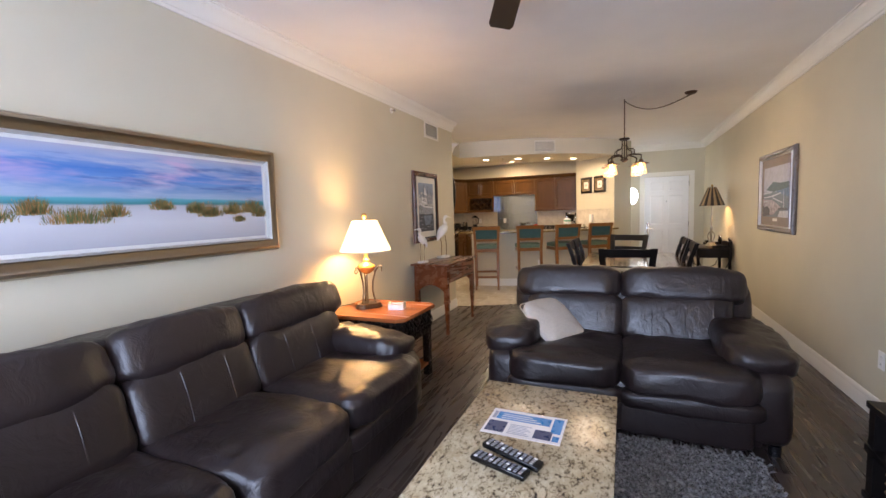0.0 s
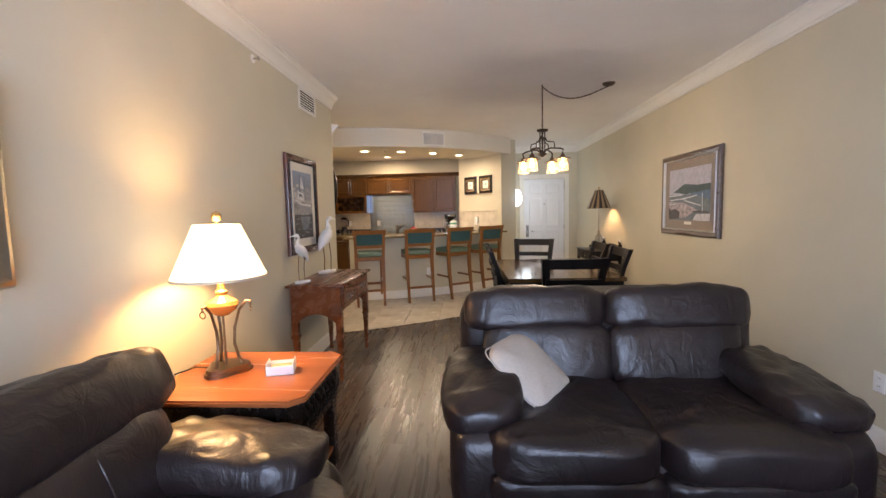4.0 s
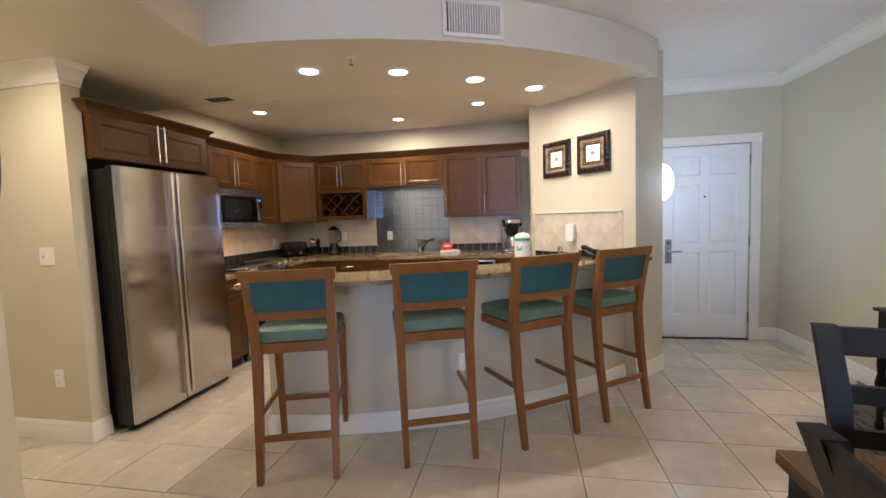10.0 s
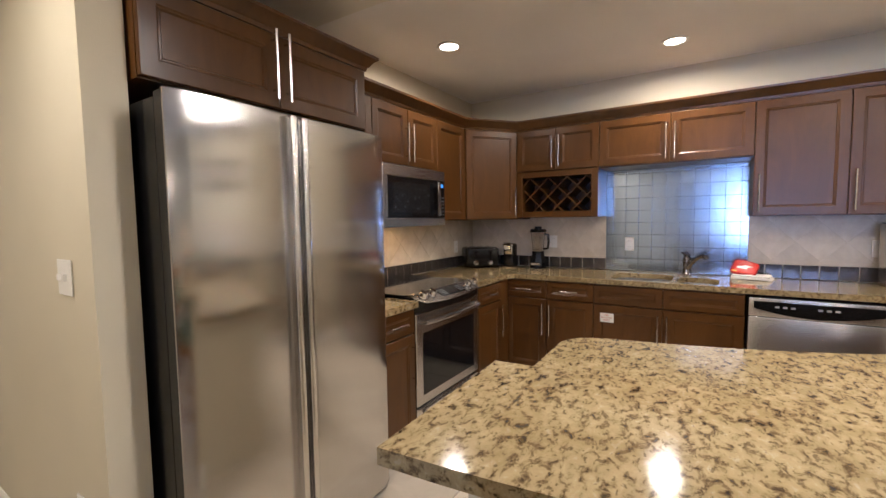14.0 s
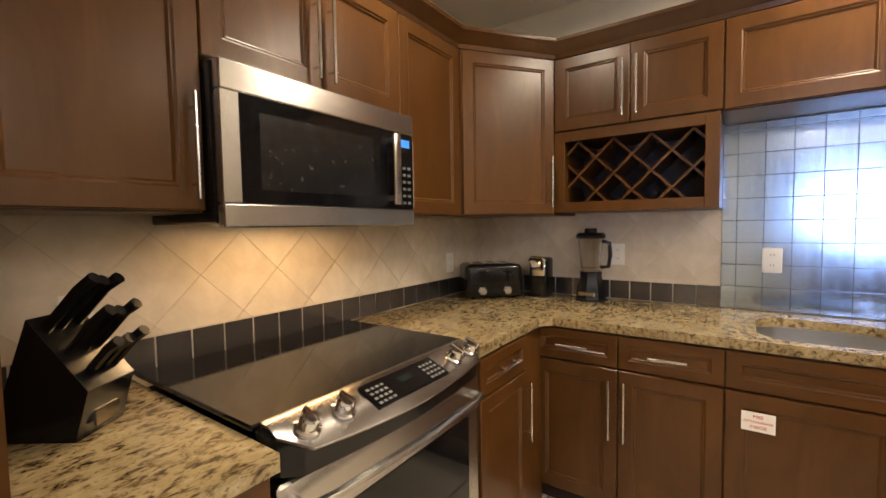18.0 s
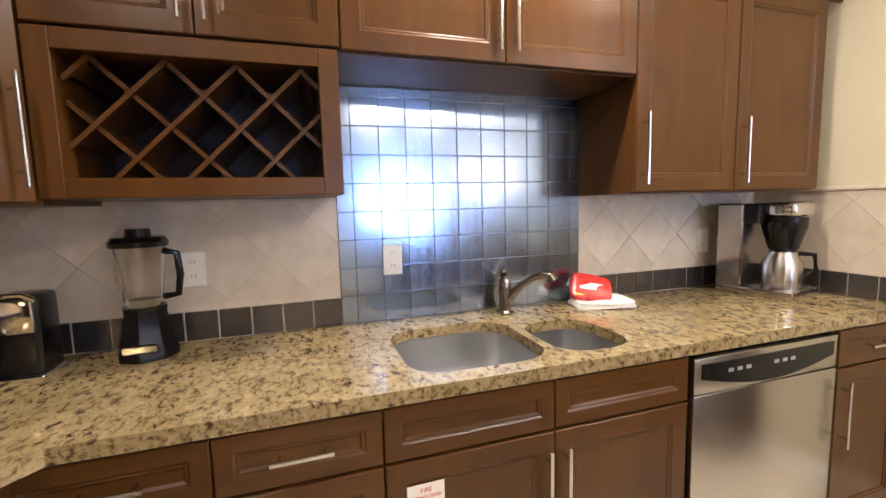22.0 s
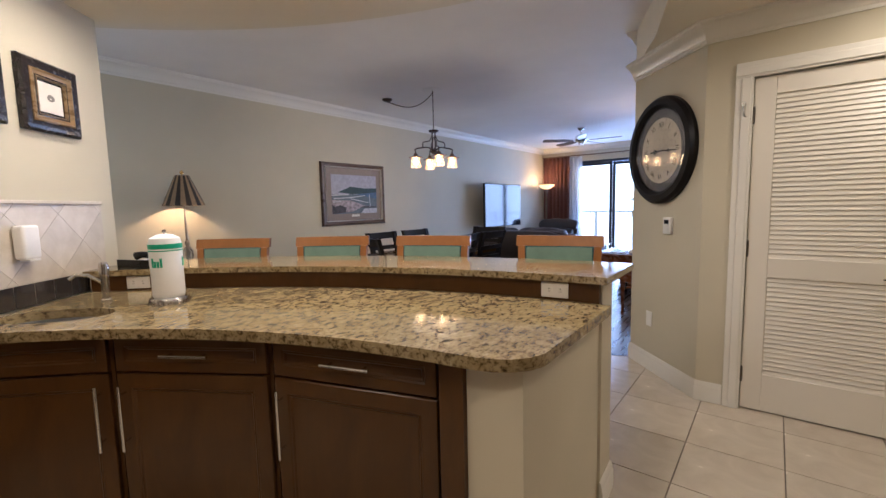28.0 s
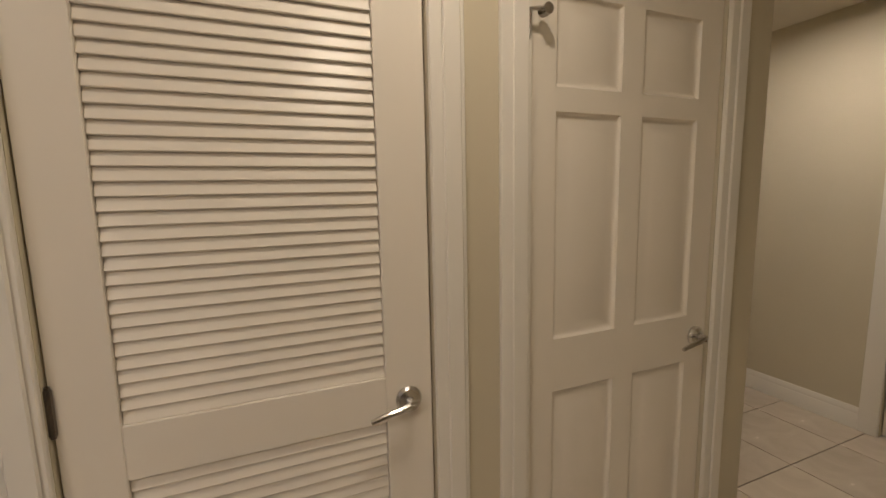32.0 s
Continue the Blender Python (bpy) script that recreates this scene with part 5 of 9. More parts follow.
# ---- bar ----
def bar():
    bm = fresh()
    ring(bm, 3.44, 3.62, T0, T1 + 0.3, 0, 1.004)
    structure("wall_bar", bm, WALL, "curved beige knee wall under the breakfast bar", "wall")
    bm = fresh()
    # end post beside the bar cabinets
    prism(bm, [arc(r, a, a, 1)[0] for r, a in ((3.44, T0 + 0.2), (3.44, T0 + 4.2), (2.72, T0 + 4.7), (2.72, T0 + 0.9))], 0, 0.88)
    structure("wall_bar_end", bm, WALL, "beige end wall of the bar cabinets", "wall")
    bm = fresh()
    moulding(bm, [p for p in arc(3.43, T0, T0, 1)[:1]] + arc(3.62, T0, T1, 24), BASEP, 0)
    structure("baseboard_bar", bm, TRIM, "white moulded baseboard", "baseboard", angle=25)
    # dark panel between the two tops
    bm = fresh()
    ring(bm, 3.415, 3.4395, T0 + 0.1, T1, 0.919, 1.004)
    solid("bar_riser", bm, CAB, "dark cherry riser panel behind the lower bar top", "panel")
    bm = fresh()
    pts = arc(3.86, 3.5, T1 - 0.3, 30) + arc(3.385, T1 + 0.3, 3.7, 30)
    prism(bm, pts, 1.0045, 1.034)
    counter_edge(bm)
    solid("breakfast_bar", bm, GRANITE, "curved speckled granite breakfast bar top", "countertop")
    # lower top with a rounded outer corner and a round sink
    a0 = 3.6
    inner = arc(2.63, T1 + 1.4, a0 + 4.0, 26)
    corner = [arc(2.63 + 0.14 * (1 - math.cos(radians(t))), a0 + 4.0 - 3.6 * math.sin(radians(t)), 0, 1)[0] for t in (20, 40, 60, 80, 90)]
    outer = arc(3.413, 3.5, T1 + 0.6, 26)
    sx, sy = 1.53, 9.835
    ra = math.atan2(sx - CX, CY - sy)
    hole = [(sx + 0.122 * math.cos(a) * math.sin(ra) + 0.215 * math.sin(a) * math.cos(ra), sy - 0.122 * math.cos(a) * math.cos(ra) + 0.215 * math.sin(a) * math.sin(ra)) for a in [2 * math.pi * k / 28 for k in range(28)]]
    bm = fresh()
    holed(bm, inner + corner + outer, [hole], 0.8805, 0.918)
    solid("bar_worktop", bm, GRANITE, "curved lower granite bar top with small sink", "countertop")
    t = thing("bar_sink", "small oval undermount stainless bar sink", "sink")
    bm, c = bowl("bar_sink", hole, 0.13, "")
    part("basin", bm, SINKST, t, angle=60)
    part("drain", lathe(fresh(), [(0.001, 0.001), (0.035, 0.001), (0.035, 0.004), (0.001, 0.003)], 20, c), CHROME, t)
    # three units under it
    for k, (b0, b1, drw) in enumerate(((10.8, 25.0, True), (25.0, 38.6, True), (38.6, 50.4, False))):
        am = (b0 + b1) / 2
        cx, cy = arc(2.72, am, 0, 1)[0]
        w = 2 * 2.72 * math.sin(radians((b1 - b0) / 2))
        m = pose(cx, cy, 0, 0, 0, am + 180)
        t = thing("bar_cabinet", "dark cherry bar cabinet with drawer and door" if drw else "dark cherry cabinet under the bar sink", "cabinet", m, "bar cabinets")
        bm = fresh()
        if drw:
            prism(bm, [(-w / 2 + 0.001, 0.001), (w / 2 - 0.001, 0.001), (w / 2 - 0.001, 0.56), (-w / 2 + 0.001, 0.56)], 0.10, 0.88)
        else:
            for p in ([(-w / 2 + 0.001, 0.001), (w / 2 - 0.001, 0.001), (w / 2 - 0.001, 0.03), (-w / 2 + 0.001, 0.03)], [(w / 2 - 0.03, 0.03), (w / 2 - 0.001, 0.03), (w / 2 - 0.001, 0.56), (w / 2 - 0.03, 0.56)]):
                prism(bm, p, 0.10, 0.88)
        part("body", bm, CAB, t)
        bm = fresh()
        box(bm, (-w / 2 + 0.002, 0.06, 0.0), (w / 2 - 0.002, 0.5 if drw else 0.08, 0.0995))
        part("toe_kick", bm, TRIM, t)
        e = 0.012
        front(t, "drawer", -w / 2 + e, w / 2 - e, 0.725, 0.868, handle_at=(0, 0.80, 0.19, False) if drw else None, frame=0.04)
        front(t, "door", -w / 2 + e, w / 2 - e, 0.105, 0.72, handle_at=((-w / 2 + e + 0.035) if k < 2 else (w / 2 - e - 0.035), 0.55, 0.26, True))
    bm = fresh()
    prism(bm, [arc(r, a, a, 1)[0] for r, a in ((2.70, 8.95), (2.70, 10.7), (2.76, 10.7), (2.76, 8.95))], 0.10, 0.88)
    solid("cabinet_filler", bm, CAB, "dark cherry filler strip beside the bar cabinets", "cabinet panel")
    # bar sink tap
    fx, fy = 1.72, 9.62
    t = thing("bar_faucet", "satin nickel bar sink tap", "faucet", pose(fx, fy, 0.918))
    part("body", lathe(fresh(), [(0.024, 0), (0.024, 0.006), (0.017, 0.012), (0.017, 0.12), (0.021, 0.125), (0.021, 0.165), (0.015, 0.185), (0.001, 0.187)], 16), NICKEL, t)
    part("spout", tube(fresh(), [(0, 0, 0.08), (0.02, 0.06, 0.13), (0.03, 0.10, 0.135), (0.035, 0.125, 0.115)], 0.008, 8), NICKEL, t)


bar()


# ---- small things in the kitchen ----
def plate_at(name, label, m, w=0.075, h=0.118, kind="outlet"):
    t = thing(name, label, "switch" if kind == "switch" else "outlet", m)
    bm = fresh()
    box(bm, (-w / 2, -0.006, -h / 2), (w / 2, 0, h / 2), 0.003)
    p = part("plate", bm, PLATE, t)
    dark = plain("dark_slot", (0.05, 0.05, 0.05), 0.6)
    n = max(1, round(w / 0.06)) if kind != "blank" else 0
    for k in range(n):
        x = (k - (n - 1) / 2) * 0.046
        if kind == "switch":
            bm = fresh()
            box(bm, (x - 0.016, -0.009, -0.033), (x + 0.016, -0.005, 0.033), 0.002)
            part("rocker", bm, PLATE, p)
        elif kind == "toggle":
            bm = fresh()
            box(bm, (x - 0.005, -0.018, -0.010), (x + 0.005, -0.004, 0.012), 0.002)
            part("toggle", bm, PLATE, p)
        else:
            for z in (0.024, -0.024):
                bm = fresh()
                rod(bm, (x, -0.008, z), (x, -0.005, z), 0.016, seg=16)
                s = part("socket", bm, PLATE, p)
                for dx in (-0.006, 0.006):
                    bm = fresh()
                    box(bm, (x + dx - 0.001, -0.0086, z - 0.003), (x + dx + 0.001, -0.0078, z + 0.006))
                    b = part("slot", bm, dark, p)
    return t


plate_at("outlet", "white wall outlet over the counter", pose(-1.13, 11.570, 1.17))
plate_at("outlet", "white outlet on the steel tiles", pose(-0.445, 11.566, 1.16))
plate_at("outlet", "white wall outlet beside the coffee maker", pose(1.14, 11.570, 1.155))
plate_at("outlet", "white wall outlet beside the toaster", pose(-2.02, 11.20, 1.12, 0, 0, 90))
plate_at("outlet", "white wall outlet beside the knife block", pose(-2.02, 9.42, 1.12, 0, 0, 90))
plate_at("light_switch", "white rocker switch on the kitchen side wall", pose(1.499, 10.78, 1.141, 0, 0, -90), kind="switch")


def toaster():
    t = thing("toaster", "black four-slice toaster with two silver knobs", "toaster", pose(-1.79, 11.29, 0.918, 0, 0, 42))
    bm = fresh()
    puff(bm, (-0.17, -0.12, 0.012), (0.17, 0.12, 0.205), 0.25, 28, 14)
    part("body", bm, BLACKP, t)
    bm = fresh()
    for x in (-0.12, -0.045, 0.03, 0.105):
        box(bm, (x - 0.012, -0.09, 0.200), (x + 0.012, 0.09, 0.2075))
    part("slot_frame", bm, CHROME, t)
    for x in (-0.07, 0.075):
        k = part("knob", lathe(fresh(), [(0.001, 0), (0.028, 0), (0.028, 0.01), (0.022, 0.016), (0.001, 0.016)], 6), CHROME, t, at=pose(x, -0.119, 0.055, 90, 0, 0))
        bm = fresh()
        box(bm, (x - 0.006, -0.124, 0.10), (x + 0.006, -0.115, 0.17))
        part("lever_slot", bm, BLACKGL, t)
        bm = fresh()
        box(bm, (x - 0.02, -0.14, 0.155), (x + 0.02, -0.118, 0.168), 0.004)
        part("lever", bm, BLACKP, t)
    for x in (-0.12, 0.12):
        for y in (-0.08, 0.08):
            bm = fresh()
            rod(bm, (x, y, 0), (x, y, 0.02), 0.012)
            part("foot", bm, BLACKP, t)


toaster()


def can_opener():
    t = thing("can_opener", "tall black and silver electric can opener", "can opener", pose(-1.52, 11.42, 0.918))
    bm = fresh()
    box(bm, (-0.055, -0.055, 0), (0.055, 0.055, 0.235), 0.018, 3)
    part("body", bm, BLACKP, t)
    bm = fresh()
    box(bm, (-0.045, -0.062, 0.13), (0.045, -0.05, 0.225), 0.008, 2)
    part("cutter_plate", bm, CHROME, t)
    bm = fresh()
    tube(bm, [(-0.05, -0.056, 0.22), (-0.03, -0.07, 0.238), (0.03, -0.07, 0.238), (0.05, -0.056, 0.22)], 0.008)
    part("lever", bm, CHROME, t)
    bm = fresh()
    box(bm, (-0.058, -0.07, 0), (0.058, 0.055, 0.012), 0.004)
    part("base", bm, CHROME, t)


can_opener()


def blender_jar():
    t = thing("blender", "black countertop blender with clear jar", "blender", pose(-1.25, 11.47, 0.918))
    bm = fresh()
    lathe(bm, [(0.085, 0), (0.085, 0.02), (0.075, 0.06), (0.060, 0.14), (0.062, 0.16), (0.001, 0.16)], 8)
    part("base", bm, BLACKP, t)
    bm = fresh()
    box(bm, (-0.045, -0.082, 0.03), (0.045, -0.065, 0.055), 0.004)
    part("button_strip", bm, CHROME, t)
    part("jar", lathe(fresh(), [(0.045, 0.161), (0.052, 0.18), (0.066, 0.32), (0.068, 0.345), (0.064, 0.345), (0.062, 0.32), (0.047, 0.185), (0.001, 0.18)], 16), glass("clear_plastic_jar"), t)
    part("lid", lathe(fresh(), [(0.078, 0.345), (0.080, 0.36), (0.070, 0.375), (0.035, 0.378), (0.033, 0.40), (0.001, 0.40)], 16), BLACKP, t)
    bm = fresh()
    tube(bm, [(0.06, 0, 0.33), (0.10, 0, 0.32), (0.105, 0, 0.25), (0.095, 0, 0.19), (0.055, 0, 0.185)], 0.011)
    part("jar_handle", bm, BLACKP, t)


blender_jar()


def coffee_maker():
    t = thing("coffee_maker", "stainless coffee maker with thermal carafe", "coffee maker", pose(1.26, 11.36, 0.918, 0, 0, 10) @ Matrix.Scale(1.13, 4))
    bm = fresh()
    box(bm, (-0.11, -0.16, 0), (0.11, 0.12, 0.035), 0.008, 2)
    part("base", bm, STEEL, t)
    bm = fresh()
    box(bm, (-0.11, 0.02, 0.035), (0.11, 0.12, 0.37), 0.006)
    part("tank", bm, STEEL, t)
    bm = fresh()
    box(bm, (-0.11, -0.04, 0.29), (0.11, 0.02, 0.37), 0.006)
    part("head", bm, BLACKP, t)
    bm = fresh()
    puff(bm, (-0.085, -0.15, 0.315), (0.085, -0.03, 0.375), 0.45, 24, 10)
    part("lid", bm, CHROME, t)
    bm = fresh()
    lathe(bm, [(0.05, 0.19), (0.075, 0.28), (0.075, 0.314), (0.001, 0.314)], 20, (0, -0.075, 0))
    part("filter_basket", bm, BLACKP, t)
    c = part("carafe", lathe(fresh(), [(0.066, 0.036), (0.068, 0.05), (0.068, 0.13), (0.05, 0.165), (0.048, 0.178), (0.001, 0.178)], 24, (0, -0.075, 0)), STEELH, t)
    bm = fresh()
    tube(bm, [(0.04, -0.11, 0.17), (0.075, -0.15, 0.165), (0.08, -0.155, 0.10), (0.06, -0.13, 0.07)], 0.010)
    part("carafe_handle", bm, BLACKP, c)
    part("carafe_lid", lathe(fresh(), [(0.046, 0.178), (0.044, 0.188), (0.001, 0.189)], 16, (0, -0.075, 0)), BLACKP, c)


coffee_maker()


def knife_block():
    t = thing("knife_block", "black knife block full of black-handled knives", "knife block", pose(-1.76, 9.33, 0.918, 0, 0, 125) @ Matrix.Scale(1.06, 4))
    bm = fresh()
    prism(bm, [(-0.10, 0.0), (0.07, 0.0), (0.10, 0.10), (-0.01, 0.24)], -0.06, 0.06)
    for v in bm.verts:
        v.co = Vector((v.co.z, -v.co.x, v.co.y))
    part("block", bm, BLACKP, t)
    bm = fresh()
    box(bm, (-0.03, -0.088, 0.02), (0.03, -0.082, 0.05))
    part("badge", bm, NICKEL, t)
    for k, (x, u, ln) in enumerate(((-0.04, 0.15, 0.13), (-0.01, 0.15, 0.12), (0.03, 0.15, 0.12), (-0.035, 0.5, 0.11), (0.0, 0.5, 0.10), (0.035, 0.5, 0.11), (-0.03, 0.8, 0.08), (0.0, 0.8, 0.08), (0.03, 0.8, 0.09))):
        y0, z0 = 0.01 - 0.11 * u, 0.235 - 0.135 * u
        bm = fresh()
        tube(bm, [(x, y0, z0), (x, y0 - 0.55 * ln, z0 + 0.6 * ln), (x, y0 - 0.80 * ln, z0 + 0.78 * ln)], [0.010, 0.011, 0.013], 8)
        part("knife_handle", bm, BLACKP, t)


knife_block()


def coffee_packet():
    t = thing("dish_towel", "folded white dish towel", "towel", pose(0.43, 11.44, 0.918, 0, 0, -14))
    TOW = plain("white_terry", (0.80, 0.78, 0.75), 0.95, bump=0.5, scale=60)
    for k in range(2):
        bm = fresh()
        puff(bm, (-0.13 + 0.012 * k, -0.08, 0.018 * k), (0.13 - 0.012 * k, 0.08, 0.018 + 0.018 * k), 0.3, 24, 8, 0.05, k * 3.0)
        part("fold", bm, TOW, t)
    t = thing("coffee_packet", "red and yellow foil coffee packet on the towel", "packet", pose(0.39, 11.46, 0.995, 46, 8, -24))
    bm = fresh()
    puff(bm, (-0.085, -0.06, -0.016), (0.085, 0.06, 0.016), 0.35, 28, 8, 0.06, 9.0)
    part("pouch", bm, plain("red_foil", (0.52, 0.03, 0.02), 0.3), t)
    bm = fresh()
    box(bm, (-0.05, -0.018, 0.0155), (0.05, 0.014, 0.0175))
    part("printed_band", bm, plain("white_print", (0.8, 0.75, 0.7), 0.4), t)
    bm = fresh()
    box(bm, (-0.07, -0.052, 0.0125), (0.07, -0.044, 0.0155))
    part("printed_edge", bm, plain("yellow_print", (0.75, 0.5, 0.05), 0.4), t)


coffee_packet()


def paper_towel():
    x, y = 1.40, 9.46
    t = thing("paper_towel_holder", "wrapped paper towel roll on a steel holder", "paper towels", pose(x, y, 0.918) @ Matrix.Scale(0.92, 4))
    part("base", lathe(fresh(), [(0.09, 0), (0.09, 0.02), (0.084, 0.03), (0.001, 0.031)], 32), STEELH, t)
    bm = fresh()
    lathe(bm, [(0.066, 0.032), (0.072, 0.045), (0.071, 0.16), (0.073, 0.29), (0.066, 0.325), (0.035, 0.342), (0.001, 0.348)], 32)
    for v in bm.verts:
        q = noise.noise(Vector((v.co.x * 40, v.co.y * 40, v.co.z * 18)))
        v.co.x *= 1 + 0.02 * q
        v.co.y *= 1 + 0.02 * q
    r = part("roll", bm, plain("white_wrapped_paper", (0.82, 0.82, 0.80), 0.35, var=0.02), t)
    G = plain("green_print", (0.02, 0.36, 0.20), 0.4)
    for z0, z1 in ((0.262, 0.268), (0.274, 0.298)):
        part("green_band", lathe(fresh(), [(0.0725, z0), (0.0742, z0 + 0.001), (0.0742, z1 - 0.001), (0.0725, z1)], 32), G, r)
    for a in (-40, 70, 200):
        bm = fresh()
        for k in range(4):
            b = radians(a + k * 11)
            box(bm, (-0.005, -0.0012, 0.185), (0.005, 0.0012, 0.185 + (0.045 if k in (0, 3) else 0.03)))
            for v in bm.verts[-8:]:
                v.co = pose(0.0728 * math.sin(b), -0.0728 * math.cos(b), 0, 0, 0, math.degrees(b)) @ v.co
        part("printed_mark", bm, G, r)
    part("rod", lathe(fresh(), [(0.006, 0.03), (0.006, 0.352), (0.011, 0.356), (0.009, 0.366), (0.001, 0.368)], 12), CHROME, t)


paper_towel()


def phone():
    x, y = 1.97, 9.36
    t = thing("telephone", "black corded desk telephone on the bar", "telephone", pose(x, y, 1.034, 0, 0, 20))
    bm = fresh()
    prism(bm, [(-0.10, 0.0), (0.11, 0.0), (0.11, 0.05), (-0.10, 0.02)], -0.085, 0.085)
    for v in bm.verts:
        v.co = Vector((v.co.z, v.co.x, v.co.y))
    part("base", bm, BLACKP, t)
    bm = fresh()
    tube(bm, [(-0.05, -0.085, 0.045), (-0.05, -0.06, 0.052), (-0.05, 0.07, 0.075), (-0.05, 0.10, 0.07)], [0.022, 0.017, 0.017, 0.022], 10)
    part("handset", bm, BLACKP, t)
    bm = fresh()
    box(bm, (0.0, -0.06, 0.0), (0.07, 0.02, 0.004), 0.002)
    for v in bm.verts:
        v.co = pose(0, 0.0, 0.0335, 8.1) @ v.co
    part("keypad", bm, plain("white_keys", (0.6, 0.6, 0.6), 0.4), t)
    t = thing("soap_dispenser", "white plastic wall soap dispenser", "dispenser", pose(1.5, 10.27, 0, 0, 0, -47.4) @ pose(0.53, -0.009, 1.215))
    bm = fresh()
    box(bm, (-0.045, -0.05, -0.075), (0.045, 0, 0.075), 0.012, 3)
    part("case", bm, PLATE, t)
    bm = fresh()
    box(bm, (-0.03, -0.055, -0.085), (0.03, -0.01, -0.0755), 0.003)
    part("spout", bm, PLATE, t)
    plate_at("outlet", "white outlet on the bar riser", pose(*arc(3.414, 7.4, 0, 1)[0], 0.962, 0, 0, 7.4 + 180) @ pose(0, 0, 0, 0, 90, 0), 0.066, 0.118)
    plate_at("outlet", "white outlet on the bar riser beside the tap", pose(*arc(3.414, 44.5, 0, 1)[0], 0.962, 0, 0, 44.5 + 180) @ pose(0, 0, 0, 0, 90, 0), 0.066, 0.118)


phone()


# ---- pictures on the angled wall ----
GOLDWOOD = wood("bronze_gilt_frame", (0.10, 0.06, 0.025), (0.30, 0.20, 0.09), "x", 0.28, 1.0)
DARKFRAME = plain("dark_frame_wood", (0.016, 0.011, 0.009), 0.25)
PAPER = plain("cream_mat_board", (0.72, 0.68, 0.60), 0.7, var=0.02)


def framed(name, label, m, w, h, fw, frame_mat, mat_w, mat_mat, picture, lip=None, depth=0.03, group="", lip_w=0.014):
    """A framed picture in the local xz plane that looks towards -y. picture: a function that fills the sheet."""
    t = thing(name, label, "picture", m, group)
    f = part("frame", fresh_frame(w, h, fw, depth), frame_mat, t)
    if lip:
        bm = fresh()
        i = fw - lip_w + 0.002
        fresh_frame(w - 2 * i, h - 2 * i, lip_w, depth * 1.04, bm, 0.004)
        part("inner_lip", bm, lip, f)
    bm = fresh()
    box(bm, (-w / 2 + fw * 0.8, -depth * 0.40, -h / 2 + fw * 0.8), (w / 2 - fw * 0.8, -depth * 0.25, h / 2 - fw * 0.8))
    part("mat_board", bm, mat_mat, t)
    s = fw + mat_w
    picture(t, w - 2 * s, h - 2 * s, -depth * 0.40 - 0.002)
    return t


def fresh_frame(w, h, fw, depth, bm=None, flat=0.0):
    """A mitred frame with a moulded section."""
    bm = bm or fresh()
    prof = [(0, 0), (0, -depth * 0.55), (fw * 0.12, -depth * 0.9), (fw * 0.3, -depth), (fw * 0.55, -depth * 0.8), (fw * 0.8, -depth * 0.72), (fw * 0.92, -depth * 0.85), (fw, -depth * 0.6), (fw, 0)]
    rings = [[bm.verts.new((x, y, z)) for x, z in ((-w / 2 + i, -h / 2 + i), (w / 2 - i, -h / 2 + i), (w / 2 - i, h / 2 - i), (-w / 2 + i, h / 2 - i))] for i, y in prof]
    for a, b in zip(rings, rings[1:]):
        for k in range(4):
            bm.faces.new((a[k], a[(k + 1) % 4], b[(k + 1) % 4], b[k]))
    return bm


def small_print(t, w, h, y):
    bm = fresh()
    box(bm, (-w / 2, y - 0.001, -h / 2), (w / 2, y, h / 2))
    s = part("print", bm, PAPER, t)
    bm = fresh()
    for k in range(9):
        a = radians(k * 40)
        rod(bm, (0.014 * math.cos(a), y - 0.002, 0.010 * math.sin(a)), (0.014 * math.cos(a), y - 0.0012, 0.010 * math.sin(a)), 0.010 - 0.0006 * k, seg=9)
    part("shell_drawing", bm, plain("grey_ink", (0.22, 0.20, 0.17), 0.7), s)


NOOKM = pose(1.5, 10.27, 0, 0, 0, -47.4)
for u in (0.355, 0.77):
    framed("framed_print", "small shell print in a wide black and gilt frame", NOOKM @ pose(u, -0.002, 1.895), 0.335, 0.335, 0.085, DARKFRAME, 0.012, DARKFRAME, small_print, GOLDWOOD, 0.035, "shell prints", 0.045)


# ---- recessed lights, vents ----
def downlight(x, y, z, power=13, color=SOFT_WHITE, group="recessed lights"):
    t = thing("recessed_light", "lit round recessed ceiling light with white trim", "ceiling light", pose(x, y, z), group)
    part("trim_ring", lathe(fresh(), [(0.062, -0.001), (0.090, -0.001), (0.090, -0.006), (0.070, -0.010), (0.062, -0.004)], 32), TRIM, t)
    part("lens", lathe(fresh(), [(0.001, -0.003), (0.062, -0.003), (0.062, -0.005), (0.001, -0.005)], 32), DOWNGLOW, t)
    lamp("recessed_lamp", "AREA", pose(x, y, z - 0.02), power, color, 0.12, spread=174)


DOWNGLOW = glow("lit_lamp_lens", (1.0, 0.86, 0.62), 14)
for x, y in ((-0.01, 8.59), (0.57, 8.78), (1.075, 9.10), (1.52, 9.46)):
    downlight(x, y, H_BAND)
for x, y, p in ((-1.43, 10.16, 13), (-0.08, 10.97, 23), (0.95, 10.55, 9)):
    downlight(x, y, H_KIT, p, (1.0, 0.78, 0.52))
downlight(-1.36, 7.50, H_BAND, 10.5, (1.0, 0.80, 0.55))
downlight(-3.5, 6.6, H_BAND, 19)


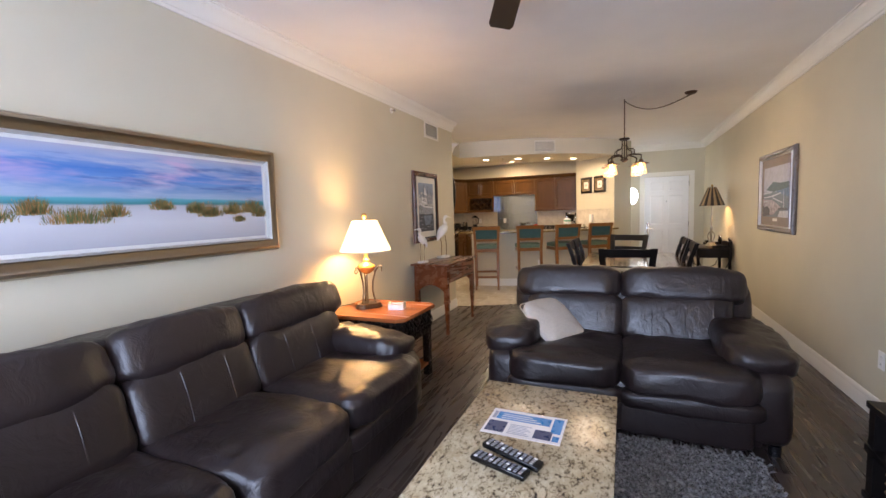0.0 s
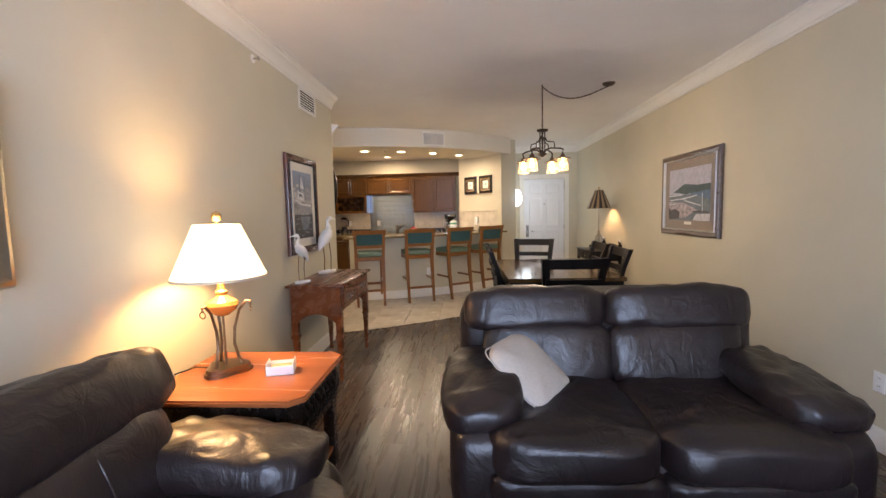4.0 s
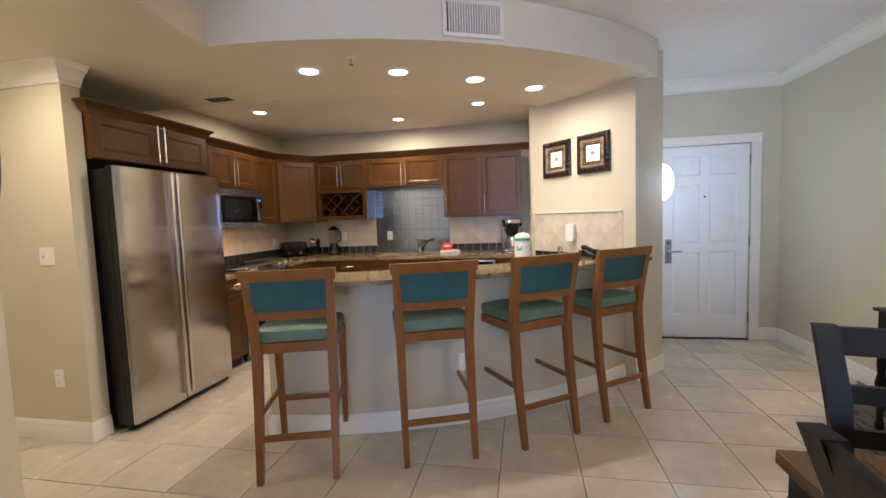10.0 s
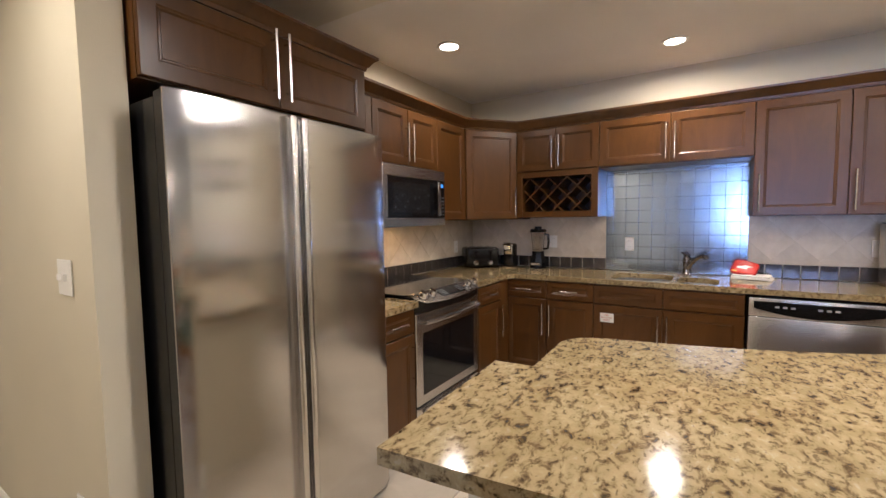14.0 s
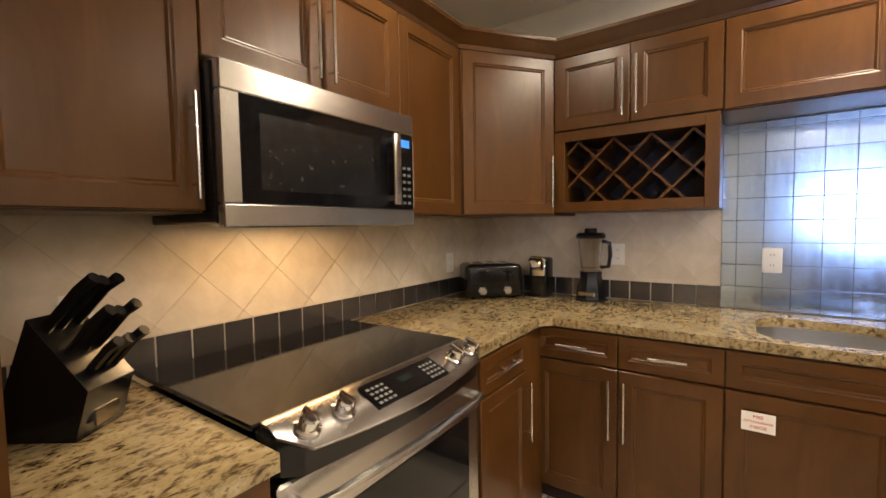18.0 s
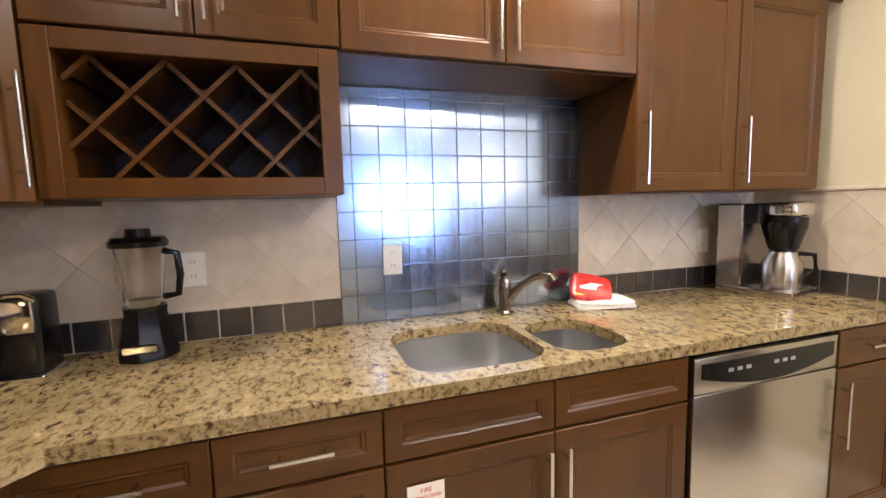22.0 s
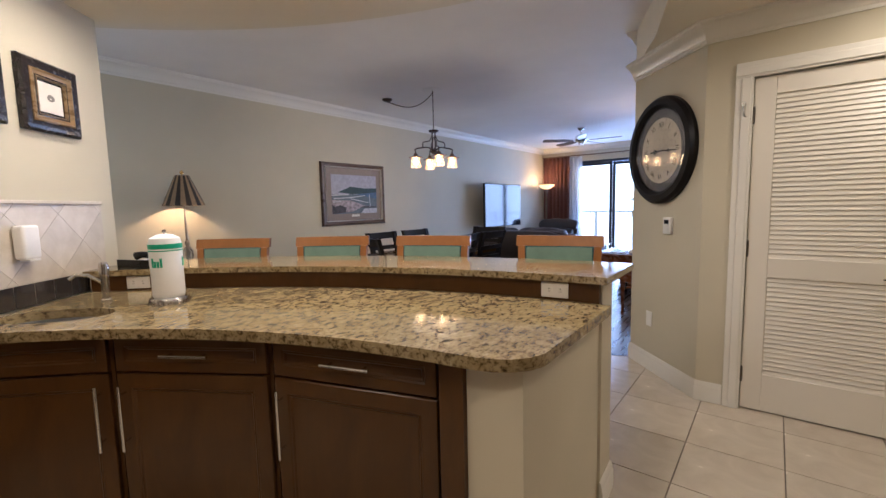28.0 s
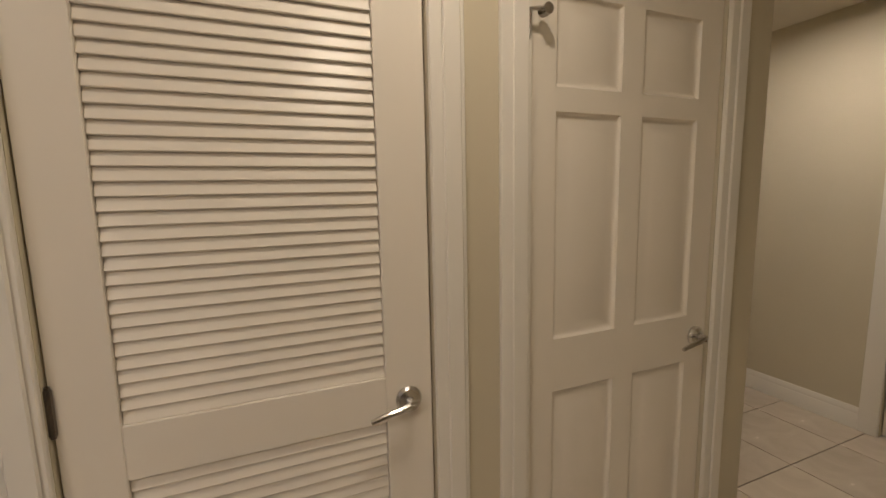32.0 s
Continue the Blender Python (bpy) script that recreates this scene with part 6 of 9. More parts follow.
def vent(name, label, m, w, h, n, upright=True):
    t = thing(name, label, "vent", m)
    bm = fresh()
    for lo, hi in (((-w / 2, -h / 2), (w / 2, -h / 2 + 0.025)), ((-w / 2, h / 2 - 0.025), (w / 2, h / 2)), ((-w / 2, -h / 2 + 0.025), (-w / 2 + 0.025, h / 2 - 0.025)), ((w / 2 - 0.025, -h / 2 + 0.025), (w / 2, h / 2 - 0.025))):
        box(bm, (lo[0], -0.012, lo[1]), (hi[0], 0, hi[1]), 0.002)
    part("frame", bm, TRIM, t)
    bm = fresh()
    box(bm, (-w / 2 + 0.02, -0.002, -h / 2 + 0.02), (w / 2 - 0.02, 0, h / 2 - 0.02))
    part("backing", bm, plain("dark_duct", (0.03, 0.03, 0.03), 0.8), t)
    for k in range(n):
        bm = fresh()
        if upright:
            x = -w / 2 + 0.03 + (w - 0.06) * (k + 0.5) / n
            box(bm, (-0.004, -0.012, -h / 2 + 0.025), (0.004, -0.002, h / 2 - 0.025))
            part("slat", bm, TRIM, t, at=pose(x, 0, 0, 0, 0, 25))
        else:
            z = -h / 2 + 0.03 + (h - 0.06) * (k + 0.5) / n
            box(bm, (-w / 2 + 0.025, -0.012, -0.004), (w / 2 - 0.025, -0.002, 0.004))
            part("slat", bm, TRIM, t, at=pose(0, 0, z, 30, 0, 0))


vent("air_vent", "white air supply grille on the curved soffit", pose(*arc(3.818, 25.5, 0, 1)[0], 2.55, 0, 0, 25.5), 0.38, 0.22, 20)
vent("return_vent", "small ceiling air grille over the kitchen", pose(-1.03, 9.0, H_BAND - 0.001, -90, 0, 0), 0.26, 0.16, 6, False)
vent("air_vent", "white air grille high on the living room wall", pose(XL + 0.002, 5.69, 2.475, 0, 0, 90), 0.42, 0.20, 6, False)


# ---- living room ----
LEATHER = leather("dark_brown_leather", (0.017, 0.0105, 0.010))
BRONZE = metal("aged_bronze", (0.20, 0.14, 0.09), 0.38)
ORANGEW = wood("orange_cherry_veneer", (0.30, 0.085, 0.025), (0.46, 0.15, 0.05), "x", 0.22, 0.6)
CHERRY = wood("red_cherry_wood", (0.10, 0.028, 0.010), (0.17, 0.052, 0.019), "y", 0.26, 0.6)
BLACKW = wood("black_painted_wood", (0.004, 0.0032, 0.003), (0.012, 0.009, 0.008), "z", 0.38, 0.8, 0.2)


def leather_seat(name, label, category, m, n, sw, arm=0.30, depth=1.0, seed=0.0):
    """A reclining seat of n places. Local: x across, front at y 0 looking towards -y."""
    t = thing(name, label, category, m)
    W = 2 * arm + n * sw
    bm = fresh()
    box(bm, (arm * 0.55, 0.12, 0.04), (W - arm * 0.55, depth - 0.10, 0.34), 0.02, 2)
    part("base", bm, LEATHER, t)
    bm = fresh()
    puff(bm, (arm * 0.18, depth - 0.30, 0.10), (W - arm * 0.18, depth, 0.92), 0.34, 48, 20, 0.02, seed)
    part("back_shell", bm, LEATHER, t)
    for k in range(n):
        a, b = arm + k * sw, arm + (k + 1) * sw
        e0, e1 = (0.14 if k == 0 else 0), (0.14 if k == n - 1 else 0)
        g = -0.014
        s = seed + 7.3 * k
        bm = fresh()
        puff(bm, (a + g - e0, 0.0, 0.28), (b - g + e1, depth - 0.28, 0.495), 0.40, 64, 28, 0.05, s, None, 0.022)
        c = part("seat_cushion", bm, LEATHER, t)
        bm = fresh()
        puff(bm, (a + g - e0 * 0.9, 0.015, 0.20), (b - g + e1 * 0.9, 0.24, 0.325), 0.45, 48, 16, 0.05, s + 2, None, 0.02)
        part("front_roll", bm, LEATHER, t)
        bm = fresh()
        puff(bm, (a + g - e0 * 0.6, 0.045, 0.045), (b - g + e1 * 0.6, 0.16, 0.235), 0.26, 32, 14, 0.02, s + 3)
        part("footrest_panel", bm, LEATHER, t)
        lean = pose(0, depth - 0.36, 0.42, -17, 0, 0)
        bm = fresh()
        puff(bm, (a + g - e0 * 0.9, -0.14, -0.03), (b - g + e1 * 0.9, 0.13, 0.345), 0.40, 64, 28, 0.06, s + 4, lean, 0.026)
        part("back_cushion", bm, LEATHER, t)
        bm = fresh()
        puff(bm, (a + g * 0.5 - e0 * 1.6, -0.15, 0.275), (b - g * 0.5 + e1 * 1.6, 0.15, 0.545), 0.50, 64, 28, 0.05, s + 5, lean, 0.024)
        part("head_cushion", bm, LEATHER, t)
        # raised seams that run up the back
        for u in (0.34, 0.70):
            bm = fresh()
            x = a + (b - a) * u
            tube(bm, [lean @ Vector((x, -0.142 + 0.5 * (z - 0.14) ** 2, z)) for z in (0.02, 0.08, 0.15, 0.22, 0.27)], 0.003, 6)
            part("seam", bm, LEATHER, c)
    for sd in (0, 1):
        f = lambda x: x if sd == 0 else W - x  # noqa: E731
        xs = sorted((f(0.02), f(arm + 0.02)))
        bm = fresh()
        puff(bm, (xs[0], 0.09, 0.03), (xs[1], depth - 0.06, 0.49), 0.42, 40, 20, 0.02, seed + sd)
        ar = part("arm", bm, LEATHER, t)
        xs = sorted((f(-0.02), f(arm + 0.04)))
        tilt = pose(0, 0.14, 0.50, 5, 0, 0) @ pose(0, 0, 0, 0, -7 if sd == 0 else 7, 0)
        tilt = Matrix.Translation((f(arm * 0.5), 0, 0)) @ tilt @ Matrix.Translation((-f(arm * 0.5), 0, 0))
        bm = fresh()
        puff(bm, (xs[0], 0.0, -0.085), (xs[1], depth - 0.42, 0.085), 0.56, 56, 24, 0.06, seed + 11 + sd, tilt, 0.026)
        part("arm_pad", bm, LEATHER, ar)
        for y in (0.16, depth - 0.12):
            bm = fresh()
            rod(bm, (f(0.12), y, 0.0), (f(0.12), y, 0.06), 0.03, seg=10)
            part("foot", bm, BLACKP, t)
    return t


leather_seat("sofa", "three-seat dark brown leather reclining sofa", "sofa", pose(1.26, 0.63, 0, 0, 0, 90), 3, 0.645, 0.33, 1.08, 1.0)
leather_seat("loveseat", "two-seat dark brown leather reclining loveseat", "loveseat", pose(1.54, 3.20, 0.0), 2, 0.58, 0.33, 1.15, 40.0)
leather_seat("armchair", "dark leather recliner armchair beside the window", "armchair", pose(3.85, 1.08, 0.0, 0, 0, 180), 1, 0.52, 0.26, 0.95, 80.0)

CANVAS = plain("pale_grey_woven_cloth", (0.56, 0.49, 0.41), 0.9, var=0.05, scale=60, bump=0.3)
t = thing("throw_pillow", "square pale grey throw pillow on the loveseat", "pillow", pose(1.973, 3.757, 0.581, 1.6, 38.5, -31.8))
bm = fresh()
puff(bm, (-0.21, -0.21, -0.055), (0.21, 0.21, 0.055), 0.55, 32, 12, 0.03, 5.0)
for v in bm.verts:
    e = max(abs(v.co.x), abs(v.co.y)) / 0.21
    v.co.z *= 1 - 0.55 * e ** 4
part("cover", bm, CANVAS, t)
bm = fresh()
tube(bm, [(x, y, 0) for x, y in rounded(-0.203, -0.203, 0.203, 0.203, 0.04)] , 0.004, 6)
part("piping", bm, CANVAS, t)


# rug
def rug():
    R = Mat("shaggy_grey_rug", 0.95, spec=0.1)
    a = R.noise(55, 3, 0.7)
    R.color(R.mix(R.ramp(a, [(0.35, (0.09, 0.085, 0.08)), (0.65, (0.42, 0.40, 0.38))]), R.ramp(R.random(), [(0, (0.8,) * 3), (1, (1.1,) * 3)]), 1.0, "MULTIPLY"))
    rng = np.random.default_rng(5)
    x0, x1, y0, y1 = 1.50, 3.16, 1.07, 3.27
    t = thing("rug", "grey shaggy area rug under the coffee table", "rug")
    bm = fresh()
    box(bm, (x0, y0, 0.0005), (x1, y1, 0.012), 0.003)
    part("backing", bm, R.mat, t)
    n = 15000
    px, py = rng.uniform(x0, x1, n), rng.uniform(y0, y1, n)
    keep = (px > 2.25) | (py > 2.4)
    px, py = px[keep], py[keep]
    n = len(px)
    an, ln, hh = rng.uniform(0, 2 * np.pi, n), rng.uniform(0.02, 0.045, n), rng.uniform(0.018, 0.036, n)
    dx, dy = np.cos(an), np.sin(an)
    v = np.empty((n, 4, 3))
    w = 0.0065
    v[:, 0] = np.c_[px - dy * w, py + dx * w, np.full(n, 0.011)]
    v[:, 1] = np.c_[px + dy * w, py - dx * w, np.full(n, 0.011)]
    v[:, 2] = np.c_[px + dx * ln + dy * w * 0.5, py + dy * ln - dx * w * 0.5, hh]
    v[:, 3] = np.c_[px + dx * ln * 0.6, py + dy * ln * 0.6, hh + 0.008]
    f = []
    for k in range(n):
        b = 4 * k
        f += [(b, b + 1, b + 2), (b, b + 2, b + 3)]
    me = bpy.data.meshes.new("pile")
    me.from_pydata(v.reshape(-1, 3).tolist(), [], f)
    me.materials.append(R.mat)
    o = new("pile", me)
    o.parent = t
    o["kind"] = "stuff"


rug()


def coffee_table():
    t = thing("coffee_table", "coffee table with thick speckled granite top", "coffee table", pose(1.80, 1.42, 0.0))
    w, d = 0.635, 1.26
    bm = fresh()
    box(bm, (0, 0, 0.47), (w, d, 0.51), 0.004, 2)
    part("tabletop", bm, GRANITEB, t)
    bm = fresh()
    box(bm, (0.05, 0.05, 0.38), (w - 0.05, d - 0.05, 0.4695))
    part("apron", bm, BLACKW, t)
    for x in (0.05, w - 0.13):
        for y in (0.05, d - 0.13):
            bm = fresh()
            box(bm, (x, y, 0.012), (x + 0.08, y + 0.08, 0.3795), 0.004)
            part("leg", bm, BLACKW, t)
    bm = fresh()
    box(bm, (0.06, 0.06, 0.12), (w - 0.06, d - 0.06, 0.14))
    part("shelf", bm, BLACKW, t)


GRANITEB = granite("cream_granite_slab", (0.47, 0.40, 0.275), [(0.05, 0.04, 0.03), (0.30, 0.24, 0.15), (0.56, 0.50, 0.39)], 0.20)
coffee_table()


def leaflet():
    t = thing("brochure", "laminated blue and white information sheet", "brochure", pose(2.08, 2.26, 0.5105, 0, 0, -1))
    bm = fresh()
    box(bm, (-0.16, -0.11, 0), (0.16, 0.11, 0.0015))
    s = part("sheet", bm, LABELW, t)
    BL, NV, GY = plain("blue_print", (0.03, 0.22, 0.50), 0.3), plain("navy_print", (0.03, 0.05, 0.12), 0.3), plain("text_grey_print", (0.35, 0.37, 0.42), 0.4)
    for lo, hi, mt in (((-0.13, 0.02), (0.10, 0.085), BL), ((-0.148, 0.02), (-0.134, 0.085), GY), ((0.11, -0.03), (0.15, 0.095), BL), ((-0.15, -0.09), (-0.07, 0.0), NV), ((0.05, -0.09), (0.12, -0.02), NV), ((0.125, -0.09), (0.15, -0.05), BL)):
        bm = fresh()
        box(bm, (*lo, 0.0016), (*hi, 0.0019))
        part("printed_block", bm, mt, s)
    for k in range(7):
        bm = fresh()
        box(bm, (-0.055, -0.088 + k * 0.012, 0.0016), (0.035 - 0.01 * (k % 3), -0.083 + k * 0.012, 0.0019))
        part("text_line", bm, GY, s)
    for k in range(3):
        bm = fresh()
        box(bm, (-0.11, 0.03 + k * 0.017, 0.0020), (0.06 - 0.02 * k, 0.036 + k * 0.017, 0.0022))
        part("text_line", bm, LABELW, s)
    for label, m, ln in (("black television remote control with grey keys", pose(2.06, 1.94, 0.5105, 0, 0, -17), 0.22), ("silver and black remote control lying across another", pose(2.09, 2.0, 0.522, 0, 4, -17), 0.23)):
        r = thing("remote_control", label, "remote", m, "remotes")
        bm = fresh()
        box(bm, (-ln / 2, -0.026, 0), (ln / 2, 0.026, 0.020), 0.006, 2)
        b = part("body", bm, BLACKP, r)
        for i in range(10):
            for j in range(4):
                bm = fresh()
                box(bm, (-ln / 2 + 0.015 + i * 0.02, -0.021 + j * 0.0115, 0.0195), (-ln / 2 + 0.027 + i * 0.02, -0.013 + j * 0.0115, 0.0225), 0.001)
                part("key", bm, plain("grey_rubber_key", (0.22, 0.22, 0.23), 0.6) if (i * 2 + j) % 7 else PLATE, b)


leaflet()


# ---- end table with lamp ----
def end_table():
    t = thing("end_table", "orange cherry end table with cut corners", "end table", pose(0.20, 3.27, 0))
    w, d, h = 0.755, 0.65, 0.625
    c = 0.06
    bm = fresh()
    prism(bm, [(0, 0), (w - c, 0), (w, c), (w, d - c), (w - c, d), (0, d)], h - 0.028, h)
    es = [e for e in bm.edges if abs(e.verts[0].co.z - e.verts[1].co.z) < 1e-5]
    bmesh.ops.bevel(bm, geom=es, offset=0.008, segments=2, affect="EDGES")
    part("tabletop", bm, ORANGEW, t)
    bm = fresh()
    prism(bm, [(0.03, 0.03), (w - c - 0.03, 0.03), (w - 0.03, c + 0.03), (w - 0.03, d - c - 0.03), (w - c - 0.03, d - 0.03), (0.03, d - 0.03)], 0.40, h - 0.0285)
    part("apron", bm, DARKFRAME, t)
    for k in range(9):
        y = 0.10 + k * (d - 0.2) / 8
        bm = fresh()
        tube(bm, [(w - 0.026, y - 0.025, 0.44), (w - 0.020, y, 0.47), (w - 0.026, y + 0.025, 0.50), (w - 0.020, y, 0.53), (w - 0.026, y - 0.025, 0.56)], 0.006, 6)
        part("fret_scroll", bm, BLACKW, t)
    for x, y in ((0.05, 0.05), (w - 0.11, 0.05), (0.05, d - 0.11), (w - 0.11, d - 0.11)):
        bm = fresh()
        box(bm, (x, y, 0.0), (x + 0.06, y + 0.06, 0.3995), 0.004)
        part("leg", bm, DARKFRAME, t)
    bm = fresh()
    box(bm, (0.06, 0.06, 0.10), (w - 0.06, d - 0.06, 0.12))
    part("shelf", bm, ORANGEW, t)


end_table()
SHADE = Mat("lit_cream_lampshade", 0.8)
SHADE.color((0.85, 0.76, 0.62))
SHADE.b.inputs["Transmission Weight"].default_value = 0.0
SHADE.b.inputs["Emission Color"].default_value = (1.0, 0.72, 0.40, 1)
SHADE.b.inputs["Emission Strength"].default_value = 2.6
SHADE = SHADE.mat


def table_lamp():
    t = thing("table_lamp", "lit tripod bronze table lamp with pleated cream shade", "table lamp", pose(0.43, 3.62, 0.625, 0, 0, 20))
    bm = fresh()
    pts = []
    for k in range(18):
        a = 2 * math.pi * k / 18
        r = 0.105 + 0.018 * math.cos(3 * a)
        pts.append((r * math.cos(a), r * math.sin(a)))
    prism(bm, pts, 0.0, 0.018)
    prism(bm, [(x * 0.9, y * 0.9) for x, y in pts], 0.018, 0.036)
    part("base", bm, BRONZE, t)
    for k in range(3):
        a = 2 * math.pi * k / 3
        c, s = math.cos(a), math.sin(a)
        bm = fresh()
        tube(bm, [(r * c, r * s, z) for r, z in ((0.07, 0.036), (0.062, 0.06), (0.045, 0.14), (0.05, 0.22), (0.075, 0.31), (0.11, 0.355), (0.13, 0.352), (0.128, 0.335))], [0.010, 0.008, 0.007, 0.007, 0.007, 0.008, 0.008, 0.007], 8)
        part("leg", bm, BRONZE, t)
        bm = fresh()
        tube(bm, [(0.128 * c - 0.016 * math.sin(q) * s, 0.128 * s + 0.016 * math.sin(q) * c, 0.318 + 0.016 * math.cos(q)) for q in [2 * math.pi * j / 12 for j in range(13)]], 0.003, 6)
        part("ring", bm, BRONZE, t)
    bm = fresh()
    rod(bm, (0, 0, 0.036), (0, 0, 0.30), 0.006)
    part("rod", bm, BRONZE, t)
    part("urn", lathe(fresh(), [(0.004, 0.285), (0.03, 0.29), (0.066, 0.318), (0.078, 0.345), (0.070, 0.362), (0.04, 0.378), (0.026, 0.392), (0.030, 0.41), (0.018, 0.42), (0.014, 0.46), (0.001, 0.461)], 28), plain("amber_glazed_urn", (0.55, 0.25, 0.07), 0.2, 0.4), t)
    bm = fresh()
    n = 72
    ro, zo, ri, zi = 0.215, 0.485, 0.105, 0.742
    rings = []
    for z, r in ((zo, ro), (zo + 0.006, ro - 0.002), (zi - 0.006, ri + 0.002), (zi, ri)):
        rings.append([bm.verts.new(((r + 0.0018 * (k % 2)) * math.cos(2 * math.pi * k / n), (r + 0.0018 * (k % 2)) * math.sin(2 * math.pi * k / n), z)) for k in range(n)])
    for a, b in zip(rings, rings[1:]):
        for k in range(n):
            bm.faces.new((a[k], a[(k + 1) % n], b[(k + 1) % n], b[k]))
    sh = part("shade", bm, SHADE, t, "pleated cream fabric shade")
    part("shade_rim", lathe(fresh(), [(0.2145, 0.478), (0.2185, 0.478), (0.2185, 0.490), (0.2145, 0.490)], 48), plain("cream_braid", (0.7, 0.6, 0.45), 0.8), sh)
    part("finial", lathe(fresh(), [(0.006, 0.46), (0.006, 0.755), (0.020, 0.765), (0.025, 0.784), (0.018, 0.800), (0.001, 0.807)], 16), metal("brass", (0.75, 0.52, 0.22), 0.2), t)
    bm = fresh()
    tube(bm, [(-0.08, 0.05, 0.008), (-0.16, 0.10, 0.006), (-0.20, 0.06, 0.006), (-0.24, 0.02, 0.006)], 0.0035, 6)
    part("cord", bm, BLACKP, t)
    lamp("table_lamp_bulb", "POINT", pose(0.43, 3.62, 1.235), 36, WARM, 0.06)


table_lamp()
t = thing("coaster_holder", "small white coaster holder with coasters", "coaster holder", pose(0.72, 3.61, 0.625, 0, 0, 15))
for lo, hi in (((-0.065, -0.05, 0), (0.065, 0.05, 0.006)), ((-0.065, -0.05, 0.006), (0.065, -0.044, 0.045)), ((-0.065, 0.044, 0.006), (0.065, 0.05, 0.045)), ((-0.065, -0.044, 0.006), (-0.059, 0.044, 0.06)), ((0.059, -0.044, 0.006), (0.065, 0.044, 0.06))):
    part("panel", box(fresh(), lo, hi, 0.0015), PLATE, t)
part("coaster", box(fresh(), (-0.055, -0.043, 0.0062), (0.055, 0.043, 0.030), 0.002), plain("cork", (0.45, 0.33, 0.2), 0.8), t)


# ---- console table, herons ----
def console():
    t = thing("console_table", "red cherry console table with two drawers", "console table", pose(0.155, 4.95, 0))
    w, d, h = 0.485, 0.99, 0.825
    bm = fresh()
    box(bm, (0, 0, h - 0.022), (w, d, h), 0.006, 2)
    part("tabletop", bm, CHERRY, t)
    bm = fresh()
    x1 = w - 0.03
    box(bm, (0.03, 0.035, 0.60), (x1 - 0.004, d - 0.035, h - 0.0225))
    part("case", bm, CHERRY, t)
    # arched end aprons
    for y in (0.03, d - 0.045):
        bm = fresh()
        n = 14
        up = [(0.06 + (x1 - 0.09) * i / n, 0.60) for i in range(n + 1)]
        lo = [(0.06 + (x1 - 0.09) * i / n, 0.46 + 0.12 * math.sin(math.pi * i / n) ** 0.6) for i in range(n, -1, -1)]
        f0, f1 = [bm.verts.new((x, y, z)) for x, z in up + lo], [bm.verts.new((x, y + 0.015, z)) for x, z in up + lo]
        bm.faces.new(f0)
        bm.faces.new(f1[::-1])
        for k in range(len(f0)):
            bm.faces.new((f0[k], f1[k], f1[(k + 1) % len(f0)], f0[(k + 1) % len(f0)]))
        part("arched_apron", bm, CHERRY, t)
    for y0, y1 in ((0.07, d / 2 - 0.01), (d / 2 + 0.01, d - 0.07)):
        bm = fresh()
        box(bm, (x1 - 0.0035, y0, 0.615), (x1 + 0.012, y1, h - 0.035), 0.003)
        dr = part("drawer", bm, CHERRY, t)
        bm = fresh()
        yc = (y0 + y1) / 2
        tube(bm, [(x1 + 0.012, yc - 0.04, 0.705), (x1 + 0.03, yc - 0.035, 0.695), (x1 + 0.036, yc, 0.685), (x1 + 0.03, yc + 0.035, 0.695), (x1 + 0.012, yc + 0.04, 0.705)], 0.005, 8)
        for s in (-1, 1):
            rod(bm, (x1 + 0.011, yc + s * 0.04, 0.705), (x1 + 0.017, yc + s * 0.04, 0.705), 0.013)
        part("handle", bm, NICKEL, dr)
    for x in (0.03, x1 - 0.05):
        for y in (0.03, d - 0.08):
            bm = fresh()
            prof = [(0.030, 0.60), (0.030, 0.40), (0.036, 0.395), (0.036, 0.375), (0.028, 0.37), (0.016, 0.05), (0.020, 0.03), (0.018, 0.0)]
            rings = [[bm.verts.new((x + 0.025 + r * sx, y + 0.025 + r * sy, z)) for sx, sy in ((-0.85, -0.85), (0.85, -0.85), (0.85, 0.85), (-0.85, 0.85))] for r, z in prof]
            for a, b in zip(rings, rings[1:]):
                for k in range(4):
                    bm.faces.new((a[k], a[(k + 1) % 4], b[(k + 1) % 4], b[k]))
            bm.faces.new(rings[0])
            bm.faces.new(rings[-1])
            part("leg", bm, CHERRY, t)


console()


def heron(m, s):
    """A standing wading bird, carved and painted, on a block."""
    bm = fresh()
    box(bm, (-0.085, -0.045, 0), (0.085, 0.045, 0.03), 0.004)
    for x, y in ((-0.02, 0.018), (0.035, -0.018)):
        tube(bm, [(x, y, 0.03), (x + 0.01, y, 0.16), (x - 0.01, y, 0.30)], 0.005, 6)
    tube(bm, [(-0.11, 0, 0.23), (-0.09, 0, 0.27), (-0.04, 0, 0.33), (0.02, 0, 0.38), (0.055, 0, 0.42), (0.06, 0, 0.45), (0.04, 0, 0.48), (0.035, 0, 0.51), (0.055, 0, 0.535), (0.085, 0, 0.54), (0.11, 0, 0.535), (0.18, 0, 0.525)],
         [0.004, 0.026, 0.052, 0.056, 0.038, 0.022, 0.017, 0.016, 0.021, 0.019, 0.007, 0.002], 14)
    for f in bm.faces:
        c = f.calc_center_median()
        # the thin legs are dark wire
        f.material_index = 1 if 0.031 < c.z < 0.29 and abs(abs(c.y) - 0.018) < 0.008 and -0.05 < c.x < 0.06 else 0
    for v in bm.verts:
        v.co *= s
    return solid("heron_statue", bm, [plain("white_carved_wood", (0.80, 0.79, 0.77), 0.55), BRONZE], "white painted wooden heron statue on a block", "statue", m, "herons", angle=50)


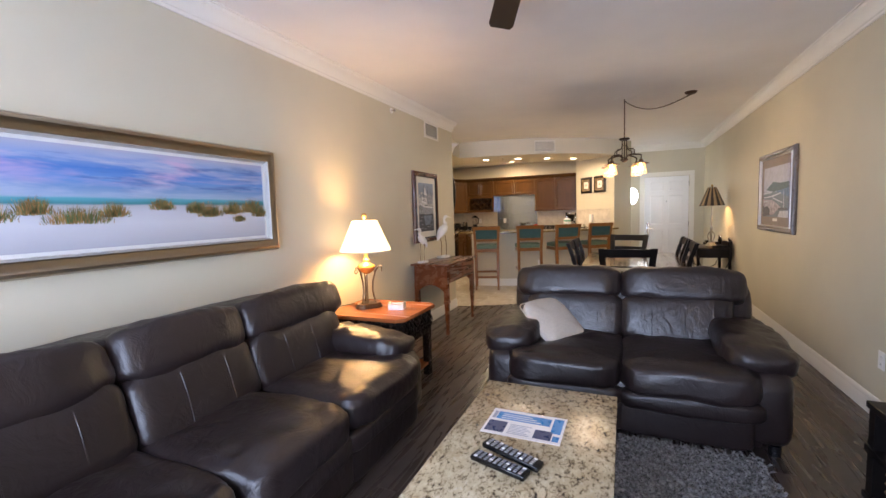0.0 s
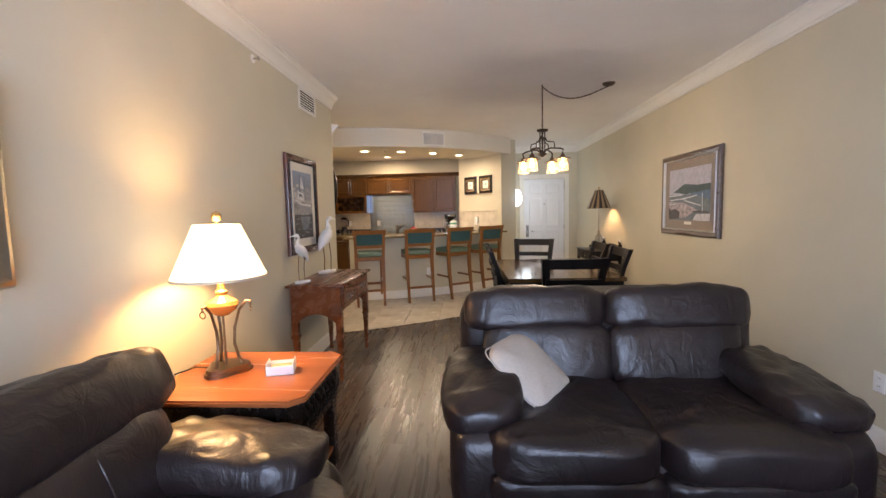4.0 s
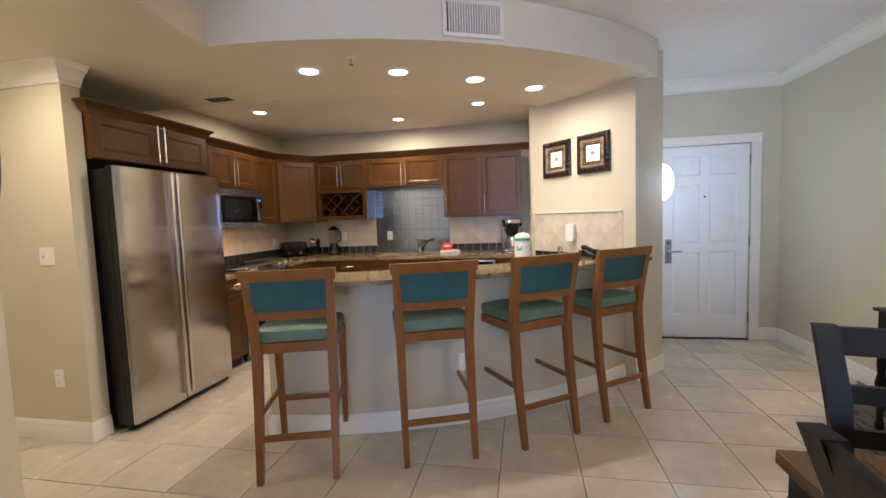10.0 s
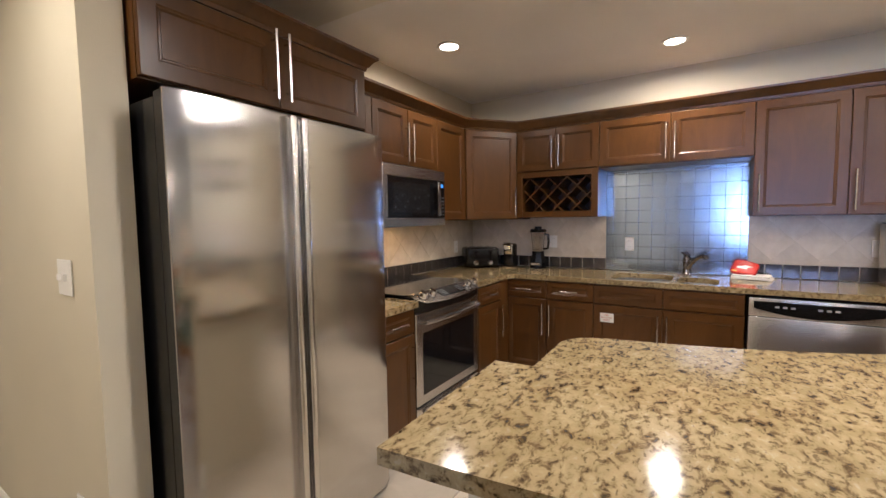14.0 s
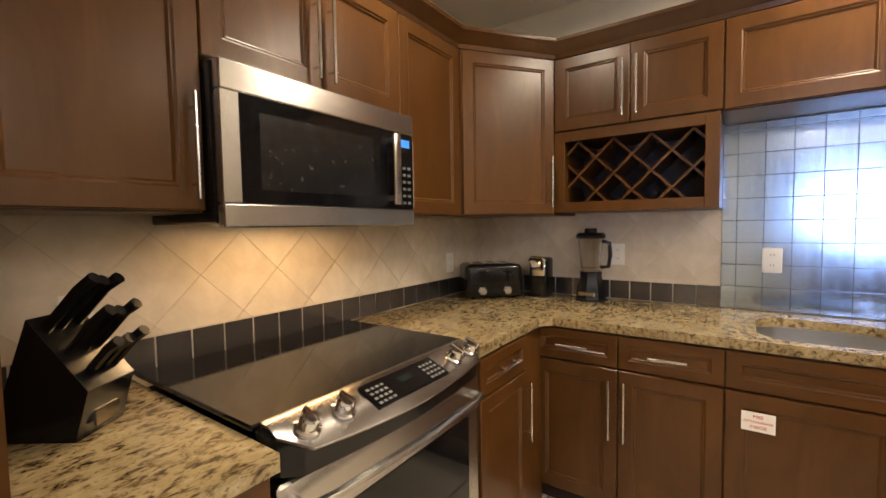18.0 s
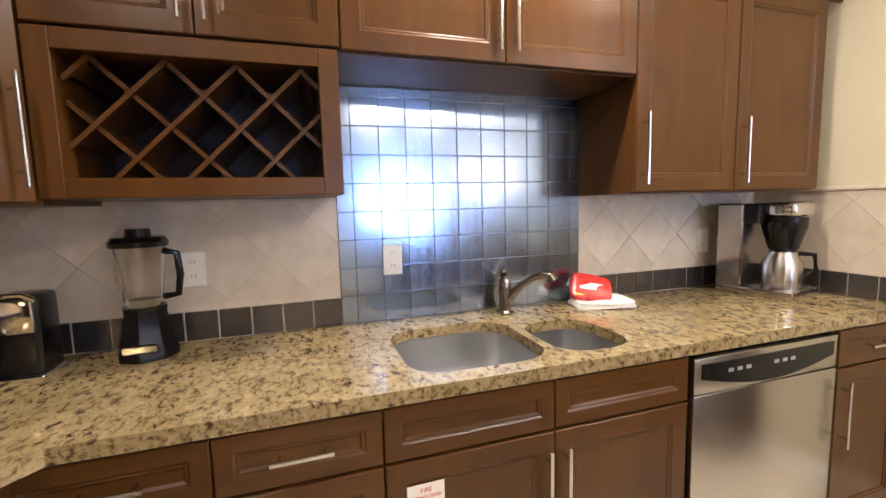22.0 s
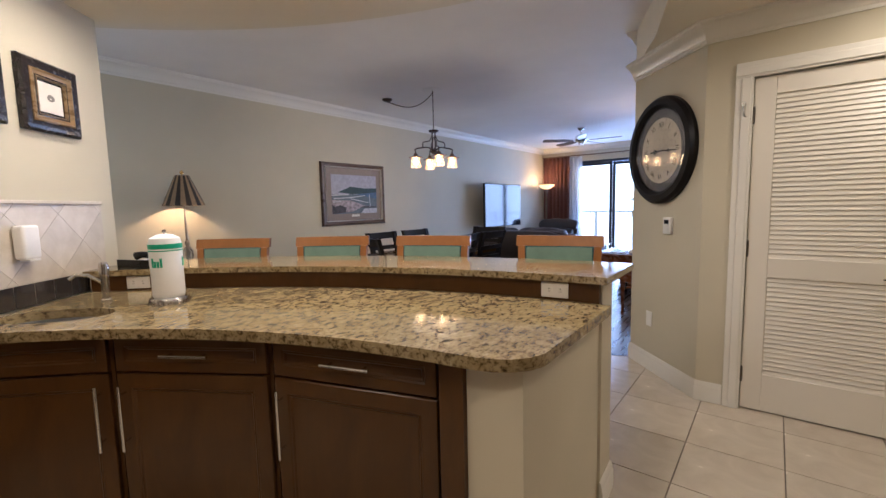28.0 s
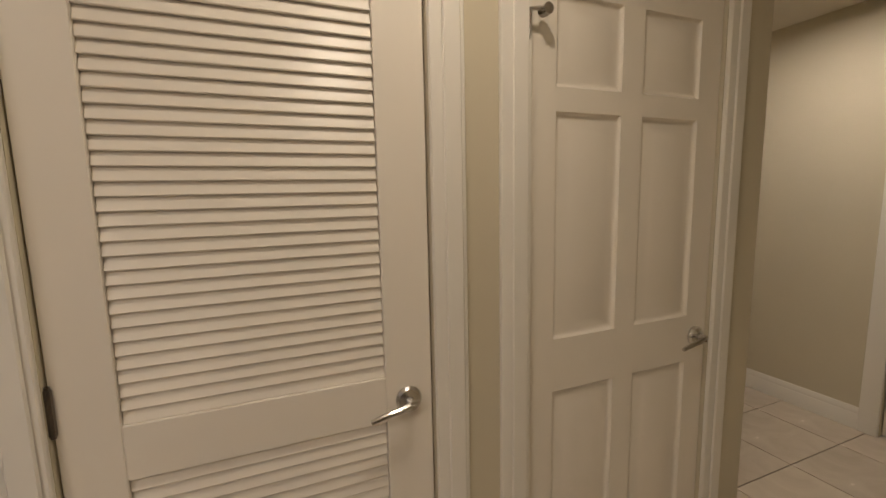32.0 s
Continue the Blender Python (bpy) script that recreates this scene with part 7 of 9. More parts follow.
heron(pose(0.27, 5.68, 0.825, 0, 0, 72), 1.0)
heron(pose(0.25, 5.10, 0.825, 0, 0, -105), 0.76)


# ---- paintings ----
def band_paint(name, bands, wob, freq, clumps=None, tint=None):
    """A painted landscape: colour bands up the sheet with broken, wavy borders; clumps: (low, high, scale, colour, amount)."""
    m = Mat(name, 0.5, spec=0.3)
    sep = m.t.nodes.new("ShaderNodeSeparateXYZ")
    m.t.links.new(m.tc.outputs["Generated"], sep.inputs[0])
    n = m.noise(1.0, 5, 0.6, m.coords(freq, out="Generated"), 0.6)
    ma = m.t.nodes.new("ShaderNodeMath")
    ma.operation = "MULTIPLY_ADD"
    m.t.links.new(n, ma.inputs[0])
    ma.inputs[1].default_value = wob
    m.t.links.new(sep.outputs[2], ma.inputs[2])
    sb = m.t.nodes.new("ShaderNodeMath")
    sb.operation = "SUBTRACT"
    m.t.links.new(ma.outputs[0], sb.inputs[0])
    sb.inputs[1].default_value = wob * 0.5
    c = m.ramp(sb.outputs[0], bands)
    for lo, hi, fr, col, amt, soft in clumps or ():
        k = m.noise(1.0, 4, 0.6, m.coords(fr, out="Generated"), 0.5)
        st = m.noise(1.0, 3, 0.6, m.coords((fr[0] * 22, 1, fr[2] * 3), out="Generated"), 0.8)
        ad = m.t.nodes.new("ShaderNodeMath")
        ad.operation = "MULTIPLY_ADD"
        m.t.links.new(st, ad.inputs[0])
        ad.inputs[1].default_value = 0.22
        m.t.links.new(k, ad.inputs[2])
        mask = m.ramp(k, [(amt, (0, 0, 0)), (amt + 0.22, (1, 1, 1))]) if soft else m.ramp(ad.outputs[0], [(amt + 0.10, (0, 0, 0)), (amt + 0.20, (1, 1, 1))])
        band = m.ramp(sep.outputs[2], [(max(0, lo - 0.05), (0, 0, 0)), (lo, (1, 1, 1)), (hi, (1, 1, 1)), (min(1, hi + 0.04), (0, 0, 0))])
        f = m.mix(mask, band, 1.0, "MULTIPLY")
        grain = m.noise(1.0, 4, 0.7, m.coords((90, 1, 30), out="Generated"))
        cc = col if soft else m.mix(tuple(v * 0.45 for v in col), tuple(min(1, v * 1.4) for v in col), grain)
        c = m.mix(c, cc, f)
    m.color(c).bump(m.noise(60, 4), 0.08, 0.002)
    return m.mat


BEACH = band_paint("beach_painting", [(0.0, (0.40, 0.40, 0.44)), (0.24, (0.54, 0.54, 0.57)), (0.36, (0.50, 0.50, 0.54)), (0.42, (0.44, 0.45, 0.48)), (0.44, (0.05, 0.22, 0.25)), (0.49, (0.08, 0.34, 0.40)), (0.51, (0.28, 0.38, 0.50)), (0.60, (0.16, 0.28, 0.48)),
                                      (0.70, (0.12, 0.26, 0.54)), (0.80, (0.06, 0.19, 0.50)), (0.90, (0.22, 0.32, 0.54)), (1.0, (0.40, 0.40, 0.50))], 0.05, (3, 1, 3.5),
                   [(0.54, 0.95, (2.6, 1, 6.5), (0.42, 0.44, 0.56), 0.46, True), (0.66, 1.0, (2.2, 1, 5.0), (0.62, 0.38, 0.52), 0.48, True), (0.60, 0.92, (3.1, 1, 8.0), (0.035, 0.10, 0.30), 0.52, True)])
SEA = band_paint("shore_painting", [(0.0, (0.66, 0.60, 0.66)), (0.16, (0.72, 0.68, 0.74)), (0.20, (0.26, 0.14, 0.15)), (0.32, (0.36, 0.22, 0.24)), (0.36, (0.18, 0.18, 0.20)), (0.44, (0.44, 0.42, 0.44)), (0.48, (0.22, 0.34, 0.36)), (0.58, (0.16, 0.38, 0.40)), (0.62, (0.05, 0.09, 0.10)),
                                    (0.69, (0.08, 0.11, 0.13)), (0.72, (0.46, 0.46, 0.60)), (0.86, (0.40, 0.40, 0.60)), (1.0, (0.24, 0.26, 0.46))], 0.06, (4, 1, 5), [(0.14, 0.34, (26, 1, 16), (0.20, 0.11, 0.11), 0.46, False)])
HARBOUR = band_paint("harbour_print", [(0.0, (0.05, 0.06, 0.07)), (0.15, (0.22, 0.25, 0.28)), (0.3, (0.07, 0.08, 0.09)), (0.42, (0.35, 0.36, 0.36)), (0.5, (0.12, 0.13, 0.14)), (0.62, (0.55, 0.54, 0.52)), (0.75, (0.16, 0.19, 0.24)), (1.0, (0.26, 0.32, 0.44))],
                     0.5, (9, 1, 22), [(0.35, 0.8, (7, 1, 16), (0.55, 0.55, 0.52), 0.58, False)])


def sheet(material, name="painting"):
    def fill(t, w, h, y):
        bm = fresh()
        box(bm, (-w / 2, y - 0.0015, -h / 2), (w / 2, y, h / 2))
        part(name, bm, material, t)
    return fill




def flat_shapes(t, y, w, h, shapes):
    """Painted shapes: polygons in parts of the sheet's width and height, each a thin skin of paint."""
    for name, mt, poly in shapes:
        bm = fresh()
        f0 = [bm.verts.new(((u - 0.5) * w, y, (v - 0.5) * h)) for u, v in poly]
        f1 = [bm.verts.new(((u - 0.5) * w, y - 0.0008, (v - 0.5) * h)) for u, v in poly]
        bm.faces.new(f0)
        bm.faces.new(f1[::-1])
        for k in range(len(f0)):
            bm.faces.new((f0[k], f1[k], f1[(k + 1) % len(f0)], f0[(k + 1) % len(f0)]))
        part(name, bm, mt, t)


def dune_sheet(t, w, h, y):
    sheet(BEACH)(t, w, h, y)
    rng = random.Random(11)
    GRASS = [plain("olive_paint", (0.17, 0.15, 0.05), 0.6, var=0.4, scale=30), plain("ochre_paint", (0.38, 0.20, 0.07), 0.6, var=0.4, scale=30), plain("green_paint", (0.09, 0.16, 0.06), 0.6, var=0.4, scale=30)]
    # tufts of beach grass on low dunes: place, foot height, width, height
    for cu, cv, tw, th in ((0.05, 0.30, 0.16, 0.17), (0.16, 0.36, 0.10, 0.13), (0.27, 0.27, 0.20, 0.16), (0.37, 0.33, 0.10, 0.12), (0.53, 0.40, 0.10, 0.11), (0.66, 0.36, 0.09, 0.12), (0.72, 0.31, 0.12, 0.16), (0.83, 0.34, 0.12, 0.15), (0.93, 0.36, 0.13, 0.17), (0.86, 0.24, 0.07, 0.06), (0.97, 0.30, 0.09, 0.12)):
        bm = fresh()
        for k in range(300):
            r = rng.gauss(0, 0.42)
            if abs(r) > 1:
                continue
            u0, v0 = cu + tw * 0.5 * r, cv + rng.uniform(-0.03, 0.02)
            ht = th * 1.2 * math.sqrt(1 - r * r) * rng.uniform(0.3, 1.0)
            ln = rng.uniform(-0.25, 0.25) * ht * 0.5 + 0.2 * ht * r * 0.5
            pts = [((u0 - 0.5) * w, (v0 - 0.5) * h), ((u0 - 0.5) * w + 0.004, (v0 - 0.5) * h), ((u0 + ln - 0.5) * w + 0.001, (v0 + ht - 0.5) * h)]
            d = y - 0.0020 - 0.0002 * (k % 5)
            f = bm.faces.new([bm.verts.new((a, d, b)) for a, b in pts])
            f.material_index = rng.choice((0, 0, 1, 1, 2))
        me = mesh_of("painted_grass", bm, GRASS, keep_normals=True)
        o = new("painted_grass", me)
        o.parent = t


def harbour_sheet(t, w, h, y):
    sheet(HARBOUR, "print")(t, w, h, y)
    W_, G_, D_, B_ = plain("print_white", (0.62, 0.62, 0.64), 0.6, var=0.2, scale=40), plain("print_grey", (0.26, 0.27, 0.30), 0.6, var=0.3, scale=40), plain("print_dark", (0.035, 0.04, 0.05), 0.6, var=0.4, scale=40), plain("print_blue_grey", (0.12, 0.15, 0.20), 0.6, var=0.3, scale=25)
    flat_shapes(t, y - 0.0016, w, h, [("painted_water", D_, [(0, 0), (1, 0), (1, 0.36), (0, 0.36)])])
    flat_shapes(t, y - 0.0026, w, h, [
        ("painted_reflection", B_, [(0.30, 0.33), (0.88, 0.33), (0.72, 0.14), (0.42, 0.12)]),
        ("painted_hull", G_, [(0.10, 0.56), (0.36, 0.50), (0.92, 0.48), (0.84, 0.36), (0.40, 0.35), (0.22, 0.46)]),
        ("painted_gunwale", W_, [(0.08, 0.59), (0.36, 0.53), (0.94, 0.51), (0.93, 0.48), (0.36, 0.50), (0.10, 0.555)]),
        ("painted_cabin", W_, [(0.20, 0.60), (0.52, 0.56), (0.52, 0.68), (0.22, 0.71)]),
        ("painted_window", D_, [(0.26, 0.63), (0.46, 0.61), (0.46, 0.655), (0.27, 0.675)]),
        ("painted_house", G_, [(0.56, 0.58), (0.95, 0.57), (0.95, 0.72), (0.74, 0.78), (0.56, 0.70)]),
        ("painted_mast", D_, [(0.30, 0.70), (0.315, 0.70), (0.34, 0.97), (0.33, 0.97)]),
        ("painted_mast", D_, [(0.62, 0.58), (0.635, 0.58), (0.60, 0.95), (0.59, 0.95)]),
        ("painted_sail", W_, [(0.36, 0.76), (0.56, 0.74), (0.42, 0.93)])])
    flat_shapes(t, y - 0.0026, w, h, [("painted_ripple", G_, [(u, v), (u + 0.16, v + 0.004), (u + 0.17, v + 0.012), (u + 0.02, v + 0.010)]) for u, v in ((0.05, 0.06), (0.3, 0.04), (0.6, 0.07), (0.75, 0.12), (0.12, 0.14), (0.02, 0.22), (0.78, 0.22), (0.1, 0.29), (0.5, 0.09))])


def shore_sheet(t, w, h, y):
    """Evening shore: pale sky, green headland, jetties, white surf and dark rocks."""
    def ink(name, c, v=0.25):
        return plain(name, c, 0.45, var=v, scale=25)
    sheet(ink("print_sky", (0.38, 0.37, 0.44), 0.15), "print")(t, w, h, y)
    water, head, far, surf, rock, sand = ink("print_water", (0.12, 0.145, 0.165)), ink("print_headland", (0.026, 0.055, 0.055)), ink("print_far_sea", (0.07, 0.12, 0.20)), ink("print_surf", (0.50, 0.50, 0.53)), ink("print_rock", (0.05, 0.042, 0.045), 0.5), ink("print_sand", (0.34, 0.28, 0.29), 0.5)
    flat_shapes(t, y - 0.0016, w, h, [
        ("painted_water", water, [(0, 0), (1, 0), (1, 0.50), (0, 0.50)])])
    flat_shapes(t, y - 0.0026, w, h, [
        ("painted_far_sea", far, [(0.55, 0.50), (1, 0.38), (1, 0.66), (0.62, 0.64)]),
        ("painted_sand", sand, [(0, 0.02), (0.42, 0.04), (0.72, 0.20), (0.40, 0.34), (0.0, 0.36)])])
    flat_shapes(t, y - 0.0036, w, h, [
        ("painted_headland", head, [(0.12, 0.55), (0.45, 0.50), (1, 0.56), (1, 0.67), (0.72, 0.66), (0.40, 0.70), (0.26, 0.62)]),
        ("painted_surf", surf, [(0, 0.46), (0.36, 0.48), (0.36, 0.505), (0, 0.49)]),
        ("painted_surf", surf, [(0.04, 0.38), (0.40, 0.40), (0.72, 0.46), (0.72, 0.48), (0.36, 0.425), (0.04, 0.40)]),
        ("painted_surf", surf, [(0.02, 0.29), (0.20, 0.31), (0.20, 0.33), (0.02, 0.315)]),
        ("painted_surf", surf, [(0.40, 0.37), (0.80, 0.27), (0.80, 0.29), (0.42, 0.39)]),
        ("painted_rock", rock, [(0, 0.0), (0.28, 0.03), (0.30, 0.16), (0.16, 0.22), (0.06, 0.18), (0, 0.24)]),
        ("painted_rock", rock, [(0.60, 0.15), (0.98, 0.14), (0.98, 0.17), (0.80, 0.19), (0.66, 0.18)]),
        ("painted_post", surf, [(0.83, 0.16), (0.845, 0.16), (0.835, 0.50), (0.825, 0.50)]),
        ("painted_foam", surf, [(0.62, 0.0), (1, 0.0), (1, 0.13), (0.70, 0.12)])])


SILVERGOLD = metal("champagne_gilt_frame", (0.42, 0.34, 0.24), 0.34, (3, 60, 60))
SILVERLIP = plain("pale_silver_lip", (0.60, 0.58, 0.54), 0.35, 0.3, bump=0)
framed("framed_painting", "long beach dune painting in champagne gilt frame", pose(XL + 0.002, 2.04, 1.532, 0, 0, 90), 1.70, 0.684, 0.085, SILVERGOLD, 0.020, plain("white_liner", (0.70, 0.69, 0.66), 0.5, var=0.03), dune_sheet, SILVERLIP, 0.06)
framed("framed_print", "tall harbour print in dark red wood frame", pose(XL + 0.002, 5.435, 1.49, 0, 0, 90), 0.70, 0.875, 0.062, wood("dark_red_frame", (0.06, 0.018, 0.010), (0.13, 0.04, 0.02), "z", 0.25), 0.075, PAPER, harbour_sheet, DARKFRAME, 0.035)
pc = framed("framed_print", "shore scene print in dark gilt frame", pose(XR - 0.002, 6.16, 1.527, 0, 0, -90), 1.14, 0.86, 0.065, wood("dark_gilt_frame", (0.075, 0.045, 0.030), (0.15, 0.10, 0.07), "x", 0.3), 0.095, plain("taupe_mat", (0.25, 0.20, 0.165), 0.6), shore_sheet, SILVERLIP, 0.04)
bm = fresh()
box(bm, (-0.07, -0.019, -0.315), (0.07, -0.0165, -0.285))
part("name_plate", bm, PAPER, pc)


# ---- television ----
def television():
    t = thing("television", "large black flat television on a wall arm", "television", pose(3.70, 2.36, 1.318, 0, 0, -90))
    w, h = 1.48, 0.88
    bm = fresh()
    box(bm, (-w / 2, 0.002, -h / 2), (w / 2, 0.045, h / 2), 0.008, 2)
    part("case", bm, BLACKP, t)
    bm = fresh()
    box(bm, (-w / 2 + 0.014, -0.001, -h / 2 + 0.02), (w / 2 - 0.014, 0.0035, h / 2 - 0.014))
    part("screen", bm, plain("dark_glossy_screen", (0.004, 0.004, 0.005), 0.08, bump=0), t)
    bm = fresh()
    box(bm, (-0.15, 0.045, -0.15), (0.15, 0.06, 0.15))
    box(bm, (-0.03, 0.06, -0.05), (0.03, 0.255, 0.05))
    box(bm, (-0.12, 0.255, -0.16), (0.12, 0.268, 0.16))
    part("wall_arm", bm, BLACKP, t)
    t = thing("tv_stand", "low black wooden television stand with shelves", "tv stand", pose(3.467, 1.76, 0))
    for z in (0.06, 0.28, 0.48):
        bm = fresh()
        box(bm, (0, 0, z), (0.50, 1.24, z + 0.03), 0.003)
        part("shelf" if z < 0.4 else "top", bm, BLACKW, t)
    for x in (0.01, 0.44):
        for y in (0.01, 0.60, 1.18):
            bm = fresh()
            box(bm, (x, y, 0), (x + 0.05, y + 0.05, 0.4795))
            part("leg", bm, BLACKW, t)
    bm = fresh()
    box(bm, (0.06, 0.15, 0.3105), (0.30, 0.55, 0.365), 0.004)
    solid("cable_box", bm, BLACKP, "black cable receiver on the stand shelf", "receiver", pose(3.467, 1.76, 0))

    t = thing("basket", "woven wicker basket on the low stand shelf", "basket", pose(3.50, 2.44, 0.0905))
    WICK = plain("tan_wicker", (0.26, 0.16, 0.075), 0.7, var=0.35, scale=70, bump=0.4)
    part("floor", box(fresh(), (0.01, 0.01, 0), (0.35, 0.41, 0.008)), WICK, t)
    for j in range(8):
        bm = fresh()
        z = 0.015 + j * 0.019
        o = 0.004 * (j % 2)
        tube(bm, [(0.0 - o, 0.0 - o, z), (0.36 + o, 0.0 - o, z), (0.36 + o, 0.42 + o, z), (0.0 - o, 0.42 + o, z), (0.0 - o, 0.0 - o, z)], 0.0105, 6)
        part("woven_band", bm, WICK, t)


television()
plate_at("outlet", "white wall outlet beside the television stand", pose(XR - 0.001, 4.05, 0.39, 0, 0, -90))
plate_at("outlet", "white cable plate low on the wall", pose(XR - 0.001, 3.77, 0.38, 0, 0, -90), kind="blank")


# ---- ceiling fan ----
def fan():
    t = thing("ceiling_fan", "brushed nickel ceiling fan with five dark blades", "ceiling fan", pose(2.06, 2.4, H_MAIN))
    part("canopy", lathe(fresh(), [(0.065, 0.0), (0.065, -0.02), (0.03, -0.055), (0.001, -0.056)], 24), NICKEL, t)
    part("rod", rod(fresh(), (0, 0, -0.05), (0, 0, -0.14), 0.012), NICKEL, t)
    part("motor", lathe(fresh(), [(0.02, -0.13), (0.07, -0.14), (0.105, -0.175), (0.11, -0.21), (0.09, -0.245), (0.06, -0.26), (0.05, -0.30), (0.001, -0.305)], 28), NICKEL, t)
    BLADE = wood("dark_fan_blade", (0.02, 0.012, 0.010), (0.05, 0.03, 0.02), "x", 0.35)
    for k in range(5):
        m = pose(0, 0, 0, 0, 0, 112 + 72 * k)
        b = part("blade_arm", box(fresh(), (0.07, -0.018, -0.232), (0.21, 0.018, -0.226), 0.003), NICKEL, t, at=m)
        bm = fresh()
        prism(bm, [(0.17, -0.045), (0.30, -0.062), (0.66, -0.070), (0.70, -0.055), (0.70, 0.055), (0.66, 0.070), (0.30, 0.062), (0.17, 0.045)], -0.004, 0.004)
        for v in bm.verts:
            v.co = pose(0, 0, -0.234, 11, 0, 0) @ v.co
        part("blade", bm, BLADE, b)


fan()


# ---- torchiere, curtain ----
def torchiere():
    t = thing("floor_lamp", "lit dark torchiere floor lamp with cream bowl", "floor lamp", pose(3.63, 0.42, 0))
    part("base", lathe(fresh(), [(0.14, 0), (0.14, 0.015), (0.05, 0.05), (0.02, 0.07), (0.001, 0.071)], 24), BRONZE, t)
    part("pole", lathe(fresh(), [(0.016, 0.06), (0.016, 0.8), (0.03, 0.83), (0.03, 0.9), (0.018, 0.93), (0.018, 1.58), (0.04, 1.62), (0.04, 1.68), (0.001, 1.69)], 16), BRONZE, t)
    g = Mat("lit_alabaster_bowl", 0.4)
    g.color((0.9, 0.7, 0.45))
    g.b.inputs["Emission Color"].default_value = (1.0, 0.62, 0.26, 1)
    g.b.inputs["Emission Strength"].default_value = 2.2
    part("bowl", lathe(fresh(), [(0.03, 1.68), (0.10, 1.70), (0.17, 1.745), (0.19, 1.79), (0.185, 1.79), (0.165, 1.75), (0.10, 1.71), (0.02, 1.69)], 32), g.mat, t, "lit alabaster glass bowl")
    lamp("torchiere_bulb", "POINT", pose(3.63, 0.42, 1.83), 22, WARM, 0.05)


torchiere()


def drape(name, label, x0, x1, y, z0, z1, mat, folds, amp, thick=0.004):
    bm = fresh()
    n = folds * 12
    rows = []
    for z, k in ((z0, 1.15), (z0 + 0.4 * (z1 - z0), 1.0), (z1 - 0.15, 0.8), (z1, 0.65)):
        rows.append([bm.verts.new((x0 + (x1 - x0) * i / n, y + amp * k * (math.sin(2 * math.pi * folds * i / n) + 0.3 * math.sin(5.1 * i / n * folds + z)), z)) for i in range(n + 1)])
    for a, b in zip(rows, rows[1:]):
        for i in range(n):
            bm.faces.new((a[i], a[i + 1], b[i + 1], b[i]))
    ob = solid(name, bm, mat, label, "curtain", angle=80)
    sd = ob.modifiers.new("thickness", "SOLIDIFY")
    sd.thickness = thick
    return ob


drape("curtain", "dark red-brown floor-length curtain gathered beside the balcony door", 3.22, 3.90, YW + 0.11, 0.02, 2.46, plain("rust_brown_fabric", (0.13, 0.045, 0.03), 0.85, bump=0.2), 7, 0.035)
SHEER = Mat("white_sheer", 0.9)
SHEER.color((0.85, 0.85, 0.85))
SHEER.b.inputs["Transmission Weight"].default_value = 0.35
SHEER.b.inputs["Alpha"].default_value = 0.6
drape("sheer_curtain", "white translucent sheer curtain beside the glass", 2.92, 3.25, YW + 0.06, 0.02, 2.46, SHEER.mat, 5, 0.02, 0.001)
bm = fresh()
rod(bm, (0.3, YW + 0.10, 2.475), (3.92, YW + 0.10, 2.475), 0.014)
for x in (0.35, 2.0, 3.88):
    box(bm, (x - 0.01, YW + 0.001, 2.455), (x + 0.01, YW + 0.10, 2.47))
solid("curtain_rod", bm, BRONZE, "dark metal curtain rod above the balcony door", "curtain rod")


# ---- dining ----
TABLEW = wood("striped_brown_table_wood", (0.036, 0.019, 0.008), (0.145, 0.080, 0.033), "y", 0.15, 0.55, streak=0.4)


def dining_table():
    t = thing("dining_table", "large rectangular dining table with brown striped top", "dining table", pose(2.02, 5.44, 0))
    w, d, h = 1.06, 1.54, 0.78
    n = 7
    for k in range(n):
        bm = fresh()
        a, b = w * k / n, w * (k + 1) / n
        box(bm, (a + 0.0004, 0, h - 0.035), (b - 0.0004, d, h), 0.0012)
        part("top_board", bm, TABLEW, t)
    bm = fresh()
    box(bm, (0.02, 0.02, h - 0.13), (w - 0.02, d - 0.02, h - 0.0355))
    part("apron", bm, BLACKW, t)
    for x in (0.03, w - 0.12):
        for y in (0.03, d - 0.12):
            bm = fresh()
            box(bm, (x, y, 0), (x + 0.09, y + 0.09, h - 0.131), 0.006)
            part("leg", bm, BLACKW, t)


dining_table()


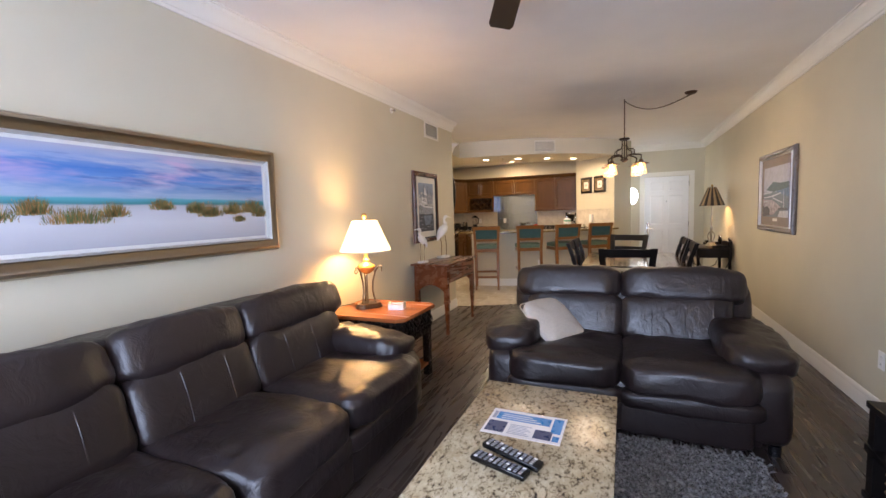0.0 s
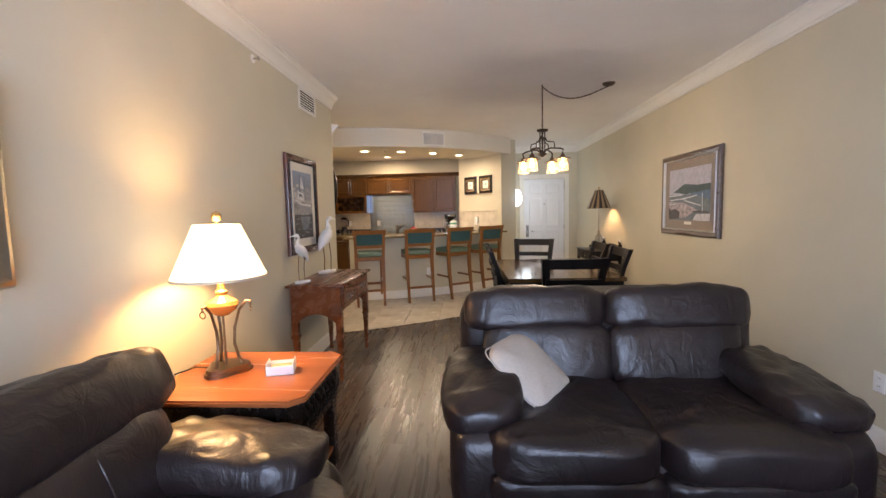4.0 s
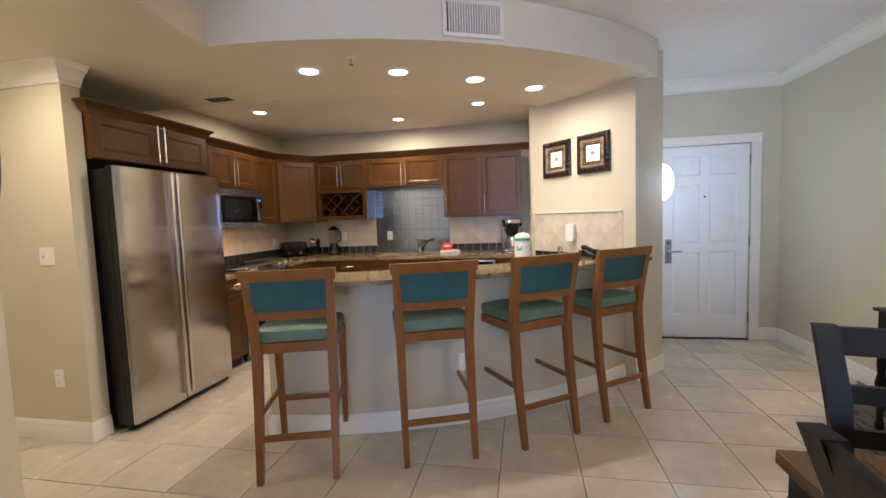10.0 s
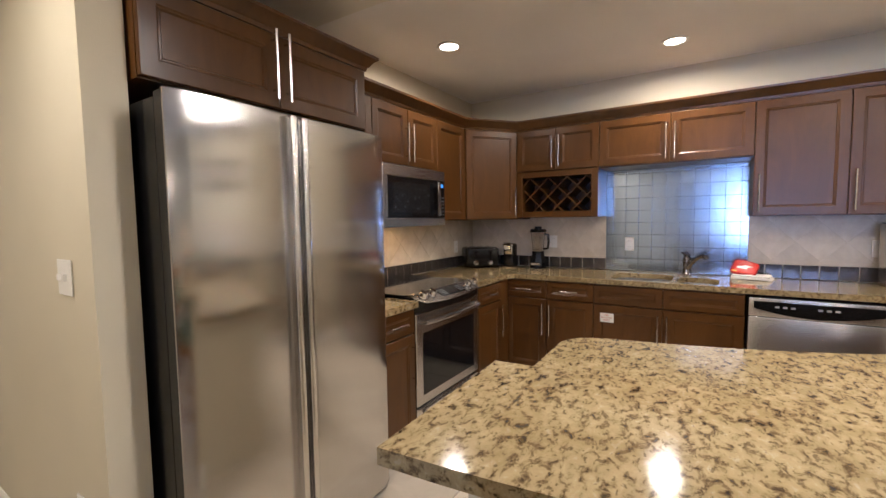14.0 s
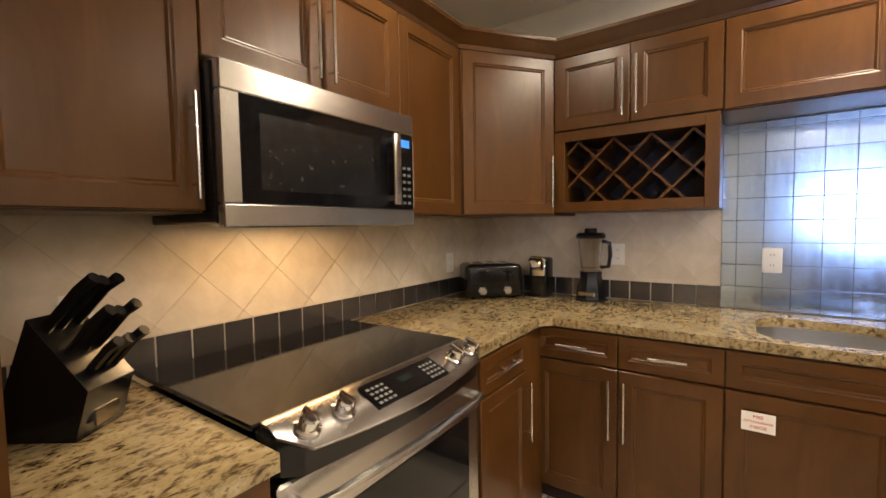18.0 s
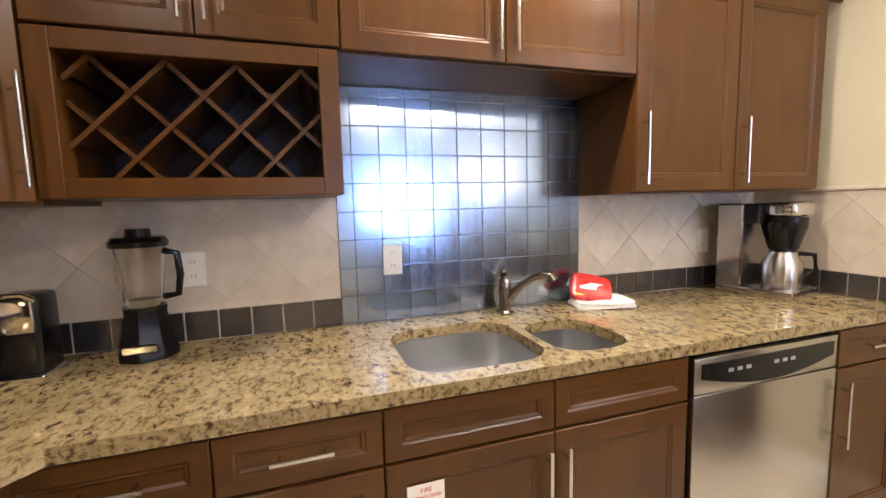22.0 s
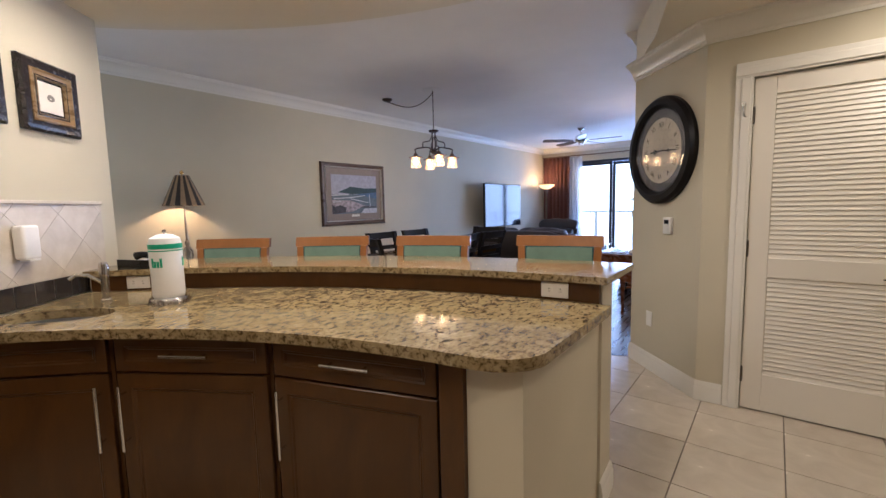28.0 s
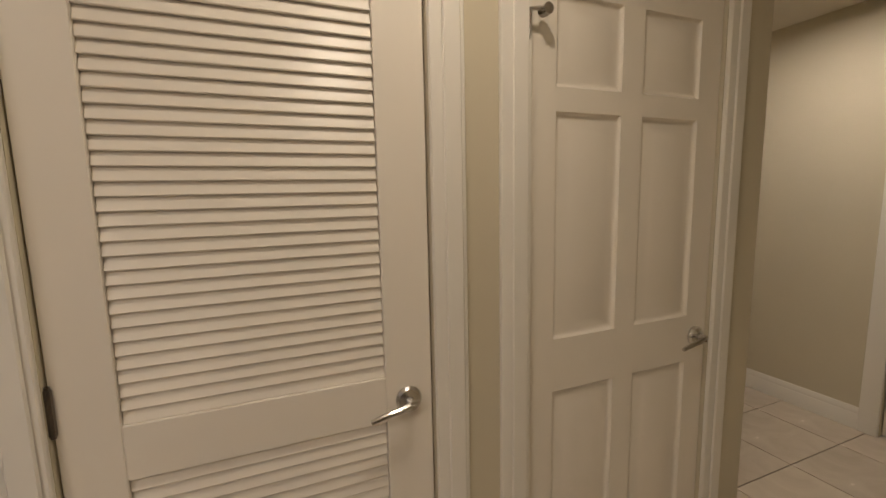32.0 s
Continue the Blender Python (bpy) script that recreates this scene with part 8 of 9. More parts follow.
def dining_chair():
    t = thing("dining_chair", "black ladder-back wooden dining chair", "chair", group="chairs round the dining table")
    bm = fresh()
    puff(bm, (-0.225, -0.22, 0.445), (0.225, 0.22, 0.485), 0.25, 32, 8)
    part("seat", bm, plain("black_leatherette", (0.010, 0.008, 0.007), 0.4), t)
    bm = fresh()
    box(bm, (-0.215, -0.21, 0.40), (0.215, 0.21, 0.446), 0.004)
    part("seat_frame", bm, BLACKW, t)
    for x in (-0.195, 0.195):
        bm = fresh()
        box(bm, (x - 0.02, 0.175, 0), (x + 0.02, 0.21, 0.40), 0.004)
        part("leg", bm, BLACKW, t)
        bm = fresh()
        pts = [(-0.235, 0.0), (-0.20, 0.25), (-0.19, 0.45), (-0.205, 0.62), (-0.225, 0.82), (-0.29, 1.02)]
        rings = []
        for k, (y, z) in enumerate(pts):
            wd, dp = 0.019 + (0.010 if k > 3 else 0), 0.020
            ox = math.copysign(0.035 * max(0, (z - 0.45) / 0.57) ** 1.5, x)
            rings.append([bm.verts.new((x + ox + a * wd, y + b * dp, z)) for a, b in ((-1, -1), (1, -1), (1, 1), (-1, 1))])
        for a, b in zip(rings, rings[1:]):
            for k in range(4):
                bm.faces.new((a[k], a[(k + 1) % 4], b[(k + 1) % 4], b[k]))
        bm.faces.new(rings[0])
        bm.faces.new(rings[-1])
        part("back_post", bm, BLACKW, t)
    for z0, z1, y0, y1, hw in ((0.935, 1.015, -0.27, -0.288, 0.235), (0.80, 0.85, -0.242, -0.251, 0.222), (0.68, 0.73, -0.218, -0.227, 0.212), (0.55, 0.60, -0.20, -0.204, 0.20)):
        bm = fresh()
        n = 10
        rows = []
        for i in range(n + 1):
            u = -1 + 2 * i / n
            cv = -0.018 * (1 - u * u)
            rows.append([bm.verts.new(p) for p in ((u * hw, y0 + cv - 0.010, z0), (u * hw, y0 + cv + 0.010, z0), (u * hw, y1 + cv + 0.010, z1), (u * hw, y1 + cv - 0.010, z1))])
        for a, b in zip(rows, rows[1:]):
            for k in range(4):
                bm.faces.new((a[k], a[(k + 1) % 4], b[(k + 1) % 4], b[k]))
        bm.faces.new(rows[0])
        bm.faces.new(rows[-1])
        part("back_slat" if z0 < 0.9 else "top_rail", bm, BLACKW, t)
    for x in (-0.195, 0.195):
        part("stretcher", box(fresh(), (x - 0.01, -0.20, 0.16), (x + 0.01, 0.18, 0.185), 0.003), BLACKW, t)
    return t


# local back is towards -y
ch = dining_chair()
ch.matrix_basis = pose(2.48, 5.20, 0, 0, 0, 2)
for m in (pose(2.45, 6.95, 0, 0, 0, 164), pose(2.17, 5.77, 0, 0, 0, -91), pose(2.17, 6.36, 0, 0, 0, -90), pose(2.86, 5.80, 0, 0, 0, 90), pose(2.86, 6.44, 0, 0, 0, 90)):
    copy_thing(ch, m)


# ---- chandelier ----
def chandelier():
    hx, hy = 2.46, 6.18
    t = thing("chandelier", "dark bronze swag chandelier with four amber glass shades", "chandelier", pose(hx, hy, 0, 0, 0, 43))
    IRON = metal("oil_rubbed_bronze", (0.09, 0.06, 0.045), 0.4)
    part("hub_plate", lathe(fresh(), [(0.001, 2.235), (0.055, 2.235), (0.062, 2.228), (0.055, 2.215), (0.02, 2.205), (0.001, 2.204)], 24), IRON, t)
    bm = fresh()
    for a in (45, 135, 225, 315):
        c, s = math.cos(radians(a)), math.sin(radians(a))
        rod(bm, (0.025 * c, 0.025 * s, 2.21), (0.025 * c, 0.025 * s, 1.985), 0.006, seg=8)
    lathe(bm, [(0.001, 1.995), (0.045, 1.99), (0.045, 1.975), (0.02, 1.955), (0.001, 1.95)], 20)
    part("stem", bm, IRON, t)
    AMB = Mat("amber_seeded_glass", 0.06)
    AMB.color((1.0, 0.84, 0.62))
    AMB.b.inputs["Transmission Weight"].default_value = 0.92
    AMB.b.inputs["Emission Color"].default_value = (1.0, 0.55, 0.24, 1)
    AMB.b.inputs["Emission Strength"].default_value = 0.4
    AMB.bump(AMB.noise(60, 3), 0.2, 0.004)
    BULB = glow("lit_bulb", (1.0, 0.80, 0.50), 30)
    for k in range(4):
        a = radians(90 * k + 10)
        c, s = math.cos(a), math.sin(a)
        P = lambda r, z: (r * c, r * s, z)  # noqa: E731
        bm = fresh()
        tube(bm, [P(0.02, 2.0), P(0.06, 2.03), P(0.10, 2.035), P(0.20, 2.02), P(0.235, 2.005), P(0.225, 1.98), P(0.225, 1.95)], 0.008, 8)
        tube(bm, [P(0.025, 2.16), P(0.05, 2.11), P(0.09, 2.10), P(0.125, 2.095), P(0.135, 2.08), P(0.135, 2.035)], 0.006, 8)
        arm = part("arm", bm, IRON, t)
        part("cap", lathe(fresh(), [(0.015, 1.962), (0.022, 1.955), (0.028, 1.935), (0.085, 1.915), (0.088, 1.910), (0.03, 1.925), (0.001, 1.925)], 24, P(0.225, 0)), metal("bronze_cap", (0.20, 0.11, 0.065), 0.38), arm)
        sh = part("shade", lathe(fresh(), [(0.038, 1.925), (0.044, 1.92), (0.056, 1.84), (0.062, 1.80), (0.059, 1.795), (0.053, 1.84), (0.041, 1.915)], 10, P(0.225, 0)), AMB.mat, t, "lit amber glass shade")
        sh.visible_shadow = False
        part("bulb", lathe(fresh(), [(0.010, 1.92), (0.012, 1.89), (0.024, 1.865), (0.026, 1.85), (0.018, 1.83), (0.001, 1.825)], 14, P(0.225, 0)), BULB, sh).visible_shadow = False
        p = t.matrix_basis @ Vector(P(0.225, 1.855))
        lamp("chandelier_bulb", "POINT", Matrix.Translation(p), 9, SOFT_WHITE, 0.03)
    # chain to the ceiling and swag to the hook
    inv = t.matrix_basis.inverted()

    def chain(pts, name):
        bm = fresh()
        tube(bm, [inv @ Vector(p) for p in pts], 0.0035, 6)
        for i in range(len(pts) - 1):
            a, b = Vector(pts[i]), Vector(pts[i + 1])
            nl = max(1, int((b - a).length / 0.03))
            for j in range(nl):
                q0, q1 = a.lerp(b, (j + 0.1) / nl), a.lerp(b, (j + 0.9) / nl)
                d = (q1 - q0).normalized()
                u = d.cross(Vector((0.2, 0.9, 0.3))).normalized() * (0.006 if j % 2 else 0.004)
                tube(bm, [inv @ (q0 + u), inv @ (q1 + u)], 0.0022, 4)
                tube(bm, [inv @ (q0 - u), inv @ (q1 - u)], 0.0022, 4)
        part(name, bm, IRON, t)

    chain([(hx, hy, 2.235), (hx, hy, 2.685)], "chain")
    hk = (3.155, 6.243)
    sw = [(hx + (hk[0] - hx) * u, hy + (hk[1] - hy) * u, 2.67 - 0.50 * u * (1 - u) * (1.25 - 0.6 * u)) for u in [k / 12 for k in range(13)]]
    chain(sw, "swag_chain")
    part("ceiling_hook", tube(fresh(), [inv @ Vector((hx, hy, z)) for z in (2.70, 2.68, 2.66)], 0.007, 6), IRON, t)
    bm = fresh()
    lathe(bm, [(0.001, -0.03), (0.04, -0.028), (0.062, -0.012), (0.065, 0.0), (0.001, 0.0)], 24)
    part("canopy", bm, IRON, t, at=inv @ pose(*hk, H_MAIN - 0.001))
    bm = fresh()
    lathe(bm, [(0.001, -0.008), (0.10, -0.007), (0.125, -0.003), (0.125, 0.0), (0.001, 0.0)], 32)
    part("ceiling_medallion", bm, CEIL, t, at=inv @ pose(hx, hy, H_MAIN - 0.001))


chandelier()


# ---- writing desk with lamp ----
def desk():
    t = thing("writing_desk", "small black writing desk with gallery rail", "desk", pose(3.465, 7.98, 0))
    w, d, h = 0.48, 0.80, 0.76
    bm = fresh()
    box(bm, (0, 0, h - 0.02), (w, d, h), 0.005, 2)
    part("desktop", bm, BLACKW, t)
    bm = fresh()
    box(bm, (0.02, 0.02, h - 0.15), (w - 0.02, d - 0.02, h - 0.0205))
    part("case", bm, BLACKW, t)
    for k in range(2):
        bm = fresh()
        y0 = 0.05 + k * 0.36
        box(bm, (0.008, y0, h - 0.135), (0.0195, y0 + 0.33, h - 0.035), 0.002)
        dr = part("drawer", bm, BLACKW, t)
        part("knob", lathe(fresh(), [(0.001, 0), (0.006, 0), (0.006, 0.01), (0.013, 0.016), (0.010, 0.024), (0.001, 0.026)], 14), CHROME, dr, "small silver knob", at=pose(0.008, y0 + 0.165, h - 0.085, 0, -90, 0))
    # gallery at the back and sides with ball finials
    bm = fresh()
    n = 14
    up = [(d * i / n, h + 0.05 + 0.03 * math.sin(math.pi * i / n)) for i in range(n + 1)]
    f0, f1 = [bm.verts.new((w - 0.02, y, z)) for y, z in up + [(d, h), (0, h)]], [bm.verts.new((w - 0.005, y, z)) for y, z in up + [(d, h), (0, h)]]
    bm.faces.new(f0)
    bm.faces.new(f1[::-1])
    for k in range(len(f0)):
        bm.faces.new((f0[k], f1[k], f1[(k + 1) % len(f0)], f0[(k + 1) % len(f0)]))
    part("gallery", bm, BLACKW, t)
    for y in (0.0, d - 0.015):
        part("gallery_side", box(fresh(), (w * 0.45, y, h), (w - 0.02, y + 0.015, h + 0.035), 0.004), BLACKW, t)
    for y in (0.03, d - 0.03):
        bm = fresh()
        lathe(bm, [(0.03, h - 0.16), (0.03, h + 0.09), (0.034, h + 0.095), (0.001, h + 0.10)], 12, (w - 0.03, y, 0))
        part("corner_post", bm, BLACKW, t)
        part("finial", lathe(fresh(), [(0.012, h + 0.098), (0.03, h + 0.115), (0.034, h + 0.135), (0.026, h + 0.155), (0.001, h + 0.162)], 18, (w - 0.03, y, 0)), CHROME, t)
        for x in (0.04, w - 0.03):
            bm = fresh()
            lathe(bm, [(0.026, h - 0.15), (0.018, h - 0.20), (0.024, 0.42), (0.018, 0.36), (0.030, 0.30), (0.018, 0.24), (0.016, 0.08), (0.024, 0.05), (0.018, 0.0)], 14, (x, y, 0))
            part("leg", bm, BLACKW, t)
    # bent iron braces that cross between the legs
    for y, x0, x1 in ((0.03, 0.05, w - 0.04), (d - 0.03, 0.05, w - 0.04)):
        bm = fresh()
        xc = (x0 + x1) / 2
        tube(bm, [(x0, y, 0.56), (x0 + 0.05, y, 0.42), (xc, y, 0.34), (x1 - 0.05, y, 0.24), (x1, y, 0.10)], 0.006, 6)
        tube(bm, [(x1, y, 0.56), (x1 - 0.05, y, 0.42), (xc, y, 0.34), (x0 + 0.05, y, 0.24), (x0, y, 0.10)], 0.006, 6)
        lathe(bm, [(0.001, -0.03), (0.03, -0.015), (0.035, 0.0), (0.03, 0.015), (0.001, 0.03)], 10, (xc, y, 0.34))
        part("iron_brace", bm, BLACKW, t)
    bm = fresh()
    yc = d / 2
    tube(bm, [(0.05, 0.04, 0.56), (0.06, 0.20, 0.42), (0.06, yc, 0.34), (0.06, d - 0.2, 0.42), (0.05, d - 0.04, 0.56)], 0.006, 6)
    tube(bm, [(0.05, 0.04, 0.10), (0.06, 0.20, 0.25), (0.06, yc, 0.34), (0.06, d - 0.2, 0.25), (0.05, d - 0.04, 0.10)], 0.006, 6)
    part("iron_brace", bm, BLACKW, t)


desk()


def desk_lamp():
    t = thing("table_lamp", "lit silver lamp with striped bronze and black shade", "table lamp", pose(3.745, 8.48, 0.76))
    SILV = metal("antique_silver", (0.42, 0.38, 0.32), 0.3)
    part("base", lathe(fresh(), [(0.075, 0), (0.075, 0.02), (0.055, 0.035), (0.05, 0.05), (0.02, 0.06), (0.001, 0.061)], 8), SILV, t)
    for k in range(4):
        a = math.pi / 2 * k
        c, s = math.cos(a), math.sin(a)
        bm = fresh()
        tube(bm, [(r * c, r * s, z) for r, z in ((0.02, 0.055), (0.035, 0.09), (0.046, 0.14), (0.042, 0.185), (0.02, 0.22))], 0.009, 8)
        part("scroll", bm, SILV, t)
    part("stem", lathe(fresh(), [(0.010, 0.055), (0.018, 0.10), (0.010, 0.14), (0.020, 0.21), (0.024, 0.23), (0.012, 0.225), (0.022, 0.265), (0.022, 0.285), (0.010, 0.30), (0.012, 0.42), (0.008, 0.52), (0.007, 0.73)], 16), SILV, t)
    bm = fresh()
    n, zo, zi, ro, ri = 24, 0.635, 0.925, 0.185, 0.062
    lo = [bm.verts.new((ro * math.cos(2 * math.pi * k / n), ro * math.sin(2 * math.pi * k / n), zo)) for k in range(n)]
    hi = [bm.verts.new((ri * math.cos(2 * math.pi * k / n), ri * math.sin(2 * math.pi * k / n), zi)) for k in range(n)]
    for k in range(n):
        f = bm.faces.new((lo[k], lo[(k + 1) % n], hi[(k + 1) % n], hi[k]))
        f.material_index = k % 2
    sh = part("shade", bm, [plain("bronze_silk", (0.30, 0.21, 0.12), 0.4), plain("black_silk", (0.025, 0.018, 0.014), 0.5)], t, "striped silk shade", angle=10)
    part("shade_ring", lathe(fresh(), [(0.004, 0.920), (ri, 0.920), (ri, 0.924), (0.004, 0.924)], 24), BRONZE, sh)
    sh.data.materials[0].use_backface_culling = False
    part("finial", lathe(fresh(), [(0.006, 0.73), (0.006, 0.935), (0.016, 0.945), (0.018, 0.96), (0.001, 0.975)], 14), metal("brass_finial", (0.75, 0.55, 0.25), 0.2), t)
    lamp("desk_lamp_bulb", "POINT", pose(3.745, 8.48, 0.76 + 0.77), 22, WARM, 0.03)
    t = thing("mobile_charger", "small dark charging stand with cord on the desk", "charger", pose(3.72, 8.66, 0.76, 0, 0, 30))
    bm = fresh()
    box(bm, (-0.03, -0.025, 0), (0.03, 0.025, 0.07), 0.006, 2)
    part("body", bm, BLACKP, t)
    part("dial", lathe(fresh(), [(0.001, 0), (0.02, 0), (0.02, 0.004), (0.001, 0.004)], 16), NICKEL, t, at=pose(-0.031, 0, 0.04, 0, -90, 0))
    t = thing("card_holder", "folded information card on the desk", "card", pose(3.66, 8.24, 0.76, 0, 0, 35))
    part("card", box(fresh(), (-0.06, -0.045, 0), (0.06, 0.045, 0.004)), DARKFRAME, t)


desk_lamp()

# oval wall light in the entry
t = thing("wall_sconce", "lit oval white glass wall light beside the entry door", "wall light", pose(2.585, 9.90, 1.63, 0, 0, 90))
bm = fresh()
puff(bm, (-0.10, -0.125, -0.16), (0.10, 0.06, 0.16), 0.9, 28, 16)
part("glass", bm, glow("lit_opal_glass", (0.82, 0.92, 1.0), 5.0), t)
part("back_plate", box(fresh(), (-0.06, -0.004, -0.19), (0.06, 0.012, 0.19), 0.004), NICKEL, t)
lamp("sconce_lamp", "POINT", pose(2.80, 9.90, 1.63), 9, (0.74, 0.87, 1.0), 0.08)


# ---- bar stools ----
STOOLW = satin("honey_brown_stool_wood", (0.20, 0.078, 0.020), (0.285, 0.118, 0.033), "z")
GREENF = Mat("teal_green_fabric", 0.9, spec=0.2)
_n2 = GREENF.noise(6, 4)
GREENF.color(GREENF.ramp(_n2, [(0.3, (0.026, 0.072, 0.080)), (0.7, (0.044, 0.108, 0.114))])).bump(GREENF.noise(420, 2), 0.35, 0.002)
GREENF = GREENF.mat
GREENS = plain("sage_green_velvet", (0.13, 0.20, 0.145), 0.75, var=0.2, scale=5, bump=0.1)


def sqleg(bm, a, b, r0, r1):
    a, b = Vector(a), Vector(b)
    q = [[bm.verts.new(p + Vector((sx * r, sy * r, 0))) for sx, sy in ((-1, -1), (1, -1), (1, 1), (-1, 1))] for p, r in ((a, r0), (b, r1))]
    for k in range(4):
        bm.faces.new((q[0][k], q[0][(k + 1) % 4], q[1][(k + 1) % 4], q[1][k]))
    bm.faces.new(q[0])
    bm.faces.new(q[1])


def bar_stool():
    t = thing("bar_stool", "honey wood bar stool with green upholstery", "bar stool", group="bar stools")
    bm = fresh()
    puff(bm, (-0.225, 0.0, 0.735), (0.225, 0.42, 0.815), 0.3, 32, 10, 0.02, 2.0)
    part("seat", bm, GREENS, t, "sage green padded seat")
    bm = fresh()
    for lo, hi in (((-0.205, 0.012, 0.68), (0.205, 0.034, 0.738)), ((-0.205, 0.385, 0.68), (0.205, 0.407, 0.738)), ((-0.215, 0.034, 0.68), (-0.193, 0.385, 0.738)), ((0.193, 0.034, 0.68), (0.215, 0.385, 0.738))):
        box(bm, lo, hi, 0.003)
    part("seat_frame", bm, STOOLW, t)
    for s in (-1, 1):
        bm = fresh()
        sqleg(bm, (s * 0.195, 0.405, 0.0), (s * 0.200, 0.39, 0.738), 0.015, 0.022)
        part("leg", bm, STOOLW, t)
        bm = fresh()
        pts = [(0.198, -0.075, 0.0, 0.016), (0.200, -0.01, 0.42, 0.022), (0.200, 0.012, 0.70, 0.024), (0.205, 0.0, 0.82, 0.023), (0.215, -0.045, 1.085, 0.020)]
        rings = [[bm.verts.new((s * x + a * r, y + b * r, z)) for a, b in ((-1, -1), (1, -1), (1, 1), (-1, 1))] for x, y, z, r in pts]
        for a, b in zip(rings, rings[1:]):
            for k in range(4):
                bm.faces.new((a[k], a[(k + 1) % 4], b[(k + 1) % 4], b[k]))
        bm.faces.new(rings[0])
        bm.faces.new(rings[-1])
        part("back_post", bm, STOOLW, t)
        bm = fresh()
        box(bm, (s * 0.197 - 0.010, 0.0, 0.335), (s * 0.197 + 0.010, 0.39, 0.365), 0.003)
        part("side_stretcher", bm, STOOLW, t)

    def rail(z0, z1, y0, y1, hw, th, mat, name, label="", bow=0.02):
        bm = fresh()
        n = 10
        rows = []
        for i in range(n + 1):
            u = -1 + 2 * i / n
            c = -bow * (1 - u * u)
            rows.append([bm.verts.new(p) for p in ((u * hw, y0 + c - th, z0), (u * hw, y0 + c + th, z0), (u * hw, y1 + c + th, z1), (u * hw, y1 + c - th, z1))])
        for a, b in zip(rows, rows[1:]):
            for k in range(4):
                bm.faces.new((a[k], a[(k + 1) % 4], b[(k + 1) % 4], b[k]))
        bm.faces.new(rows[0])
        bm.faces.new(rows[-1])
        es = [e for e in bm.edges if e.calc_face_angle(0) > 1.0]
        bmesh.ops.bevel(bm, geom=es, offset=0.004, segments=1, affect="EDGES")
        part(name, bm, mat, t, label)

    rail(1.085, 1.145, -0.047, -0.062, 0.247, 0.016, STOOLW, "top_rail")
    rail(0.875, 0.920, -0.012, -0.020, 0.200, 0.014, STOOLW, "lower_rail")
    rail(0.921, 1.0845, -0.022, -0.046, 0.192, 0.016, GREENF, "back_panel", "teal green padded back panel")
    rail(0.927, 1.079, -0.004, -0.028, 0.184, 0.006, GREENS, "back_cushion", "sage green inner back cushion")
    part("front_stretcher", box(fresh(), (-0.19, 0.389, 0.255), (0.19, 0.411, 0.29), 0.003), STOOLW, t)
    part("foot_plate", box(fresh(), (-0.17, 0.385, 0.2905), (0.17, 0.413, 0.296), 0.001), CHROME, t, "metal footrest strip")
    part("back_stretcher", box(fresh(), (-0.19, -0.052, 0.215), (0.19, -0.032, 0.25), 0.003), STOOLW, t)
    return t


stool = bar_stool()
stool.matrix_basis = pose(0.178, 7.887, 0, 0, 0, 16.7)
for x, y, a in ((0.903, 8.16, 21), (1.514, 8.459, 35.5), (2.042, 8.867, 37.4)):
    copy_thing(stool, pose(x, y, 0, 0, 0, a))


# ---- hall ----
ang = math.atan2(7.0 - YC, -0.42 - XL)


def chamfer(u, z, out=0.002):
    return pose(XL + u * math.cos(ang) + out * math.sin(ang), YC + u * math.sin(ang) - out * math.cos(ang), z, 0, 0, math.degrees(ang))


def clock():
    t = thing("wall_clock", "large round wall clock with black frame and cream dial", "clock", chamfer(0.377, 1.70, 0.002))
    R = 0.385
    part("frame", lathe(fresh(), [(R, 0), (R, 0.03), (R - 0.02, 0.05), (R - 0.06, 0.055), (R - 0.085, 0.035), (R - 0.09, 0.0)], 64), BLACKW, t, at=pose(0, 0, 0, 90, 0, 0))
    part("dial_ring", lathe(fresh(), [(R - 0.15, 0.012), (R - 0.085, 0.012), (R - 0.085, 0.016), (R - 0.15, 0.016)], 64), plain("dark_grey_dial_ring", (0.06, 0.055, 0.055), 0.5), t, at=pose(0, 0, 0, 90, 0, 0))
    d = part("dial", lathe(fresh(), [(0.001, 0.010), (R - 0.149, 0.010), (R - 0.149, 0.014), (0.001, 0.014)], 64), plain("aged_cream_dial", (0.55, 0.48, 0.37), 0.6, var=0.12, scale=7), t, at=pose(0, 0, 0, 90, 0, 0))
    for k, s in enumerate(("XII", "I", "II", "III", "IIII", "V", "VI", "VII", "VIII", "IX", "X", "XI")):
        a = radians(90 - 30 * k)
        words(t, s, 0.05, pose(0.185 * math.cos(a), -0.0148, 0.185 * math.sin(a), 90, 0, 0) @ pose(0, 0, 0, 0, 0, math.degrees(a) - 90), BLACKP, "numeral")
    for ln, an, w in ((0.12, 178, 0.012), (0.17, 4, 0.008)):
        bm = fresh()
        box(bm, (-0.03, -0.0185, -w / 2), (ln, -0.0165, w / 2))
        rod(bm, (ln * 0.55, -0.0186, 0), (ln * 0.55, -0.0165, 0), w * 1.6, seg=12)
        part("clock_arm", bm, BLACKP, t, at=pose(0, 0, 0, 0, an, 0))
    bm = fresh()
    lathe(bm, [(0.001, 0.030), (R - 0.088, 0.030), (R - 0.088, 0.032), (0.001, 0.032)], 64)
    g = part("cover_glass", bm, PANE, t, at=pose(0, 0, 0, 90, 0, 0))
    g.visible_shadow = False


